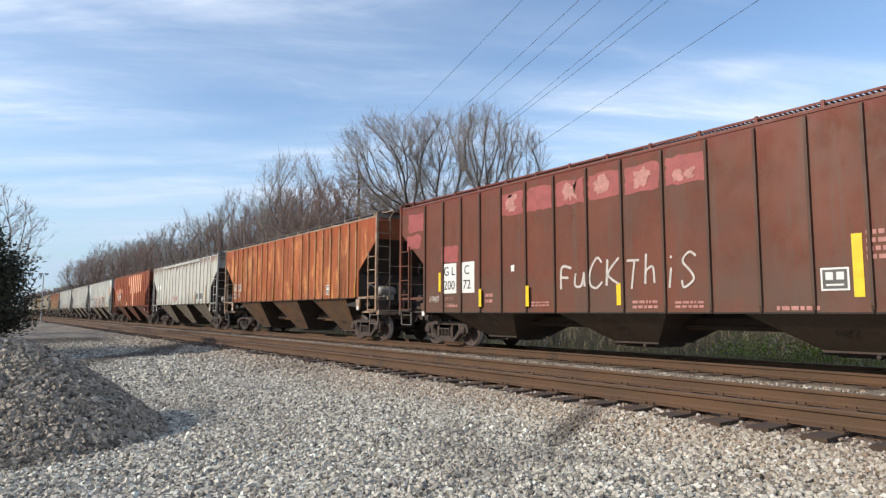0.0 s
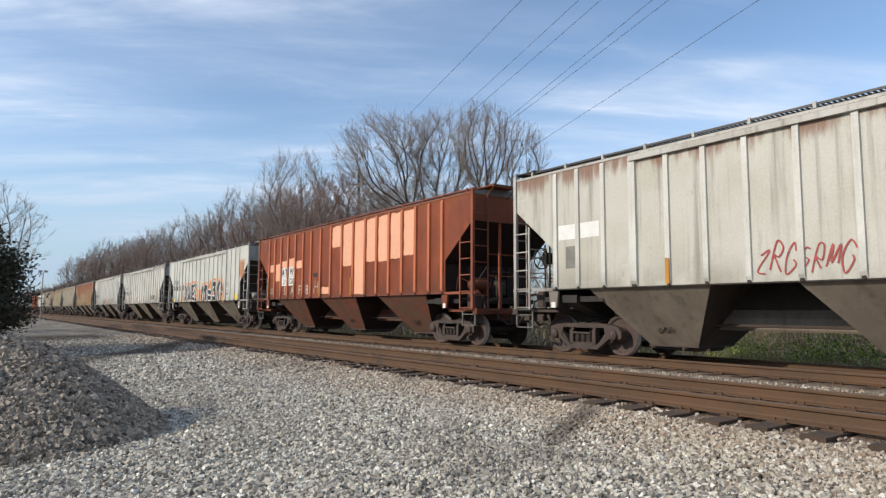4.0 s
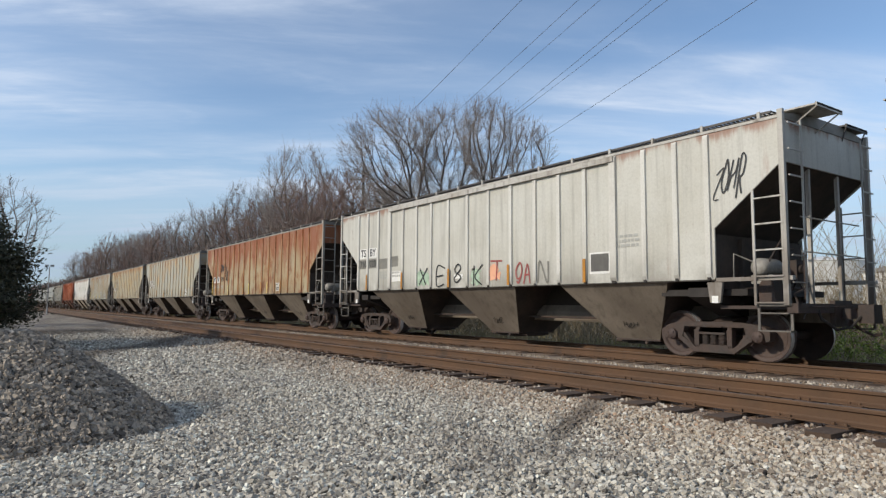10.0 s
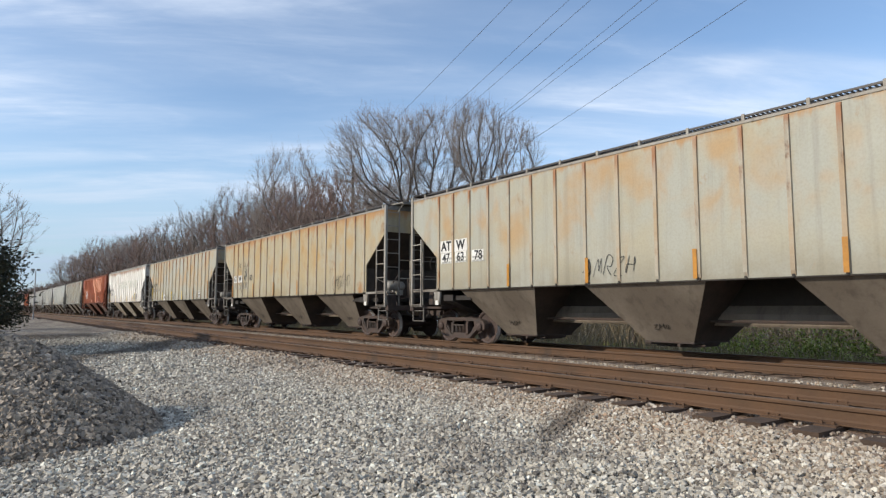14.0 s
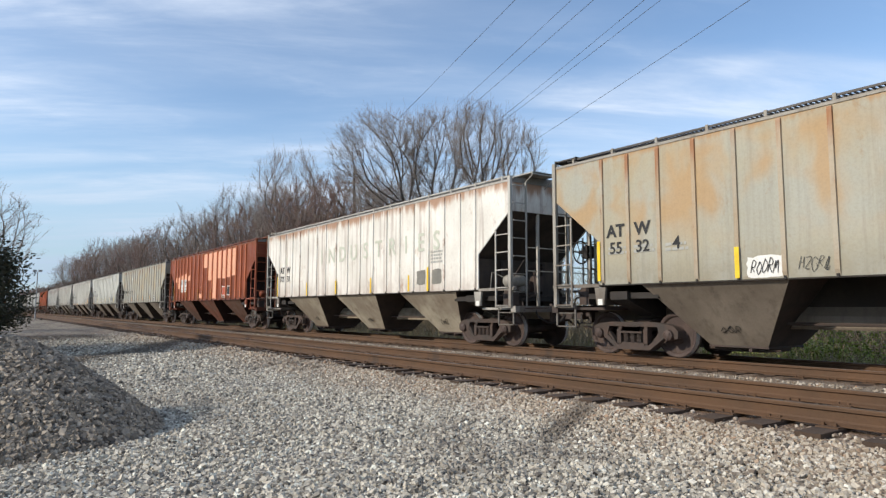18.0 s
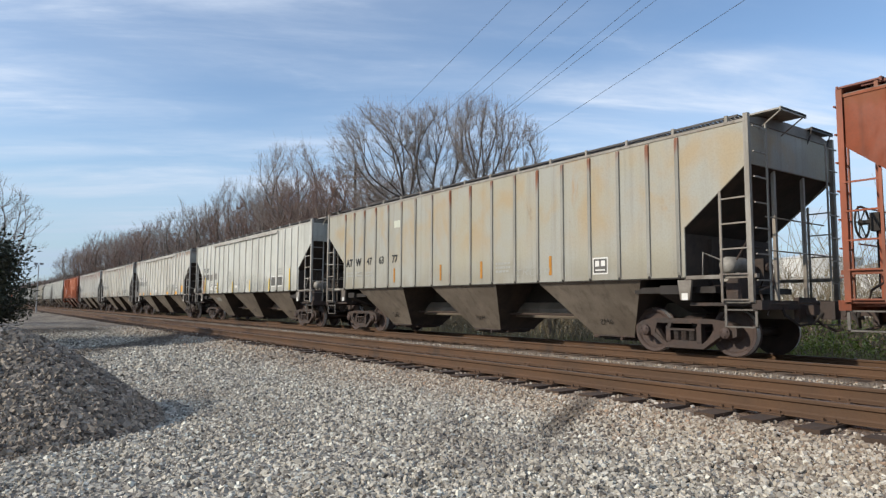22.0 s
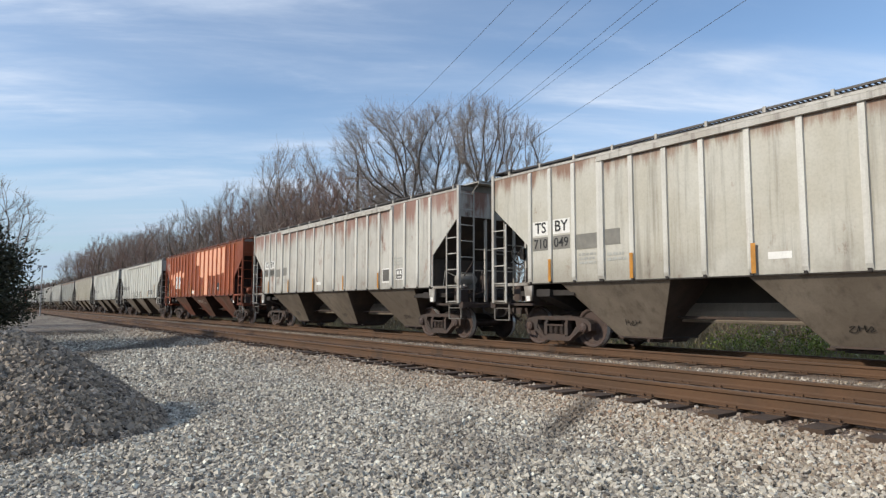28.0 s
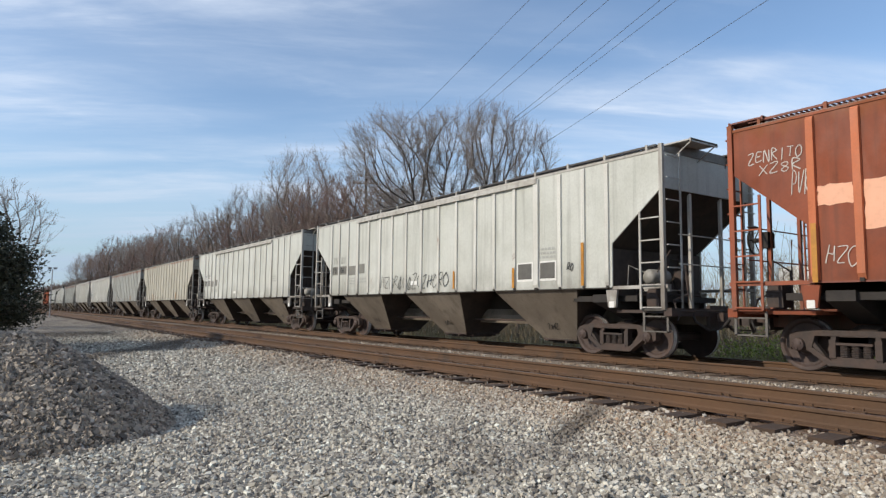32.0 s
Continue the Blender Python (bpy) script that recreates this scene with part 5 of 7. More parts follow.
def build_train():
    name = [("patch", y, 3.72, 0.84, 0.56, "pinkfade", 0.03) for y in (7.45, 3.0, 2.0, 1.0, 0.0, -1.0, -2.0)]
    ghost = [("patch2", y, 3.74, 0.34, 0.34, "rosechalk", 0.07) for y in (3.0, 1.0, 0.05, -1.0)] + [("patch2", -1.85, 3.62, 0.2, 0.2, "rosechalk", 0.04), ("patch2", -2.1, 3.62, 0.2, 0.16, "rosechalk", 0.04)]
    plates = [("patch", 5.67, 2.15, 0.66, 0.42, "white"), ("patch", 4.82, 2.15, 0.60, 0.42, "white"), ("patch", 5.67, 1.73, 0.66, 0.44, "white"), ("patch", 4.82, 1.73, 0.60, 0.44, "white"),
              ("text", 5.67, 2.13, "G L", 0.36, "black"), ("text", 4.85, 2.13, "C", 0.36, "black"), ("text", 5.67, 1.73, "200", 0.36, "black"), ("text", 4.85, 1.73, "72", 0.36, "black")]
    words = [("hand", 0.92, 1.74, "Fu", 0.86, 0.54, 0.055, "chalk"), ("hand", 0.02, 1.82, "CK", 0.90, 0.60, 0.055, "chalk"), ("hand", -0.96, 1.80, "Th", 0.84, 0.62, 0.05, "chalk"), ("hand", -1.82, 1.78, "iS", 0.78, 0.66, 0.055, "chalk")]
    stencil = [("bars", 5.5, 1.16, 0.5, 0.12, 1, "rosechalk"), ("bars", 3.9, 1.35, 0.3, 0.3, 2, "rosechalk"), ("bars", 2.0, 1.18, 0.6, 0.14, 2, "rosechalk"), ("bars", -1.0, 1.14, 0.6, 0.2, 2, "rosechalk"),
               ("bars", -2.0, 1.13, 0.6, 0.16, 2, "rosechalk"), ("bars", -4.0, 1.05, 0.7, 0.12, 1, "rosechalk"), ("bars", -5.3, 2.0, 0.5, 0.5, 4, "rosechalk")]
    yellow = [("strip", 4.2, 1.36, 0.47, "yellow", 0.11), ("strip", 2.37, 1.37, 0.50, "yellow", 0.11), ("strip", -0.35, 1.36, 0.46, "yellow", 0.11), ("strip", -4.92, 1.70, 0.97, "yellow", 0.15)]
    yellow += [("strip", 6.15, 1.85, 0.55, "yellow", 0.11)]
    stencil += [("text", 5.67, 1.36, "LD LMT", 0.13, "rosechalk"), ("text", 5.67, 1.18, "LT WT", 0.13, "rosechalk"), ("tag", 6.42, 1.36, 0.5, 0.16, 5, 6, 0.022, "chalk")]
    name += [("patch", 5.67, 2.62, 0.80, 0.46, "pinkfade", 0.02), ("patch", 7.55, 3.15, 0.75, 0.42, "pinkfade", 0.04)]
    box = data_box(-4.58, 1.50) + [("patch", 2.96, 2.08, 0.13, 0.16, "white", 0.012)]
    hopper_car(0, dict(paint=M["maroon"], rib_paint=M["maroon_rib"], trim=M["maroon"], hopper=M["hopper_brown"], sill=0.98, low=0.32, ribs=WIDE_RIBS, rib=(0.055, 0.05), walk=M["maroon"],
                       marks=name + ghost + plates + words + stencil + yellow + box, label="red-brown hopper car with a painted-over name and chalky spray writing"))
    hopper_car(1, dict(paint=M["rust_car"], rib_paint=M["rib_rust"], trim=M["rust_trim"], hopper=M["hopper_rust"], ribs=ODD_RIBS, rib=(0.09, 0.05), tank=M["tank"], frame=M["rust_trim"],
                       marks=data_box(-4.59, 1.83) + [("patch", 6.55, 2.22, 0.44, 0.34, "chalk", 0.015), ("patch", 5.88, 2.22, 0.46, 0.34, "chalk", 0.015), ("text", 6.55, 2.21, "TS", 0.33, "rustdark", 0.006), ("text", 5.88, 2.21, "BY", 0.33, "rustdark", 0.006), ("patch", 6.55, 1.82, 0.36, 0.30, "chalk", 0.03), ("text", 6.55, 1.82, "40", 0.33, "rustdark", 0.006), ("text", 5.95, 1.82, "4", 0.36, "chalk", 0.006), ("hand", -1.75, 2.05, "Z", 0.18, 0.22, 0.016, "chalk")] + strips((1.10, -1.10, -6.86), 0.5, "amber"),
                       label="hopper car rusted bright orange all over"))
    white_car(2, "w_streak", [("patch", 6.55, 2.78, 0.54, 0.34, "white"), ("patch", 5.88, 2.78, 0.54, 0.34, "white"), ("patch", 6.4, 2.2, 0.4, 0.5, "greypatch"), ("tag", 1.32, 1.86, 1.55, 0.5, 7, 4, 0.035, "redspray"),
                              ("hand", -1.75, 1.84, "8@", 0.75, 0.42, 0.03, "chalk"), ("hand", -2.45, 1.76, "C", 0.3, 0.34, 0.025, "chalk"), ("strip", -6.22, 2.05, 1.0, "amber")] + squares(-4.25, -5.05) + strips((3.88, -3.88), 0.5, "amber"),
              "grey-white hopper car with brown stains and red tags")
    red_car(3, ("21", "520"), [("text", 5.02, 1.80, "S", 0.5, "chalk"), ("text", 4.2, 1.80, "A", 0.5, "chalk"), ("text", 3.41, 1.80, "F", 0.56, "chalk"), ("text", 2.65, 1.80, "8", 0.56, "chalk"),
                               ("tag", 1.77, 1.87, 0.55, 0.55, 1, 5, 0.04, "chalk"), ("patch", 1.87, 2.39, 0.42, 0.16, "black", 0.02), ("tag", 6.5, 1.8, 0.5, 0.3, 3, 8, 0.03, "chalk")],
            "faded red hopper car with salmon primer patches and white number plates")
    white_car(4, "w_clean", marks_tsby("710073", False) + [("mural", 4.05, 1.53, SMALL_WORD, SMALL_GLINT, 0.19), ("mural", 0.12, 1.54, LARGE_WORD, LARGE_GLINT, 0.25),
                                                           ("patch", 6.57, 1.63, 0.40, 0.18, "yellow"), ("patch", 4.43, 1.58, 0.28, 0.11, "yellow"), ("patch2", -4.41, 1.58, 0.2, 0.13, "yellow"),
                                                           ("patch", -6.5, 1.68, 0.45, 0.26, "yellow"), ("patch", 0.55, 1.84, 0.90, 0.64, "orange", 0.08), ("patch", -4.45, 1.86, 0.40, 0.72, "orange", 0.10), ("patch", -1.75, 2.26, 0.42, 0.74, "orange", 0.08),
                                                           ("patch", 4.30, 1.86, 0.34, 0.50, "orange", 0.06), ("patch", -0.6, 1.62, 1.0, 0.2, "black", 0.03), ("tag", -7.3, 3.1, 0.7, 1.1, 5, 12, 0.05, "orange")] + data_box(-5.0, 1.92),
              "white hopper car with large black, white and orange graffiti")
    white_car(5, "w_stain", marks_tsby("710008") + squares(-4.28, -5.04) + strips(STRIPS, 0.52, "amber") + [("strip", -6.22, 2.05, 1.0, "amber")], "off-white ribbed hopper car with amber reflector strips")
    tags = [("hand", y, z, c, w, 0.52, 0.05, m) for y, z, w, c, m in ((2.68, 1.84, 0.5, "X", "black"), (1.75, 1.86, 0.55, "E", "black"), (0.92, 1.88, 0.5, "8", "black"), (0.0, 1.84, 0.55, "K", "black"),
                                                                            (-0.80, 1.90, 0.6, "T", "pinkfade"), (-1.82, 1.82, 0.6, "@A", "pinkfade"), (-2.54, 1.84, 0.5, "N", "greypatch"))]
    white_car(6, "w_faint", marks_tsby("710028") + tags + [("patch", 2.7, 1.82, 0.62, 0.42, "greenspray", 0.06), ("patch", 0.1, 1.8, 0.4, 0.42, "greenspray", 0.08), ("patch", 4.3, 1.93, 0.56, 0.34, "white"),
                                                          ("patch", -0.69, 1.86, 0.4, 0.4, "pink", 0.08), ("tag", -7.35, 3.3, 0.6, 0.7, 4, 31, 0.035, "black")] + squares(-4.29) + strips(STRIPS, 0.52, "amber"),
              "white hopper car with rosy rust runs and chalky tags")
    tan_car(7, "tan_heavy", marks_atw(("573", "46"), 2.39) + [("hand", 5.12, 3.02, "ZNN", 0.62, 0.34, 0.05, "black"), ("hand", 4.58, 2.98, "Z~", 0.4, 0.34, 0.045, "black"), ("hand", 4.22, 2.72, "ENT", 0.62, 0.30, 0.045, "black")] + data_box(-3.46) +
            strips((6.22, 1.31, -1.31, -3.88), 0.55, "amber") + strips((3.88, 0.44, -2.19), 0.55, "yellowdull") + [("strip", 6.88, 2.0, 0.85, "yellowdull")],
            "tan hopper car rusted brown over its upper half", rib_paint=M["rib_rust"])
    tan_car(8, "tan", marks_atw(("47", "63", "78"), 2.71, True, 2.38) + [("patch", 6.55, 2.38, 0.5, 0.3, "white"), ("patch", 5.88, 2.38, 0.5, 0.3, "white"), ("patch", 5.14, 2.38, 0.5, 0.3, "white"),
                                                                       ("tag", 0.73, 1.85, 1.4, 0.45, 5, 7, 0.018, "black")] + data_box(-5.1) + strips((3.88, 1.31, -1.31, -3.88, -6.88), 0.55, "amber"),
            "yellowed grey hopper car with light rust", rib_paint=M["rib_tan"])
    tan_car(9, "tan_rust", marks_atw((), 2.42) + [("text", 4.30, 2.42, "63", 0.36, "black", 0.006), ("text", 5.11, 2.42, "47", 0.36, "black", 0.006), ("hand", 5.35, 2.08, "SMPR", 1.25, 0.32, 0.025, "black"), ("hand", 5.55, 1.78, "@", 0.28, 0.24, 0.035, "black"), ("hand", 6.5, 2.1, "X", 0.3, 0.3, 0.035, "greypatch"),
                                                  ("hand", 5.08, 2.98, "FRO", 0.55, 0.34, 0.024, "black"), ("hand", 5.05, 2.64, "Z8", 0.4, 0.3, 0.035, "black"), ("hand", 5.86, 3.02, "PE", 0.34, 0.36, 0.024, "black"), ("tag", -5.2, 1.95, 1.4, 0.6, 6, 10, 0.022, "black")] +
            strips((6.88, 3.88, 1.31, -1.31), 0.6, "amber"), "tan hopper car with orange rust and black tags", rib_paint=M["rib_tan"])
    tan_car(10, "tan", marks_atw(("55", "32", "4"), 2.60, False, 2.24) + [("patch", 3.41, 1.70, 0.62, 0.36, "white", 0.02), ("tag", 3.41, 1.70, 0.5, 0.25, 5, 3, 0.018, "black"),
                                                                         ("tag", 2.6, 1.72, 0.5, 0.22, 5, 5, 0.014, "black"), ("tag", 0.90, 1.75, 0.6, 0.3, 5, 6, 0.014, "black"), ("bars", -4.34, 1.85, 0.6, 0.3, 3, "faded")] +
            data_box(-5.1) + strips((3.88, 1.31, -1.31), 0.55, "yellow") + [("strip", 6.98, 2.0, 0.85, "yellow"), ("strip", -3.88, 1.85, 0.7, "amber"), ("strip", -6.88, 2.05, 1.0, "amber")],
            "tan hopper car with yellow reflector strips", rib_paint=M["rib_tan"])
    tan_car(11, "w_bright", [("text", 6.55, 2.62, "AT", 0.36, "black", 0.012), ("text", 5.88, 2.62, "W", 0.36, "black", 0.012), ("text", 6.55, 2.25, "709", 0.36, "black"), ("text", 5.88, 2.25, "38", 0.36, "black"),
                             ("patch", 6.2, 3.0, 0.3, 0.3, "palegreen", 0.02)] +
            [("text", y, 2.95, c, 0.78, "palegreen", 0.01) for y, c in zip((2.61, 1.75, 0.87, 0.0, -0.87, -1.75, -2.61, -3.45, -4.29, -5.1), "INDUSTRIES")] +
            [("patch", -4.3, 1.92, 0.46, 0.42, "greypatch", 0.02), ("patch", -5.1, 1.92, 0.46, 0.42, "greypatch", 0.02), ("bars", -5.1, 2.5, 0.6, 0.4, 4, "faded")] +
            strips((3.88, 1.31, -1.31, -3.60), 0.5, "yellow") + [("strip", 6.98, 1.95, 0.85, "yellow"), ("strip", -4.7, 1.86, 0.7, "yellow")],
            "bright white hopper car with faded letters and rust drips", trim=M["w_trim"], frame=M["w_trim"], hopper=M["hopper_light"], walk=M["w_trim"])
    red_car(12, ("21", "528"), [("patch", -3.45, 1.95, 0.55, 0.5, "white"), ("patch2", -3.45, 1.95, 0.47, 0.42, "redsquare"), ("patch", -4.29, 1.95, 0.55, 0.5, "white"), ("patch2", -4.29, 1.95, 0.47, 0.42, "black"),
                                ("tag", -3.4, 1.66, 0.9, 0.18, 6, 4, 0.03, "white"), ("hand", 0.88, 2.1, "@", 0.22, 0.4, 0.016, "chalk")], "faded red hopper car with salmon primer patches")
    tan_car(13, "grey_tan", marks_atw(("47", "63", "77"), 2.39, False) + [("patch", 3.34, 3.51, 0.36, 0.22, "palegreen", 0.015), ("bars", -1.8, 1.9, 0.55, 0.3, 3, "faded"), ("tag", -2.9, 1.75, 1.2, 0.2, 5, 4, 0.014, "faded")] +
            data_box(-4.97) + [("strip", y, 1.87, 0.45, "amber") for y in (3.48, 0.93, -0.93, -3.48)], "yellowed grey hopper car with black numbers", rib_paint=M["rib_grey"])
    loops = [("tag", y, z, w, h, 3, s, 0.015, "darkpatch") for y, z, w, h, s in ((2.13, 2.25, 0.8, 0.8, 1), (1.5, 2.1, 0.9, 0.7, 2), (0.5, 2.0, 0.9, 0.6, 3), (-0.3, 2.0, 0.9, 0.6, 4), (-1.1, 1.95, 0.9, 0.7, 5),
                                                                           (-1.9, 1.95, 0.9, 0.6, 6), (-2.84, 1.85, 0.9, 0.5, 7), (-3.4, 1.85, 0.9, 0.5, 8))]
    white_car(14, "w_clean", marks_tsby("710013", False) + loops + [("strip", 6.22, 1.98, 0.85, "yellow")] + strips((3.88, 1.31, -1.31, -3.88), 0.55, "yellow") + [("patch", 5.12, 1.86, 0.70, 0.36, "white"), ("patch", 4.27, 1.84, 0.58, 0.36, "white"), ("text", 5.12, 1.95, "LD LMT", 0.14, "black"), ("text", 5.12, 1.78, "LT  WT", 0.14, "black"),
               ("text", 4.27, 1.93, "203000", 0.14, "black", 0.002), ("text", 4.24, 1.76, "00000", 0.14, "black", 0.002), ("hand", 7.72, 3.48, "@", 0.36, 0.6, 0.03, "faded"), ("hand", 7.52, 3.42, "O", 0.3, 0.6, 0.022, "black"),
               ("patch", 6.90, 2.30, 0.22, 0.50, "rustpatch", 0.07), ("patch", 6.66, 1.85, 0.34, 0.62, "rustpatch", 0.10)] +
              [("strip", -6.22, 2.0, 0.9, "yellow")] + squares(-4.28, -5.04), "white hopper car with yellow strips and thin black tags", bay_tag=(2, "~M~", 0.75, 0.26, 0.10, "faded"))
    white_car(15, "w_stain", marks_tsby("710032") + [("patch", y, 1.62, w, 0.18, "orangepatch", 0.01) for y, w in ((6.55, 0.3), (5.1, 0.45), (2.62, 0.5), (-2.65, 0.6), (-5.08, 0.62))] +
              [("patch", -6.54, 1.86, 0.56, 0.40, "orangepatch", 0.01), ("tag", -2.85, 1.98, 0.9, 0.4, 4, 5, 0.035, "black"), ("patch", -4.28, 1.97, 0.55, 0.42, "greypatch", 0.03)] + data_box(-5.08, 2.0),
              "white hopper car with orange square patches")
    white_car(16, "w_streak", marks_tsby("710049") + squares(-4.36, -5.15) + strips(STRIPS, 0.52, "amber") + [("hand", -1.75, 2.06, "ACV", 0.72, 0.52, 0.04, "greypatch"), ("hand", -2.60, 1.70, "CRONIC", 0.76, 0.17, 0.03, "black"),
                                                                                                              ("patch", -1.78, 3.42, 0.06, 0.62, "redspray", 0.02), ("hand", -5.83, 2.0, "PS", 0.3, 0.22, 0.03, "black")], "white hopper car with brown rust streaks")
    white_car(17, "w_rose", marks_tsby("710024") + squares(-4.37) + data_box(-5.16, 1.95) + strips(STRIPS, 0.52, "amber"), "white hopper car streaked rose-brown from the roof")
    red_car(18, ("215", "30"), [("hand", 7.50, 3.68, "ZENRITO", 0.95, 0.19, 0.018, "chalk"), ("hand", 7.42, 3.45, "XZ8R", 0.75, 0.18, 0.018, "chalk"), ("hand", 7.08, 3.12, "PVK", 0.32, 0.42, 0.016, "chalk"), ("hand", 2.3, 2.02, "uR", 1.1, 0.8, 0.04, "chalkfaint"), ("patch2", 0.96, 1.75, 0.5, 0.16, "white"), ("text", 5.17, 1.71, "94", 0.26, "chalk"),
                                ("patch", -4.29, 1.98, 0.5, 0.42, "black", 0.02), ("patch2", -4.2, 1.9, 0.14, 0.1, "white"), ("tag", 6.5, 1.9, 0.5, 0.3, 3, 5, 0.025, "chalk"), ("hand", -3.1, 1.95, "DIIT", 1.5, 0.7, 0.06, "chalkfaint"), ("hand", -4.7, 2.05, "C", 0.5, 0.6, 0.05, "chalkfaint")],
            "faded red hopper car with large salmon primer patches", (1, "~PNX~TZ", 1.5, 0.24, 0.035, "chalk"))
    white_car(19, "w_clean", marks_tsby("710061", False, "faded") + squares(-4.26, -5.06) + [("tag", 1.0, 1.86, 4.0, 0.42, 14, 5, 0.028, "black"), ("strip", -1.31, 1.83, 0.5, "amber"), ("strip", -3.88, 1.8, 0.5, "amber"),
                                                                                    ("strip", -6.22, 2.03, 0.96, "amber"), ("tag", -5.8, 2.0, 0.2, 0.2, 2, 3, 0.025, "black")],
              "clean white hopper car with a row of thin black tags")
    order = ["w_clean", "tan_pale", "grey", "w_stain", "w_streak", "grey", "w_stain", "w_clean", "red", "tan", "w_stain", "grey", "w_stain"]
    for i, mat in enumerate(order):
        k = 20 + i
        if mat == "red":
            red_car(k, ("21", "5"), [], "faded red hopper car far down the train")
        elif mat in ("tan", "grey", "tan_pale"):
            tan_car(k, mat, strips((3.88, -3.88), 0.5, "amber"), "dull grey-tan hopper car far down the train")
        else:
            white_car(k, mat, marks_tsby("710", True) if i < 4 else [], "off-white hopper car far down the train")


M["rustdark"] = plain("dark_rust_letter", (0.13, 0.045, 0.02), 0.7, 0.0, 0.3, 5.0, 0.0)
M["rustpatch"] = plain("rust_bleed", (0.26, 0.13, 0.075), 0.8, 0.0, 0.5, 5.0, 0.1, (0.36, 0.25, 0.17))
M["rosechalk"] = plain("rose_chalk", (0.52, 0.24, 0.20), 0.7, 0.0, 0.3, 6.0, 0.0)
M["yellowdull"] = plain("pale_yellow_reflector", (0.72, 0.55, 0.16), 0.5, 0.0, 0.25, 4.0, 0.0)
M["palegreen"] = plain("faded_green_letter", (0.58, 0.60, 0.49), 0.6, 0.0, 0.12, 3.0, 0.0)
M["redsquare"] = plain("red_square", (0.50, 0.10, 0.05), 0.6, 0.0, 0.2, 4.0, 0.0)
M["orangepatch"] = plain("orange_patch", (0.78, 0.38, 0.03), 0.5, 0.0, 0.2, 4.0, 0.0)
M["rib_grey"] = paint("dirty_grey_rib_paint", (0.33, 0.32, 0.28), 0.15, 0.3, 0.4, 0.3)
M["tan_pale"] = paint("pale_tan_paint", (0.46, 0.43, 0.35), 0.06, 0.12, 0.25, 0.3)
SHIFTS = {0: 0.06, 1: 0.04, 2: 0.01, 3: 0.17, 4: 0.15, 5: 0.21, 6: 0.26, 7: 0.33, 8: 0.51, 9: 0.52, 10: 0.5, 11: 0.47, 12: 0.47, 13: 0.4, 14: 0.34, 15: 0.32, 16: 0.25, 17: 0.18, 18: 0.33, 19: 0.22}
build_train()


# ---- crushed stone ----
def stone_material(name, warm_from, dark=1.0, tint=(1.0, 1.0, 1.0)):
    m, nt, bsdf = start(name)
    geo = nt.nodes.new("ShaderNodeNewGeometry")
    tc = nt.nodes.new("ShaderNodeTexCoord")
    sep = nt.nodes.new("ShaderNodeSeparateXYZ")
    nt.links.new(tc.outputs["Object"], sep.inputs[0])
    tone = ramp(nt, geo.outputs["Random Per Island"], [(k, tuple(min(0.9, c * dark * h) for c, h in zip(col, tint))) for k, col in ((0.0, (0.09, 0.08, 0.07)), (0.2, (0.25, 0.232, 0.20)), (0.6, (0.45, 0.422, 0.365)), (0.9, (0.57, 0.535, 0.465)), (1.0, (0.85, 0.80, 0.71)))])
    pinkish = ramp(nt, geo.outputs["Random Per Island"], [(0.0, (0.18, 0.11, 0.065)), (0.25, (0.37, 0.28, 0.185)), (0.3, (0.48, 0.26, 0.13)), (0.35, (0.42, 0.33, 0.235)), (0.8, (0.50, 0.42, 0.32)), (1.0, (0.66, 0.58, 0.48))])
    if warm_from is not None:
        big = spot(nt, tc.outputs["Object"], 0.5, 3, 0.6)
        add = nt.nodes.new("ShaderNodeMath")
        add.operation = "MULTIPLY_ADD"
        nt.links.new(big, add.inputs[0])
        add.inputs[1].default_value = 1.6
        nt.links.new(sep.outputs[0], add.inputs[2])
        tone = blend(nt, smooth(nt, add.outputs[0], warm_from, warm_from + 2.0, 0.0, 0.75), tone, pinkish)
    grain = spot(nt, tc.outputs["Object"], 90, 3, 0.7)
    col = blend(nt, smooth(nt, grain, 0.3, 0.75, 0.0, 0.35), tone, (0.14, 0.13, 0.12))
    worn = spot(nt, tc.outputs["Object"], 0.55, 5, 0.65, (1.0, 0.6, 1.0))
    col = blend(nt, smooth(nt, worn, 0.52, 0.66, 0.0, 0.38), col, (0.13, 0.105, 0.085))
    col = blend(nt, times(nt, dark_bands(nt, tc.outputs["Object"]), 0.75), col, (0.085, 0.066, 0.05))
    nt.links.new(col, bsdf.inputs["Base Color"])
    bsdf.inputs["Roughness"].default_value = 0.85
    return m


M["stone"] = stone_material("crushed_stone", 4.9, 1.15, (1.02, 1.0, 0.95))
M["ballast"] = stone_material("track_ballast", 2.0, 0.74)
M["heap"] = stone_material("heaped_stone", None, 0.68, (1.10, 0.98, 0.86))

BLOCK = np.array([(x * k, y * k, z) for z, k in ((-0.62, 1.0), (0.62, 0.82)) for x, y in ((-1.0, -0.8), (1.0, -0.8), (1.0, 0.8), (-1.0, 0.8))], float)
BLOCK_F = np.array([0, 3, 2, 1, 4, 5, 6, 7, 0, 1, 5, 4, 1, 2, 6, 5, 2, 3, 7, 6, 3, 0, 4, 7])


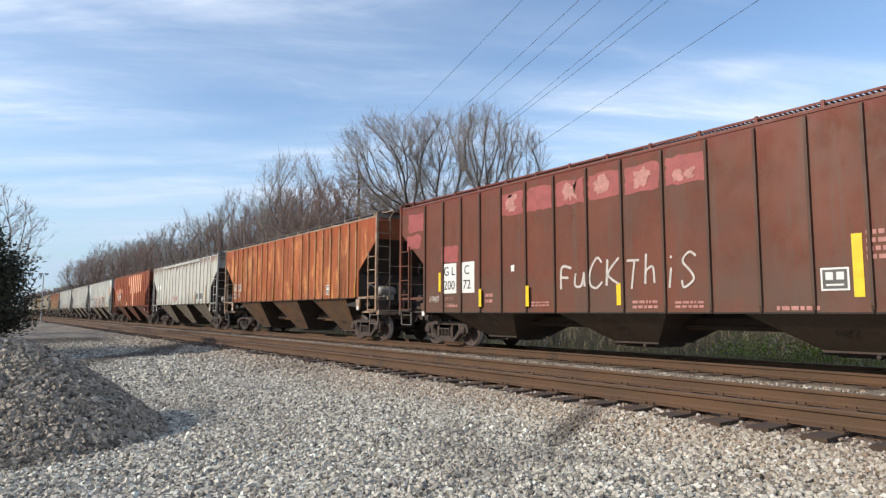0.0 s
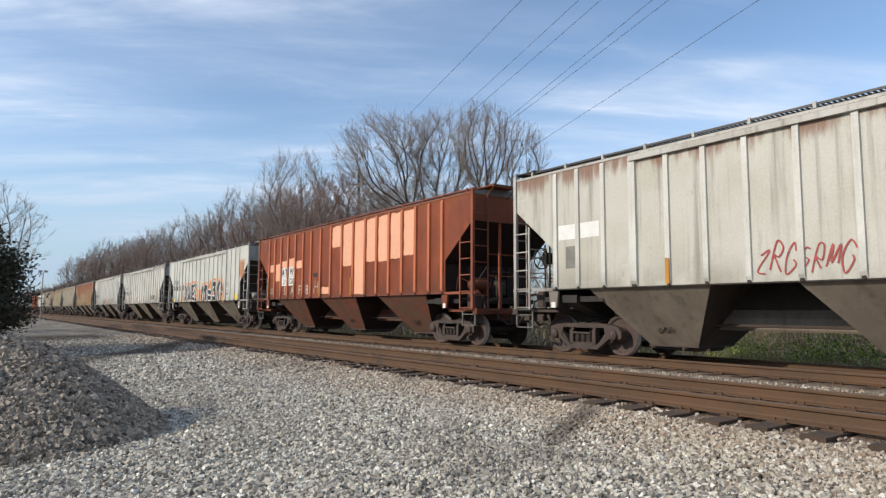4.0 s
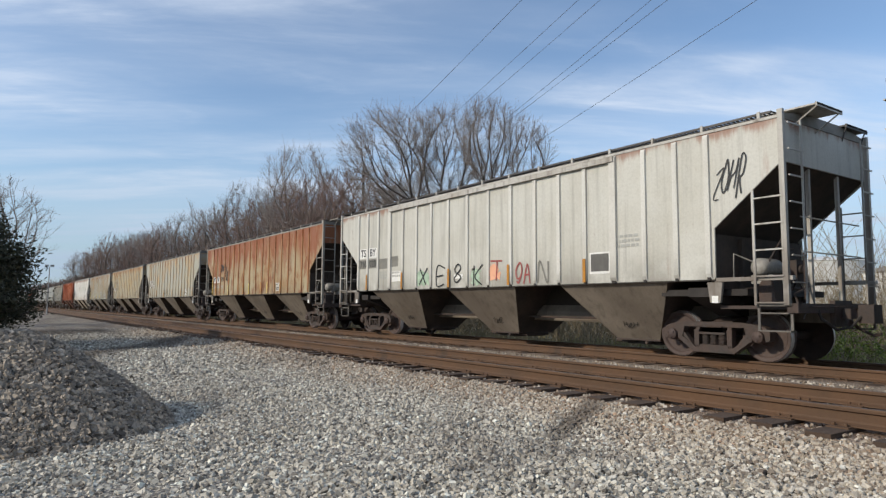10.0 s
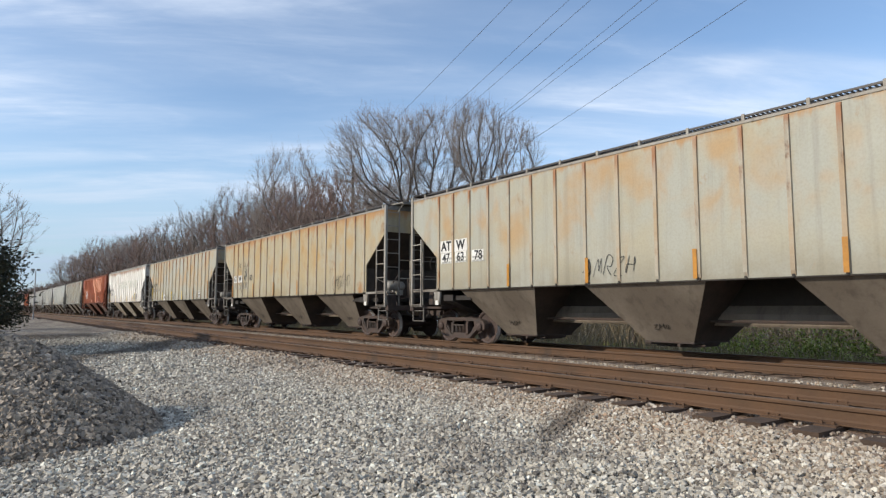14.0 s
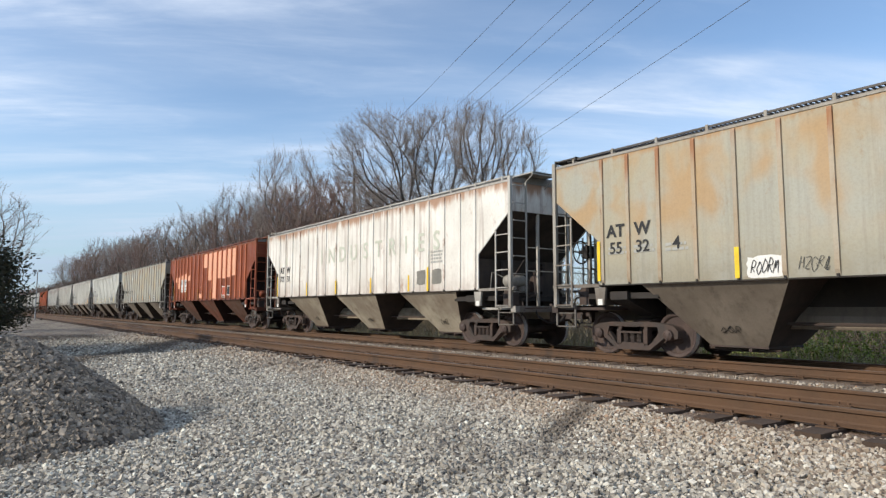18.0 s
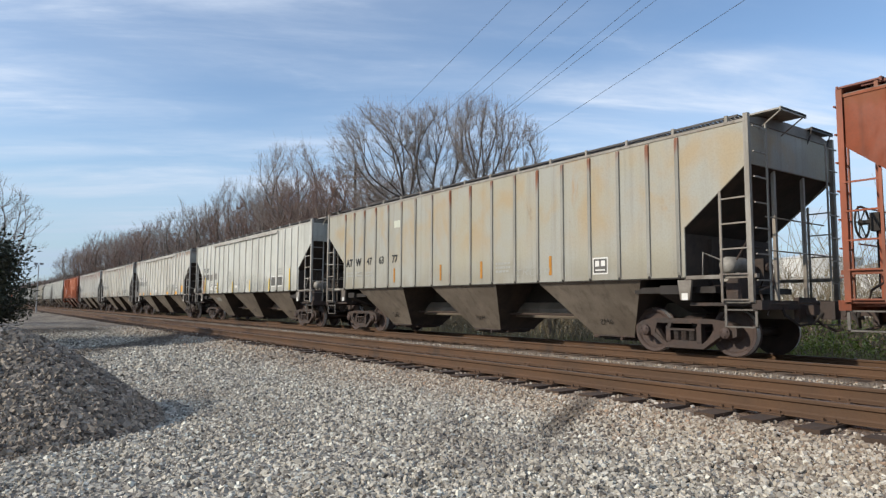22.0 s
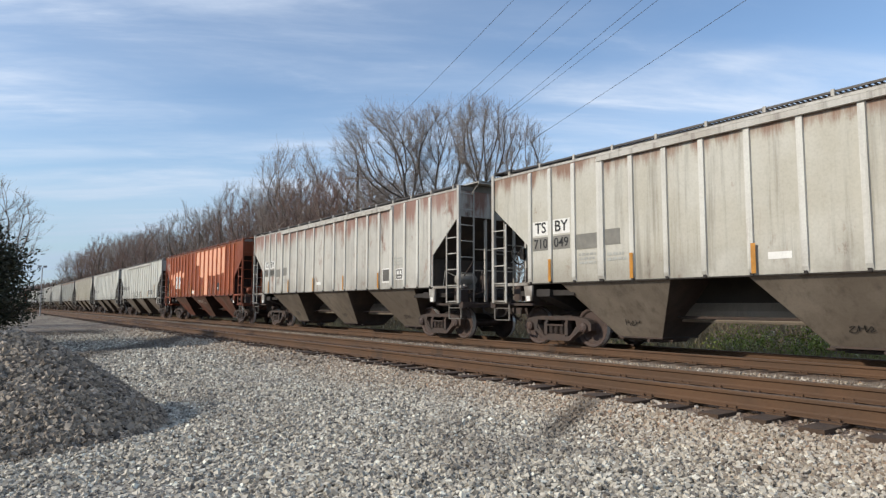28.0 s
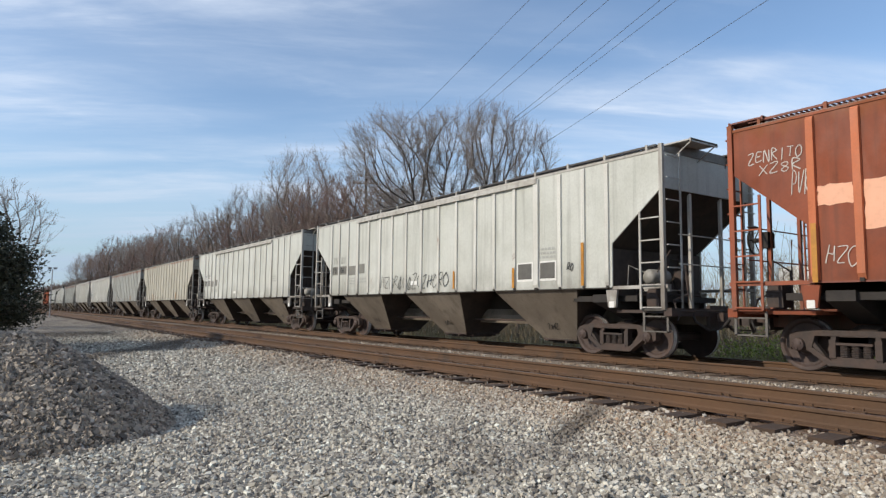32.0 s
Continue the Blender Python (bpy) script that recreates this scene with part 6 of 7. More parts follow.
def scatter_stones(name, mat, xyz, size, rng, label, category):
    """Angular broken stones, each a squashed and skewed block, as one heap of loose stuff."""
    n = len(xyz)
    base = BLOCK[None] * rng.uniform(0.62, 1.12, (n, 8, 3)) + rng.normal(size=(n, 8, 3)) * 0.10
    base *= rng.uniform(0.75, 1.2, (n, 1, 3)) * (size * rng.uniform(0.75, 1.2, n))[:, None, None]
    q = rng.normal(size=(n, 4)) * np.array([[1.0, 0.45, 0.45, 1.0]])
    q /= np.linalg.norm(q, axis=1, keepdims=True)
    w, x, y, z = q.T
    rot = np.stack([1 - 2 * (y * y + z * z), 2 * (x * y - z * w), 2 * (x * z + y * w), 2 * (x * y + z * w), 1 - 2 * (x * x + z * z), 2 * (y * z - x * w),
                    2 * (x * z - y * w), 2 * (y * z + x * w), 1 - 2 * (x * x + y * y)], -1).reshape(n, 3, 3)
    pts = np.einsum("nij,nkj->nki", rot, base) + xyz[:, None, :]
    faces = (BLOCK_F[None] + (np.arange(n) * 8)[:, None]).reshape(-1)
    me = bpy.data.meshes.new(name)
    me.vertices.add(n * 8)
    me.vertices.foreach_set("co", pts.reshape(-1))
    me.loops.add(len(faces))
    me.loops.foreach_set("vertex_index", faces.astype(np.int32))
    me.polygons.add(n * 6)
    me.polygons.foreach_set("loop_start", np.arange(0, n * 24, 4, dtype=np.int32))
    me.polygons.foreach_set("use_smooth", np.zeros(n * 6, dtype=bool))
    me.update(calc_edges=True)
    me.validate()
    return tagged(part(name, me, mat), label, category, kind="stuff")


rng = np.random.default_rng(5)
ground_z = np.vectorize(ground_height)


def yard_height(x, y):
    return ground_z(x) + np.array([0.035 * noise.noise((a * 0.7, b * 0.7, 3)) for a, b in zip(x, y)])


def build_yard_stones():
    parts = []
    for y0, y1, dens in ((2.6, 8.0, 1750), (8.0, 12.5, 1250), (12.5, 20.0, 420), (20.0, 36.0, 100)):
        n = int((y1 - y0) * 7.0 * dens)
        parts.append(np.stack([rng.uniform(-0.8, 6.27, n), rng.uniform(y0, y1, n)], -1))
    n = int(3.5 * 3.1 * 1500)
    parts.append(np.stack([rng.uniform(3.0, 6.2, n), rng.uniform(-0.5, 2.6, n)], -1)[: n])
    p = np.concatenate(parts)
    p = p[(np.hypot(p[:, 0], p[:, 1]) > 4.2) & (p[:, 0] > -0.8)]
    n = 9000
    behind = np.stack([rng.uniform(-6.0, 6.3, n), rng.uniform(-7.0, 8.0, n)], -1)
    p = np.concatenate([p, behind[(np.hypot(behind[:, 0], behind[:, 1]) < 4.2) | (behind[:, 0] < -0.8) | (behind[:, 1] < -0.5)]])
    size = np.where(p[:, 1] < 12.5, 0.0168, 0.025) * rng.choice([0.7, 0.85, 1.0, 1.2, 1.45], len(p))
    z = yard_height(p[:, 0], p[:, 1]) + size * rng.uniform(-0.1, 0.9, len(p))
    scatter_stones("yard_gravel", M["stone"], np.column_stack([p, z]), size, rng, "loose pale grey crushed stone spread over the yard", "gravel")
    n = 15000
    p = np.stack([np.concatenate([rng.uniform(9.0, 10.95, n // 2), rng.uniform(6.3, 8.9, n - n // 2)]), rng.uniform(0.5, 34, n) ** 1.0], -1)
    keep = np.abs(np.abs(p[:, 0] - NEAR_X) - 0.7535) > 0.11
    p = p[keep]
    z = ground_z(p[:, 0]) + 0.012
    scatter_stones("track_ballast", M["ballast"], np.column_stack([p, z]), np.full(len(p), 0.022), rng, "rust-tinted ballast between the ties and tracks", "ballast")


def heap_height(x, y):
    ax = np.clip(x, -3.4, 0.30)
    d = np.hypot(x - ax, np.where(y < 8.7, (y - 8.7) * 0.74, (y - 8.7) * 0.95))
    return np.maximum(0, 1.16 - np.sqrt(0.0256 + (d / 1.44) ** 2)) * 1.10 * (1 - 0.05 * np.sin(x * 2.3 + 1))


def build_heap():
    heap = tagged(new("gravel_heap"), "low heap of dumped grey crushed stone, half in shade", "gravel heap")
    g = Geo()
    nx, ny = 46, 34
    for j in range(ny):
        for i in range(nx):
            x, y = -5.6 + 8.0 * i / (nx - 1), 5.9 + 5.6 * j / (ny - 1)
            h = float(heap_height(np.array(x), np.array(y)))
            g.v.append((x, y, ground_height(x) - 0.06 + h + (0.03 * noise.noise((x * 2, y * 2, 0)) if h > 0 else 0)))
    g.f = [(j * nx + i, j * nx + i + 1, (j + 1) * nx + i + 1, (j + 1) * nx + i) for j in range(ny - 1) for i in range(nx - 1)]
    g.s = [0] * len(g.f)
    part("mound", g.mesh("mound", 60), M["ground"], heap)
    n = 38000
    p = np.stack([rng.uniform(-2.2, 2.3, n), rng.uniform(6.0, 11.2, n)], -1)
    h = heap_height(p[:, 0], p[:, 1])
    p, h = p[h > 0.01], h[h > 0.01]
    z = ground_z(p[:, 0]) - 0.04 + h
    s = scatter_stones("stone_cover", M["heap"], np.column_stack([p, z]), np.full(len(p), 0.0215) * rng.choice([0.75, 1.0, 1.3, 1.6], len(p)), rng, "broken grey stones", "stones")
    s.parent = heap
    del s["category"]


build_yard_stones()
build_heap()

# ---- trees and brush ----
M["bark"] = plain("grey_bark", (0.11, 0.088, 0.074), 0.9, 0.0, 0.4, 3.0, 0.3, (0.13, 0.11, 0.095))
M["twig"] = plain("bare_twigs", (0.235, 0.198, 0.172), 0.9, 0.0, 0.35, 0.6, 0.0, (0.32, 0.28, 0.25))
M["twig_tan"] = plain("dry_stalks", (0.30, 0.235, 0.145), 0.9, 0.0, 0.35, 0.6, 0.0, (0.20, 0.165, 0.10))
M["twig_red"] = plain("reddish_twigs", (0.21, 0.125, 0.105), 0.9, 0.0, 0.35, 0.6, 0.0, (0.22, 0.16, 0.13))


class Sticks:
    """Many thin tapered bars, worked out together."""

    def __init__(self):
        self.a, self.b, self.ra, self.rb = [], [], [], []

    def add(self, p, q, r, s):
        self.a.append(p)
        self.b.append(q)
        self.ra.append(r)
        self.rb.append(s)

    def mesh(self, name, n=3):
        a, b = np.array(self.a), np.array(self.b)
        d = b - a
        d /= np.maximum(np.linalg.norm(d, axis=1, keepdims=True), 1e-6)
        ref = np.where(np.abs(d[:, 2:3]) > 0.9, np.array([[1.0, 0, 0]]), np.array([[0, 0, 1.0]]))
        u = np.cross(d, ref)
        u /= np.linalg.norm(u, axis=1, keepdims=True)
        v = np.cross(d, u)
        k = np.arange(n) * 2 * np.pi / n
        ring = np.cos(k)[None, :, None] * u[:, None] + np.sin(k)[None, :, None] * v[:, None]
        pts = np.concatenate([a[:, None] + ring * np.array(self.ra)[:, None, None], b[:, None] + ring * np.array(self.rb)[:, None, None]], 1)
        i = np.arange(n)
        quad = np.stack([i, (i + 1) % n, (i + 1) % n + n, i + n], -1)
        faces = (quad[None] + (np.arange(len(a)) * 2 * n)[:, None, None]).reshape(-1)
        me = bpy.data.meshes.new(name)
        me.vertices.add(len(a) * 2 * n)
        me.vertices.foreach_set("co", pts.reshape(-1))
        me.loops.add(len(faces))
        me.loops.foreach_set("vertex_index", faces.astype(np.int32))
        me.polygons.add(len(a) * n)
        me.polygons.foreach_set("loop_start", np.arange(0, len(faces), 4, dtype=np.int32))
        me.polygons.foreach_set("use_smooth", [True] * (len(a) * n))
        me.update(calc_edges=True)
        me.validate()
        return me


def grow_tree(seed, height, spread, clear, count, fine, tips=6, drift=0.0):
    """A leafless tree: boughs reach from the trunk for points all through a domed crown, and end in sprays of fine twigs. Trunk and limbs in one mesh, twigs in another."""
    pick = np.random.default_rng(seed)
    low = height * clear
    way = pick.normal(size=(count, 3))
    way /= np.linalg.norm(way, axis=1, keepdims=True)
    reach = pick.uniform(0.25, 1.0, count) ** 0.45 * (1 + 0.07 * np.sin(way[:, 0] * 5 + seed) + 0.06 * np.sin(way[:, 1] * 7 + way[:, 2] * 4))
    mid, half = (height + low) / 2, (height - low) / 2
    goal = way * reach[:, None] * np.array([[spread, spread, half]]) + np.array([[0, 0, mid]])
    goal[:, :2] *= np.clip(0.6 + 0.8 * (goal[:, 2:3] - low) / (height - low), 0.6, 1.0)
    goal[:, 0] += drift
    steps = max(3, int(low / 0.8))
    spots = np.zeros((count * 12 + 50, 3))
    up, far = np.full(len(spots), -1), np.zeros(len(spots))
    for i in range(steps + 1):
        spots[i] = (pick.normal() * 0.05, pick.normal() * 0.05, -0.3 + (low + 0.3) * i / steps)
        up[i], far[i] = i - 1, 0.24 * i
    used, hub, ends = steps + 1, spots[steps].copy(), []
    for p in goal[np.argsort(np.linalg.norm(goal - hub, axis=1))]:
        gap = np.linalg.norm(spots[:used] - p, axis=1)
        cost = gap + 0.46 * far[:used] + np.where(spots[:used, 2] > p[2] + 0.3, 0.9, 0.0)
        at = int(np.argmin(cost))
        a, n = spots[at].copy(), min(10, max(1, int(gap[at] / 0.7)))
        sag = pick.normal(size=3) * 0.018 * gap[at] + np.array([0, 0, -0.06 * gap[at]])
        for i in range(1, n + 1):
            k = i / n
            spots[used] = a + (p - a) * k + sag * 4 * k * (1 - k) + (pick.normal(size=3) * 0.015 if i < n else 0)
            up[used] = at if i == 1 else used - 1
            far[used] = far[up[used]] + gap[at] / n
            used += 1
            if used == len(spots) - 12:
                break
        ends.append(used - 1)
        if used >= len(spots) - 24:
            break
    spots = spots[:used]
    load = np.zeros(len(spots))
    load[ends] = 1
    for i in range(len(spots) - 1, 0, -1):
        load[up[i]] += load[i]
    heir = np.full(len(spots), -1)
    for i in range(1, len(spots)):
        if heir[up[i]] < 0 or load[i] > load[heir[up[i]]]:
            heir[up[i]] = i
    loose = np.array([i for i in range(steps + 1, len(spots)) if heir[i] >= 0])
    for _ in range(7):
        spots[loose] = 0.5 * spots[loose] + 0.25 * spots[up[loose]] + 0.25 * spots[heir[loose]]
    thick = fine * 0.85 * np.maximum(load, 1) ** 0.44
    limbs, twigs = Sticks(), Sticks()
    for i in range(1, len(spots)):
        (limbs if thick[i] > fine * 2.4 else twigs).add(tuple(spots[up[i]]), tuple(spots[i]), min(thick[up[i]], thick[i] * 1.25), thick[i])
    for i in ends:
        d = spots[i] - hub
        d /= max(np.linalg.norm(d), 1e-3)
        for _ in range(tips):
            q = spots[i] + (spots[up[i]] - spots[i]) * pick.uniform(0, 0.8)
            e = d * 0.7 + pick.normal(size=3) * 0.45 + np.array([0, 0, 0.12])
            twigs.add(tuple(q), tuple(q + e * pick.uniform(0.3, 0.75)), fine * 0.7, fine * 0.4)
    return limbs.mesh("trunk", 5), twigs.mesh("crown", 3)


def plant(meshes, x, y, turn, k, twig, label, lean=0.0, group="bare trees beyond the track"):
    tree = tagged(new("bare_tree"), label, "tree", group)
    tree.matrix_basis = pose(x, y, ground_height(x), lean, 0, turn) @ Matrix.Diagonal((k, k, k, 1))
    part("trunk", meshes[0], M["bark"], tree)
    part("crown", meshes[1], M[twig], tree)
    return tree


def build_trees():
    tall = [grow_tree(11, 16.0, 3.8, 0.47, 1150, 0.0095, 6, 2.1), grow_tree(23, 16.0, 2.7, 0.44, 820, 0.0095), grow_tree(37, 16.0, 3.9, 0.30, 1000, 0.0095),
            grow_tree(41, 16.0, 2.25, 0.57, 720, 0.0095), grow_tree(53, 16.0, 1.9, 0.47, 420, 0.0095, 6, 1.1)]
    lesser = [grow_tree(sd, 14.0, sp, 0.28, 480, 0.017, 5) for sd, sp in ((5, 4.2), (6, 5.0), (8, 3.6))]
    big = "tall leafless tree with a broad crown of fine grey twigs"
    for x, y, h, i, turn in ((25.6, 39.6, 17.2, 0, 147), (26.9, 38.3, 17.5, 1, 130), (25.75, 32.05, 15.9, 3, 200), (26.6, 30.35, 14.4, 4, 317), (26.0, 63.0, 19.5, 2, 75), (27.0, 70.0, 16.5, 1, 10),
                             (26.0, 81.0, 18.0, 2, 250), (30.0, 50.0, 13.5, 1, 95), (27.5, 56.0, 12.0, 2, 160)):
        plant(tall[i], x, y, turn, h * 0.95 / 16.0, "twig_red" if i == 1 and y > 60 else "twig", big)
    rnd = random.Random(3)
    for i in range(84):
        y = 52 + 340 * (i / 84) ** 1.25 + rnd.uniform(-3, 3)
        x = rnd.uniform(22, 27) + (i % 3) * 4.0
        h = rnd.uniform(12.5, 15.5) if y < 100 else rnd.uniform(14.0, 17.5) if y < 150 else rnd.uniform(15.5, 19.0) if y < 225 else rnd.uniform(8.5, 11.0)
        plant(lesser[i % 3], x, y, rnd.uniform(0, 360), h / 14.0, rnd.choice(["twig", "twig", "twig_red"]), "leafless grey-brown tree in the row along the line")
    for x, y, h in ((22.5, 17.5, 5.2), (23.5, 13.0, 4.0), (21.5, 21.5, 5.0), (24.0, 8.5, 3.4), (22.0, 25.0, 6.0)):
        plant(lesser[int(h * 10) % 3], x, y, rnd.uniform(0, 360), h / 14.0, "twig", "thin leafless sapling in the scrub")
    plant(grow_tree(61, 16.0, 6.2, 0.16, 800, 0.015), -0.4, 37.0, 40, 7.7 / 16.0, "twig", "leafless tree standing at the edge of the yard", group="trees at the yard's edge")
    plant(tall[2], -9.5, 48.0, 140, 13 / 16.0, "twig", "leafless tree standing at the edge of the yard", group="trees at the yard's edge")
    return tall, lesser


build_trees()


def leaf_material(name, stops):
    m, nt, bsdf = start(name)
    geo = nt.nodes.new("ShaderNodeNewGeometry")
    nt.links.new(ramp(nt, geo.outputs["Random Per Island"], stops), bsdf.inputs["Base Color"])
    bsdf.inputs["Roughness"].default_value = 0.7
    return m


M["cedar"] = leaf_material("cedar_green", [(0.0, (0.02, 0.024, 0.012)), (0.6, (0.04, 0.044, 0.022)), (1.0, (0.075, 0.064, 0.032))])
M["vine"] = leaf_material("vine_green", [(0.0, (0.13, 0.18, 0.03)), (0.6, (0.30, 0.37, 0.065)), (1.0, (0.50, 0.50, 0.16))])
M["drygrass"] = leaf_material("dry_grass", [(0.0, (0.20, 0.145, 0.08)), (0.5, (0.42, 0.33, 0.19)), (0.8, (0.28, 0.28, 0.11)), (1.0, (0.56, 0.47, 0.31))])


def blades_mesh(name, centre, way, length, width, rng):
    """Small pointed leaves: one bent blade of two faces at each place."""
    n = len(centre)
    way = way / np.linalg.norm(way, axis=1, keepdims=True)
    side = np.cross(way, rng.normal(size=(n, 3)))
    side /= np.linalg.norm(side, axis=1, keepdims=True)
    nrm = np.cross(way, side)
    l, w = length[:, None], width[:, None]
    pts = np.stack([centre - side * w * 0.5, centre + side * w * 0.5, centre + way * l * 0.55 + side * w * 0.42 + nrm * l * 0.08, centre + way * l * 0.55 - side * w * 0.42 + nrm * l * 0.08,
                    centre + way * l], 1)
    me = bpy.data.meshes.new(name)
    me.vertices.add(n * 5)
    me.vertices.foreach_set("co", pts.reshape(-1))
    idx = np.concatenate([np.array([[0, 1, 2, 3]]) + (np.arange(n) * 5)[:, None], ], 1)
    tri = np.array([[3, 2, 4]]) + (np.arange(n) * 5)[:, None]
    loops = np.concatenate([idx, tri], 1).reshape(-1)
    me.loops.add(len(loops))
    me.loops.foreach_set("vertex_index", loops.astype(np.int32))
    me.polygons.add(n * 2)
    st = np.stack([np.arange(n) * 7, np.arange(n) * 7 + 4], -1).reshape(-1)
    me.polygons.foreach_set("loop_start", st.astype(np.int32))
    me.polygons.foreach_set("use_smooth", np.zeros(n * 2, dtype=bool))
    me.update(calc_edges=True)
    me.validate()
    return me


def build_cedar(x, y, h, r, n, label):
    tree = tagged(new("cedar_tree"), label, "tree", "trees at the yard's edge")
    tree.location = (x, y, ground_height(x))
    st = Sticks()
    st.add((0, 0, -0.3), (0.05, 0, h * 0.9), 0.14, 0.02)
    rnd = np.random.default_rng(int(h * 100))
    boughs = 320
    cs, ws = [], []
    for i in range(boughs):
        z = h * (0.06 + 0.92 * (i / boughs) ** 1.1)
        reach = r * (1 - (z / h) ** 2.4) * rnd.uniform(0.74, 1.02) + 0.15
        a = rnd.uniform(0, 6.283)
        tip = np.array([math.cos(a) * reach, math.sin(a) * reach, z + reach * 0.30])
        root = np.array([0, 0, z])
        st.add(tuple(root), tuple(tip), 0.03, 0.008)
        m = int(n / boughs)
        k = rnd.uniform(0.35, 1.05, m)
        c = root + (tip - root) * k[:, None] + rnd.normal(size=(m, 3)) * 0.13 * (0.4 + k[:, None])
        cs.append(c)
        ws.append((tip - root) * 0.6 / max(reach, 0.2) + rnd.normal(size=(m, 3)) * 0.7)
    c, w = np.concatenate(cs), np.concatenate(ws)
    part("trunk", st.mesh("trunk", 5), M["bark"], tree)
    part("crown", blades_mesh("crown", c, w, rnd.uniform(0.07, 0.16, len(c)), rnd.uniform(0.03, 0.055, len(c)), rnd), M["cedar"], tree, None, "dense dark evergreen foliage")


build_cedar(-1.22, 23.5, 4.3, 2.6, 70000, "dense dark evergreen with drooping ragged boughs at the yard's edge")
build_cedar(-6.4, 27.0, 8.5, 3.4, 12000, "dark evergreen behind the heap of stone")
# Stands out of view, added only for the shade it throws on the heap.
build_cedar(-9.0, 11.3, 6.5, 2.3, 16000, "unseen dark evergreen added to shade the heap of stone")


def build_scrub():
    rnd = np.random.default_rng(8)
    st = Sticks()
    n = 13000
    y = 4 + 300 * rnd.uniform(0, 1, n) ** 1.9
    x = 18.5 + rnd.gamma(2.0, 3.2, n)
    hgt = rnd.uniform(0.8, 3.4, n) * np.where(y > 60, 1.5, 1.0) * np.where(rnd.uniform(0, 1, n) < 0.2, 1.6, 1.0)
    for xi, yi, hi in zip(x, y, hgt):
        p = Vector((xi, yi, ground_height(xi) - 0.05))
        d = Vector((rnd.normal() * 0.35, rnd.normal() * 0.35, 1)).normalized()
        q = p + d * hi * 0.55
        e = q + (d + Vector((rnd.normal() * 0.35, rnd.normal() * 0.35, 0))).normalized() * hi * 0.5
        k = 0.010 + 0.00020 * yi
        st.add(tuple(p), tuple(q), k, k * 0.8)
        st.add(tuple(q), tuple(e), k * 0.8, k * 0.4)
        e2 = q + (d + Vector((rnd.normal() * 0.7, rnd.normal() * 0.7, 0))).normalized() * hi * 0.4
        st.add(tuple(q), tuple(e2), k * 0.7, k * 0.4)
    tagged(part("scrub", st.mesh("scrub", 3), M["twig_tan"]), "tangle of leafless brown scrub under the trees", "brush", kind="stuff")
    n = 34000
    y = -6 + 90 * rnd.uniform(0, 1, n) ** 1.6
    x = 14.9 + rnd.gamma(1.6, 1.3, n)
    c = np.column_stack([x, y, ground_z(x) - 0.02])
    w = np.column_stack([rnd.normal(size=n) * 0.35, rnd.normal(size=n) * 0.35, np.ones(n)])
    tagged(part("grass", blades_mesh("grass", c, w, rnd.uniform(0.2, 0.85, n), rnd.uniform(0.012, 0.03, n), rnd), M["drygrass"]), "dry winter grass beside the far track", "grass", kind="stuff")
    for x, y, rx, ry, h, m in ((17.2, 7.6, 1.3, 1.6, 1.5, 3600), (17.6, 5.0, 1.2, 1.3, 1.1, 2600), (18.4, 10.6, 1.1, 1.4, 1.2, 2200), (18.0, 14.5, 1.3, 2.2, 0.5, 900), (19.0, 2.4, 1.6, 1.6, 1.3, 2200)):
        bush = tagged(new("vine_bush"), "bright green bramble among dry grass beside the track", "bush", "green brambles")
        bush.location = (x, y, ground_height(x) - 0.02)
        d = rnd.normal(size=(m, 3))
        d /= np.linalg.norm(d, axis=1, keepdims=True)
        k = rnd.uniform(0.55, 1.0, m)[:, None] * (1 + 0.25 * np.sin(d[:, :1] * 7 + d[:, 1:2] * 5))
        c = d * k * np.array([[rx, ry, h]])
        c[:, 2] = np.abs(c[:, 2])
        s = Sticks()
        for i in range(14):
            s.add((0, 0, 0), (rnd.normal() * rx * 0.5, rnd.normal() * ry * 0.5, h * rnd.uniform(0.5, 0.95)), 0.012, 0.006)
        part("stems", s.mesh("stems", 3), M["twig"], bush)
        part("leaves", blades_mesh("leaves", c, d + rnd.normal(size=(m, 3)) * 0.6, rnd.uniform(0.05, 0.10, m), rnd.uniform(0.025, 0.05, m), rnd), M["vine"], bush)


build_scrub()


def build_far_wood():
    rnd = np.random.default_rng(12)
    st = Sticks()
    for i in range(2600):
        y = rnd.uniform(330, 900)
        x = rnd.uniform(-90, 75) if y > 620 else rnd.uniform(20, 75)
        h = rnd.uniform(5, 13)
        d = Vector((rnd.normal() * 0.25, rnd.normal() * 0.25, 1)).normalized()
        p = Vector((x, y, ground_height(x)))
        q = p + d * h
        st.add(tuple(p), tuple(q), 0.22, 0.10)
        for k in range(3):
            e = p + d * h * rnd.uniform(0.4, 0.9)
            f = e + Vector((rnd.normal(), rnd.normal(), 1.2)).normalized() * h * 0.35
            st.add(tuple(e), tuple(f), 0.12, 0.06)
    tagged(part("far_wood", st.mesh("far_wood", 3), M["twig_red"]), "distant leafless brown wood along the horizon", "wood", kind="stuff")


build_far_wood()


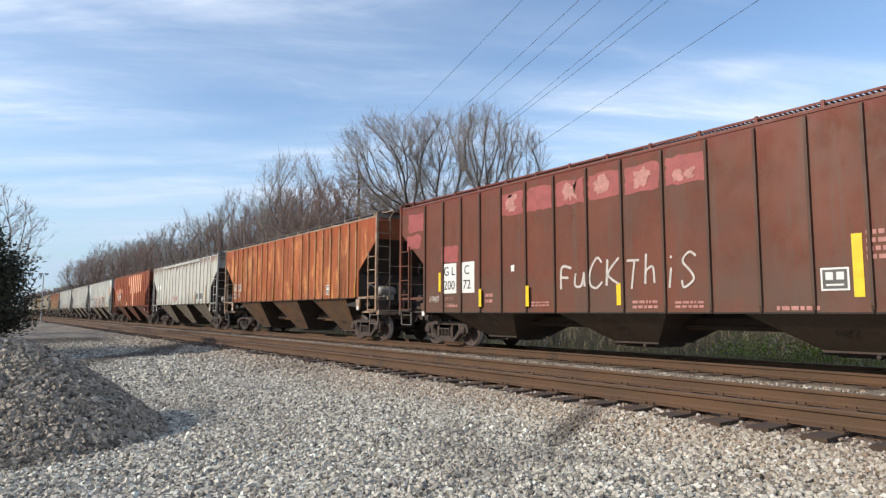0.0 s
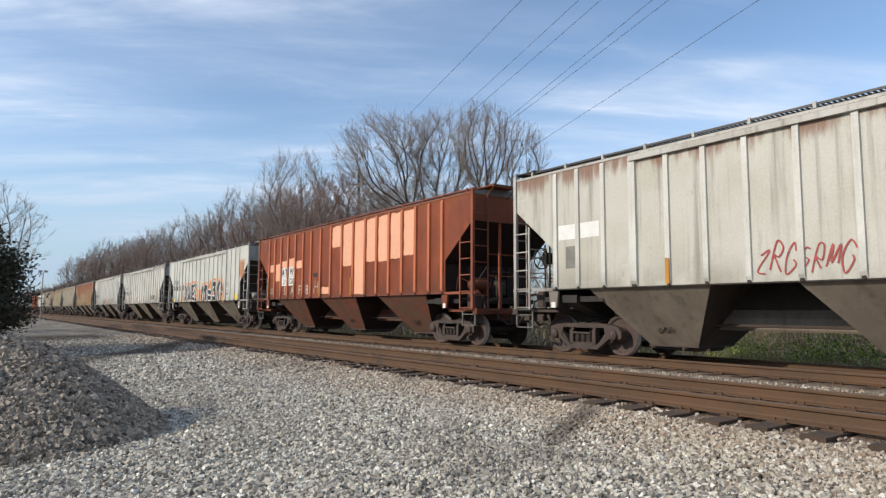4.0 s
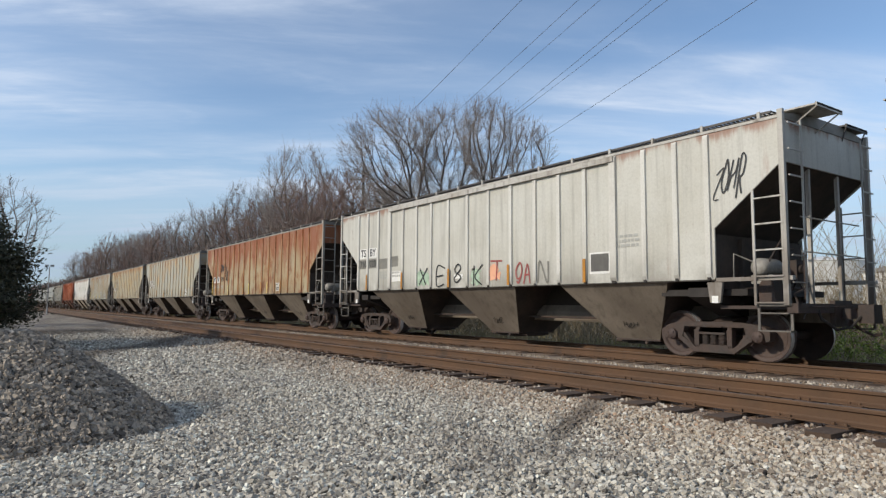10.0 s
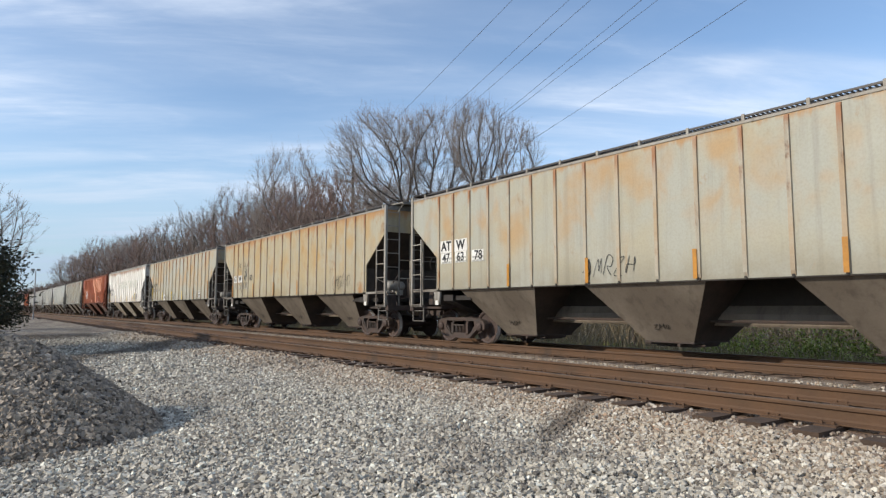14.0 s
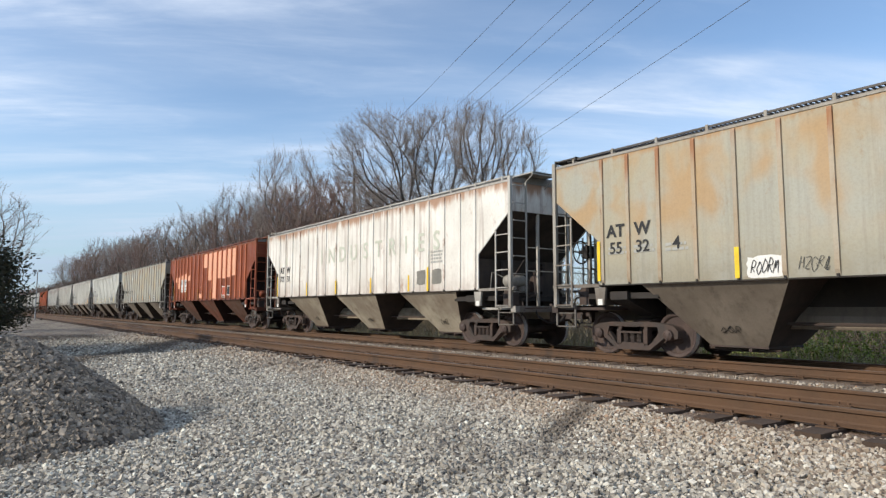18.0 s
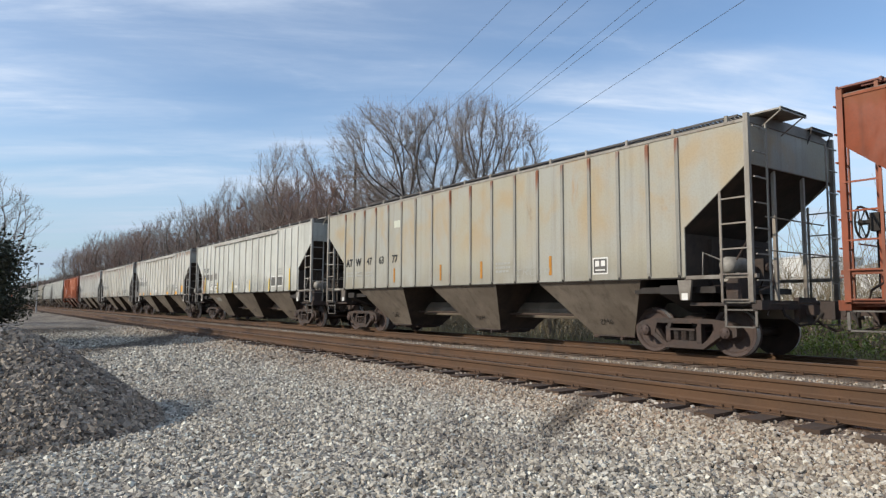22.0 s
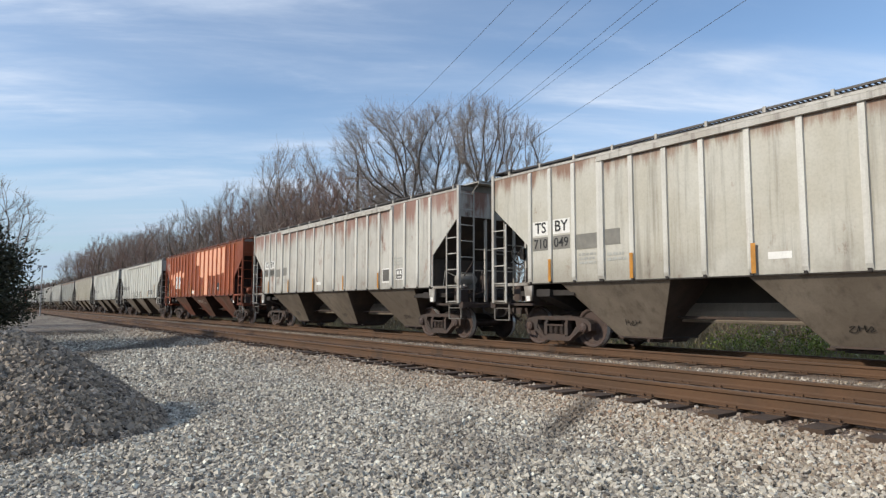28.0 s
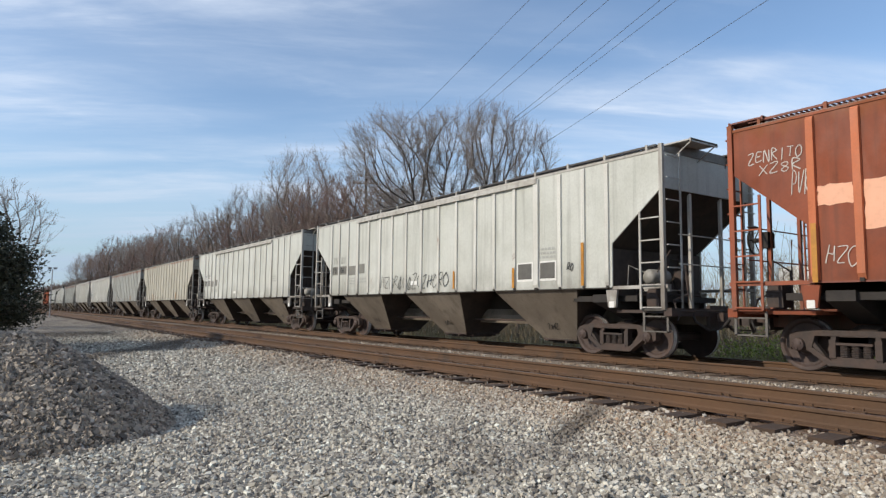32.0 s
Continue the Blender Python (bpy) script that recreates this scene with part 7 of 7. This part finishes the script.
def build_thicket():
    """Brown understorey that fills the wood along the line, as short crossing twigs."""
    rnd = np.random.default_rng(21)
    n = 90000
    y = 50 + 420 * rnd.uniform(0, 1, n) ** 1.6
    x = 21.5 + rnd.uniform(0, 9, n)
    top = np.array([8.2 + 3.2 * noise.noise((a * 0.09, b * 0.05, 7)) + 1.8 * noise.noise((a * 0.4, b * 0.25, 2)) for a, b in zip(x, y)])
    z = ground_z(x) + top * rnd.uniform(0, 1, n) ** 0.6
    way = np.column_stack([rnd.normal(size=n) * 0.6, rnd.normal(size=n) * 0.6, rnd.uniform(0.2, 1.4, n)])
    k = 1 + y / 90
    me = blades_mesh("thicket", np.column_stack([x, y, z]), way, rnd.uniform(0.7, 1.6, n) * np.sqrt(k), rnd.uniform(0.012, 0.026, n) * k, rnd)
    tagged(part("thicket", me, M["thicket"]), "dense brown leafless thicket under the tree row", "brush", kind="stuff")


M["thicket"] = leaf_material("thicket_twigs", [(0.0, (0.10, 0.07, 0.055)), (0.5, (0.19, 0.14, 0.108)), (0.8, (0.25, 0.20, 0.16)), (1.0, (0.20, 0.11, 0.085))])
build_thicket()

# ---- overhead line, lamp, tank ----
M["wood_pole"] = plain("weathered_pole", (0.075, 0.06, 0.05), 0.9, 0.0, 0.4, 3.0, 0.2)
M["wire"] = plain("dull_wire", (0.10, 0.10, 0.105), 0.6, 0.3, 0.1, 1.0, 0.0)
M["galv"] = plain("galvanised_steel", (0.33, 0.33, 0.33), 0.5, 0.4, 0.2, 3.0, 0.0)
M["tank_wall"] = plain("white_tank_paint", (0.66, 0.65, 0.61), 0.6, 0.0, 0.12, 0.4, 0.0)


def build_line():
    pole = tagged(new("utility_pole"), "weathered wooden utility pole with a crossarm among the trees", "utility pole")
    pole.location = (28.0, 53.0, ground_height(28))
    part("mast", shared("mast", lambda g: g.tube([(0, 0, -0.5), (0, 0, 14.6)], [0.17, 0.11], 8)), M["wood_pole"], pole)
    part("crossarm", shared("crossarm", lambda g: g.tube([(-1.0, 0.63, 13.15), (1.0, -0.63, 13.15)], 0.05, 6)), M["wood_pole"], pole)
    for x in (-0.9, -0.4, 0.4, 0.9):
        part("insulator", shared("insulator", lambda g: g.lathe([(0, 0.05), (0.06, 0.09), (0.1, 0.05), (0.16, 0.08), (0.22, 0.03)], 2, 8)), M["galv"], pole, pose(x, -x * 0.63, 13.2))
    # each wire: height, two points of its line
    for z, xa, ya, xb, yb in ((14.0, 17.77, 19.3, 22.9, 36.9), (14.0, 19.7, 17.9, 24.6, 32.8), (14.0, 20.46, 17.4, 24.6, 29.9), (12.9, 20.33, 14.8, 26.2, 30.2), (12.9, 20.85, 14.45, 25.44, 27.1),
                              (11.6, 21.06, 11.06, 28.0, 28.8)):
        dx, dy = (xb - xa), (yb - ya)
        n = math.hypot(dx, dy)
        dx, dy = dx / n, dy / n
        pts = []
        for i in range(25):
            s = -70 + 105 * i / 24
            pts.append((xa + dx * s, ya + dy * s, z + 0.00016 * (s - 8) ** 2))
        ob = part("power_line", shared(("power_line", xa), lambda g: g.tube(pts, 0.0105, 5)), M["wire"])
        tagged(ob, "thin dark overhead wire sagging between poles", "overhead wire", "overhead wires")


def build_lamp():
    mast = tagged(new("lamp_mast"), "tall steel floodlight mast far down the line", "lamp post")
    mast.location = (5.57, 85.0, ground_height(5.6))
    part("pole", shared("pole", lambda g: g.tube([(0, 0, -0.3), (0, 0, 5.35)], [0.08, 0.05], 8)), M["galv"], mast)
    for x in (-0.35, 0.35):
        part("floodlight", shared("floodlight", lambda g: g.prism([(-0.15, 0.0), (0.15, 0.0), (0.2, 0.22), (-0.2, 0.22)], 1, -0.1, 0.14)), M["galv"], mast, pose(x * 0.75, 0, 5.35))


def build_yonder():
    tank = tagged(new("storage_tank"), "round white steel storage tank beyond the scrub", "storage tank")
    tank.location = (96, 44, ground_height(90))
    part("shell", shared("shell", lambda g: g.lathe([(0, 6.0), (7.6, 6.0), (7.7, 6.1), (7.8, 6.0), (8.6, 0.3)], 2, 40), 30), M["tank_wall"], tank)
    for z in (2.5, 5.0):
        part("weld_band", shared(("weld_band", z), lambda g: g.lathe([(z, 5.99), (z, 6.03), (z + 0.1, 6.03), (z + 0.1, 5.99)], 2, 40)), M["galv"], tank)
    for x, y, w, d, h in ((84, 26, 16, 10, 5.2), (92, 8, 14, 14, 6.0)):
        shed = tagged(new("metal_shed"), "low white metal shed beyond the scrub", "shed", "white sheds")
        shed.location = (x, y, ground_height(x))
        part("wall", shared(("wall", w, d, h), lambda g: g.box(-w / 2, w / 2, -d / 2, d / 2, -0.3, h)), M["tank_wall"], shed)
        part("roof", shared(("shed_roof", w, d, h), lambda g: g.prism([(-d / 2 - 0.3, h), (0, h + 1.0), (d / 2 + 0.3, h)], 0, -w / 2 - 0.3, w / 2 + 0.3)), M["galv"], shed)


build_line()
build_lamp()
build_yonder()


def motions():
    """The train rolls by, its wheels turning."""
    stops = [i * 2.0 for i in range(17)]
    for car, k in CARS:
        y = FIRST + PITCH * (k - 0.5) + SHIFTS.get(k, SHIFTS[19])
        walk(car, [(t, pose(TRACK_X, y - run(t), 0)) for t in stops])
    for s in (1, -1):
        first = WHEELS[s][0]
        spin = [(i / FPS, Matrix.Translation((0, s * AXLE, WHEEL_R)) @ Matrix.Rotation((run(i / FPS) - run(0)) / WHEEL_R, 4, "X")) for i in range(32 * FPS + 1)]
        walk(first, spin)
        keys = first.animation_data
        for w in WHEELS[s][1:]:
            w.rotation_mode = "QUATERNION"
            own = w.animation_data_create()
            own.action = keys.action
            own.action_slot = keys.action_slot


motions()
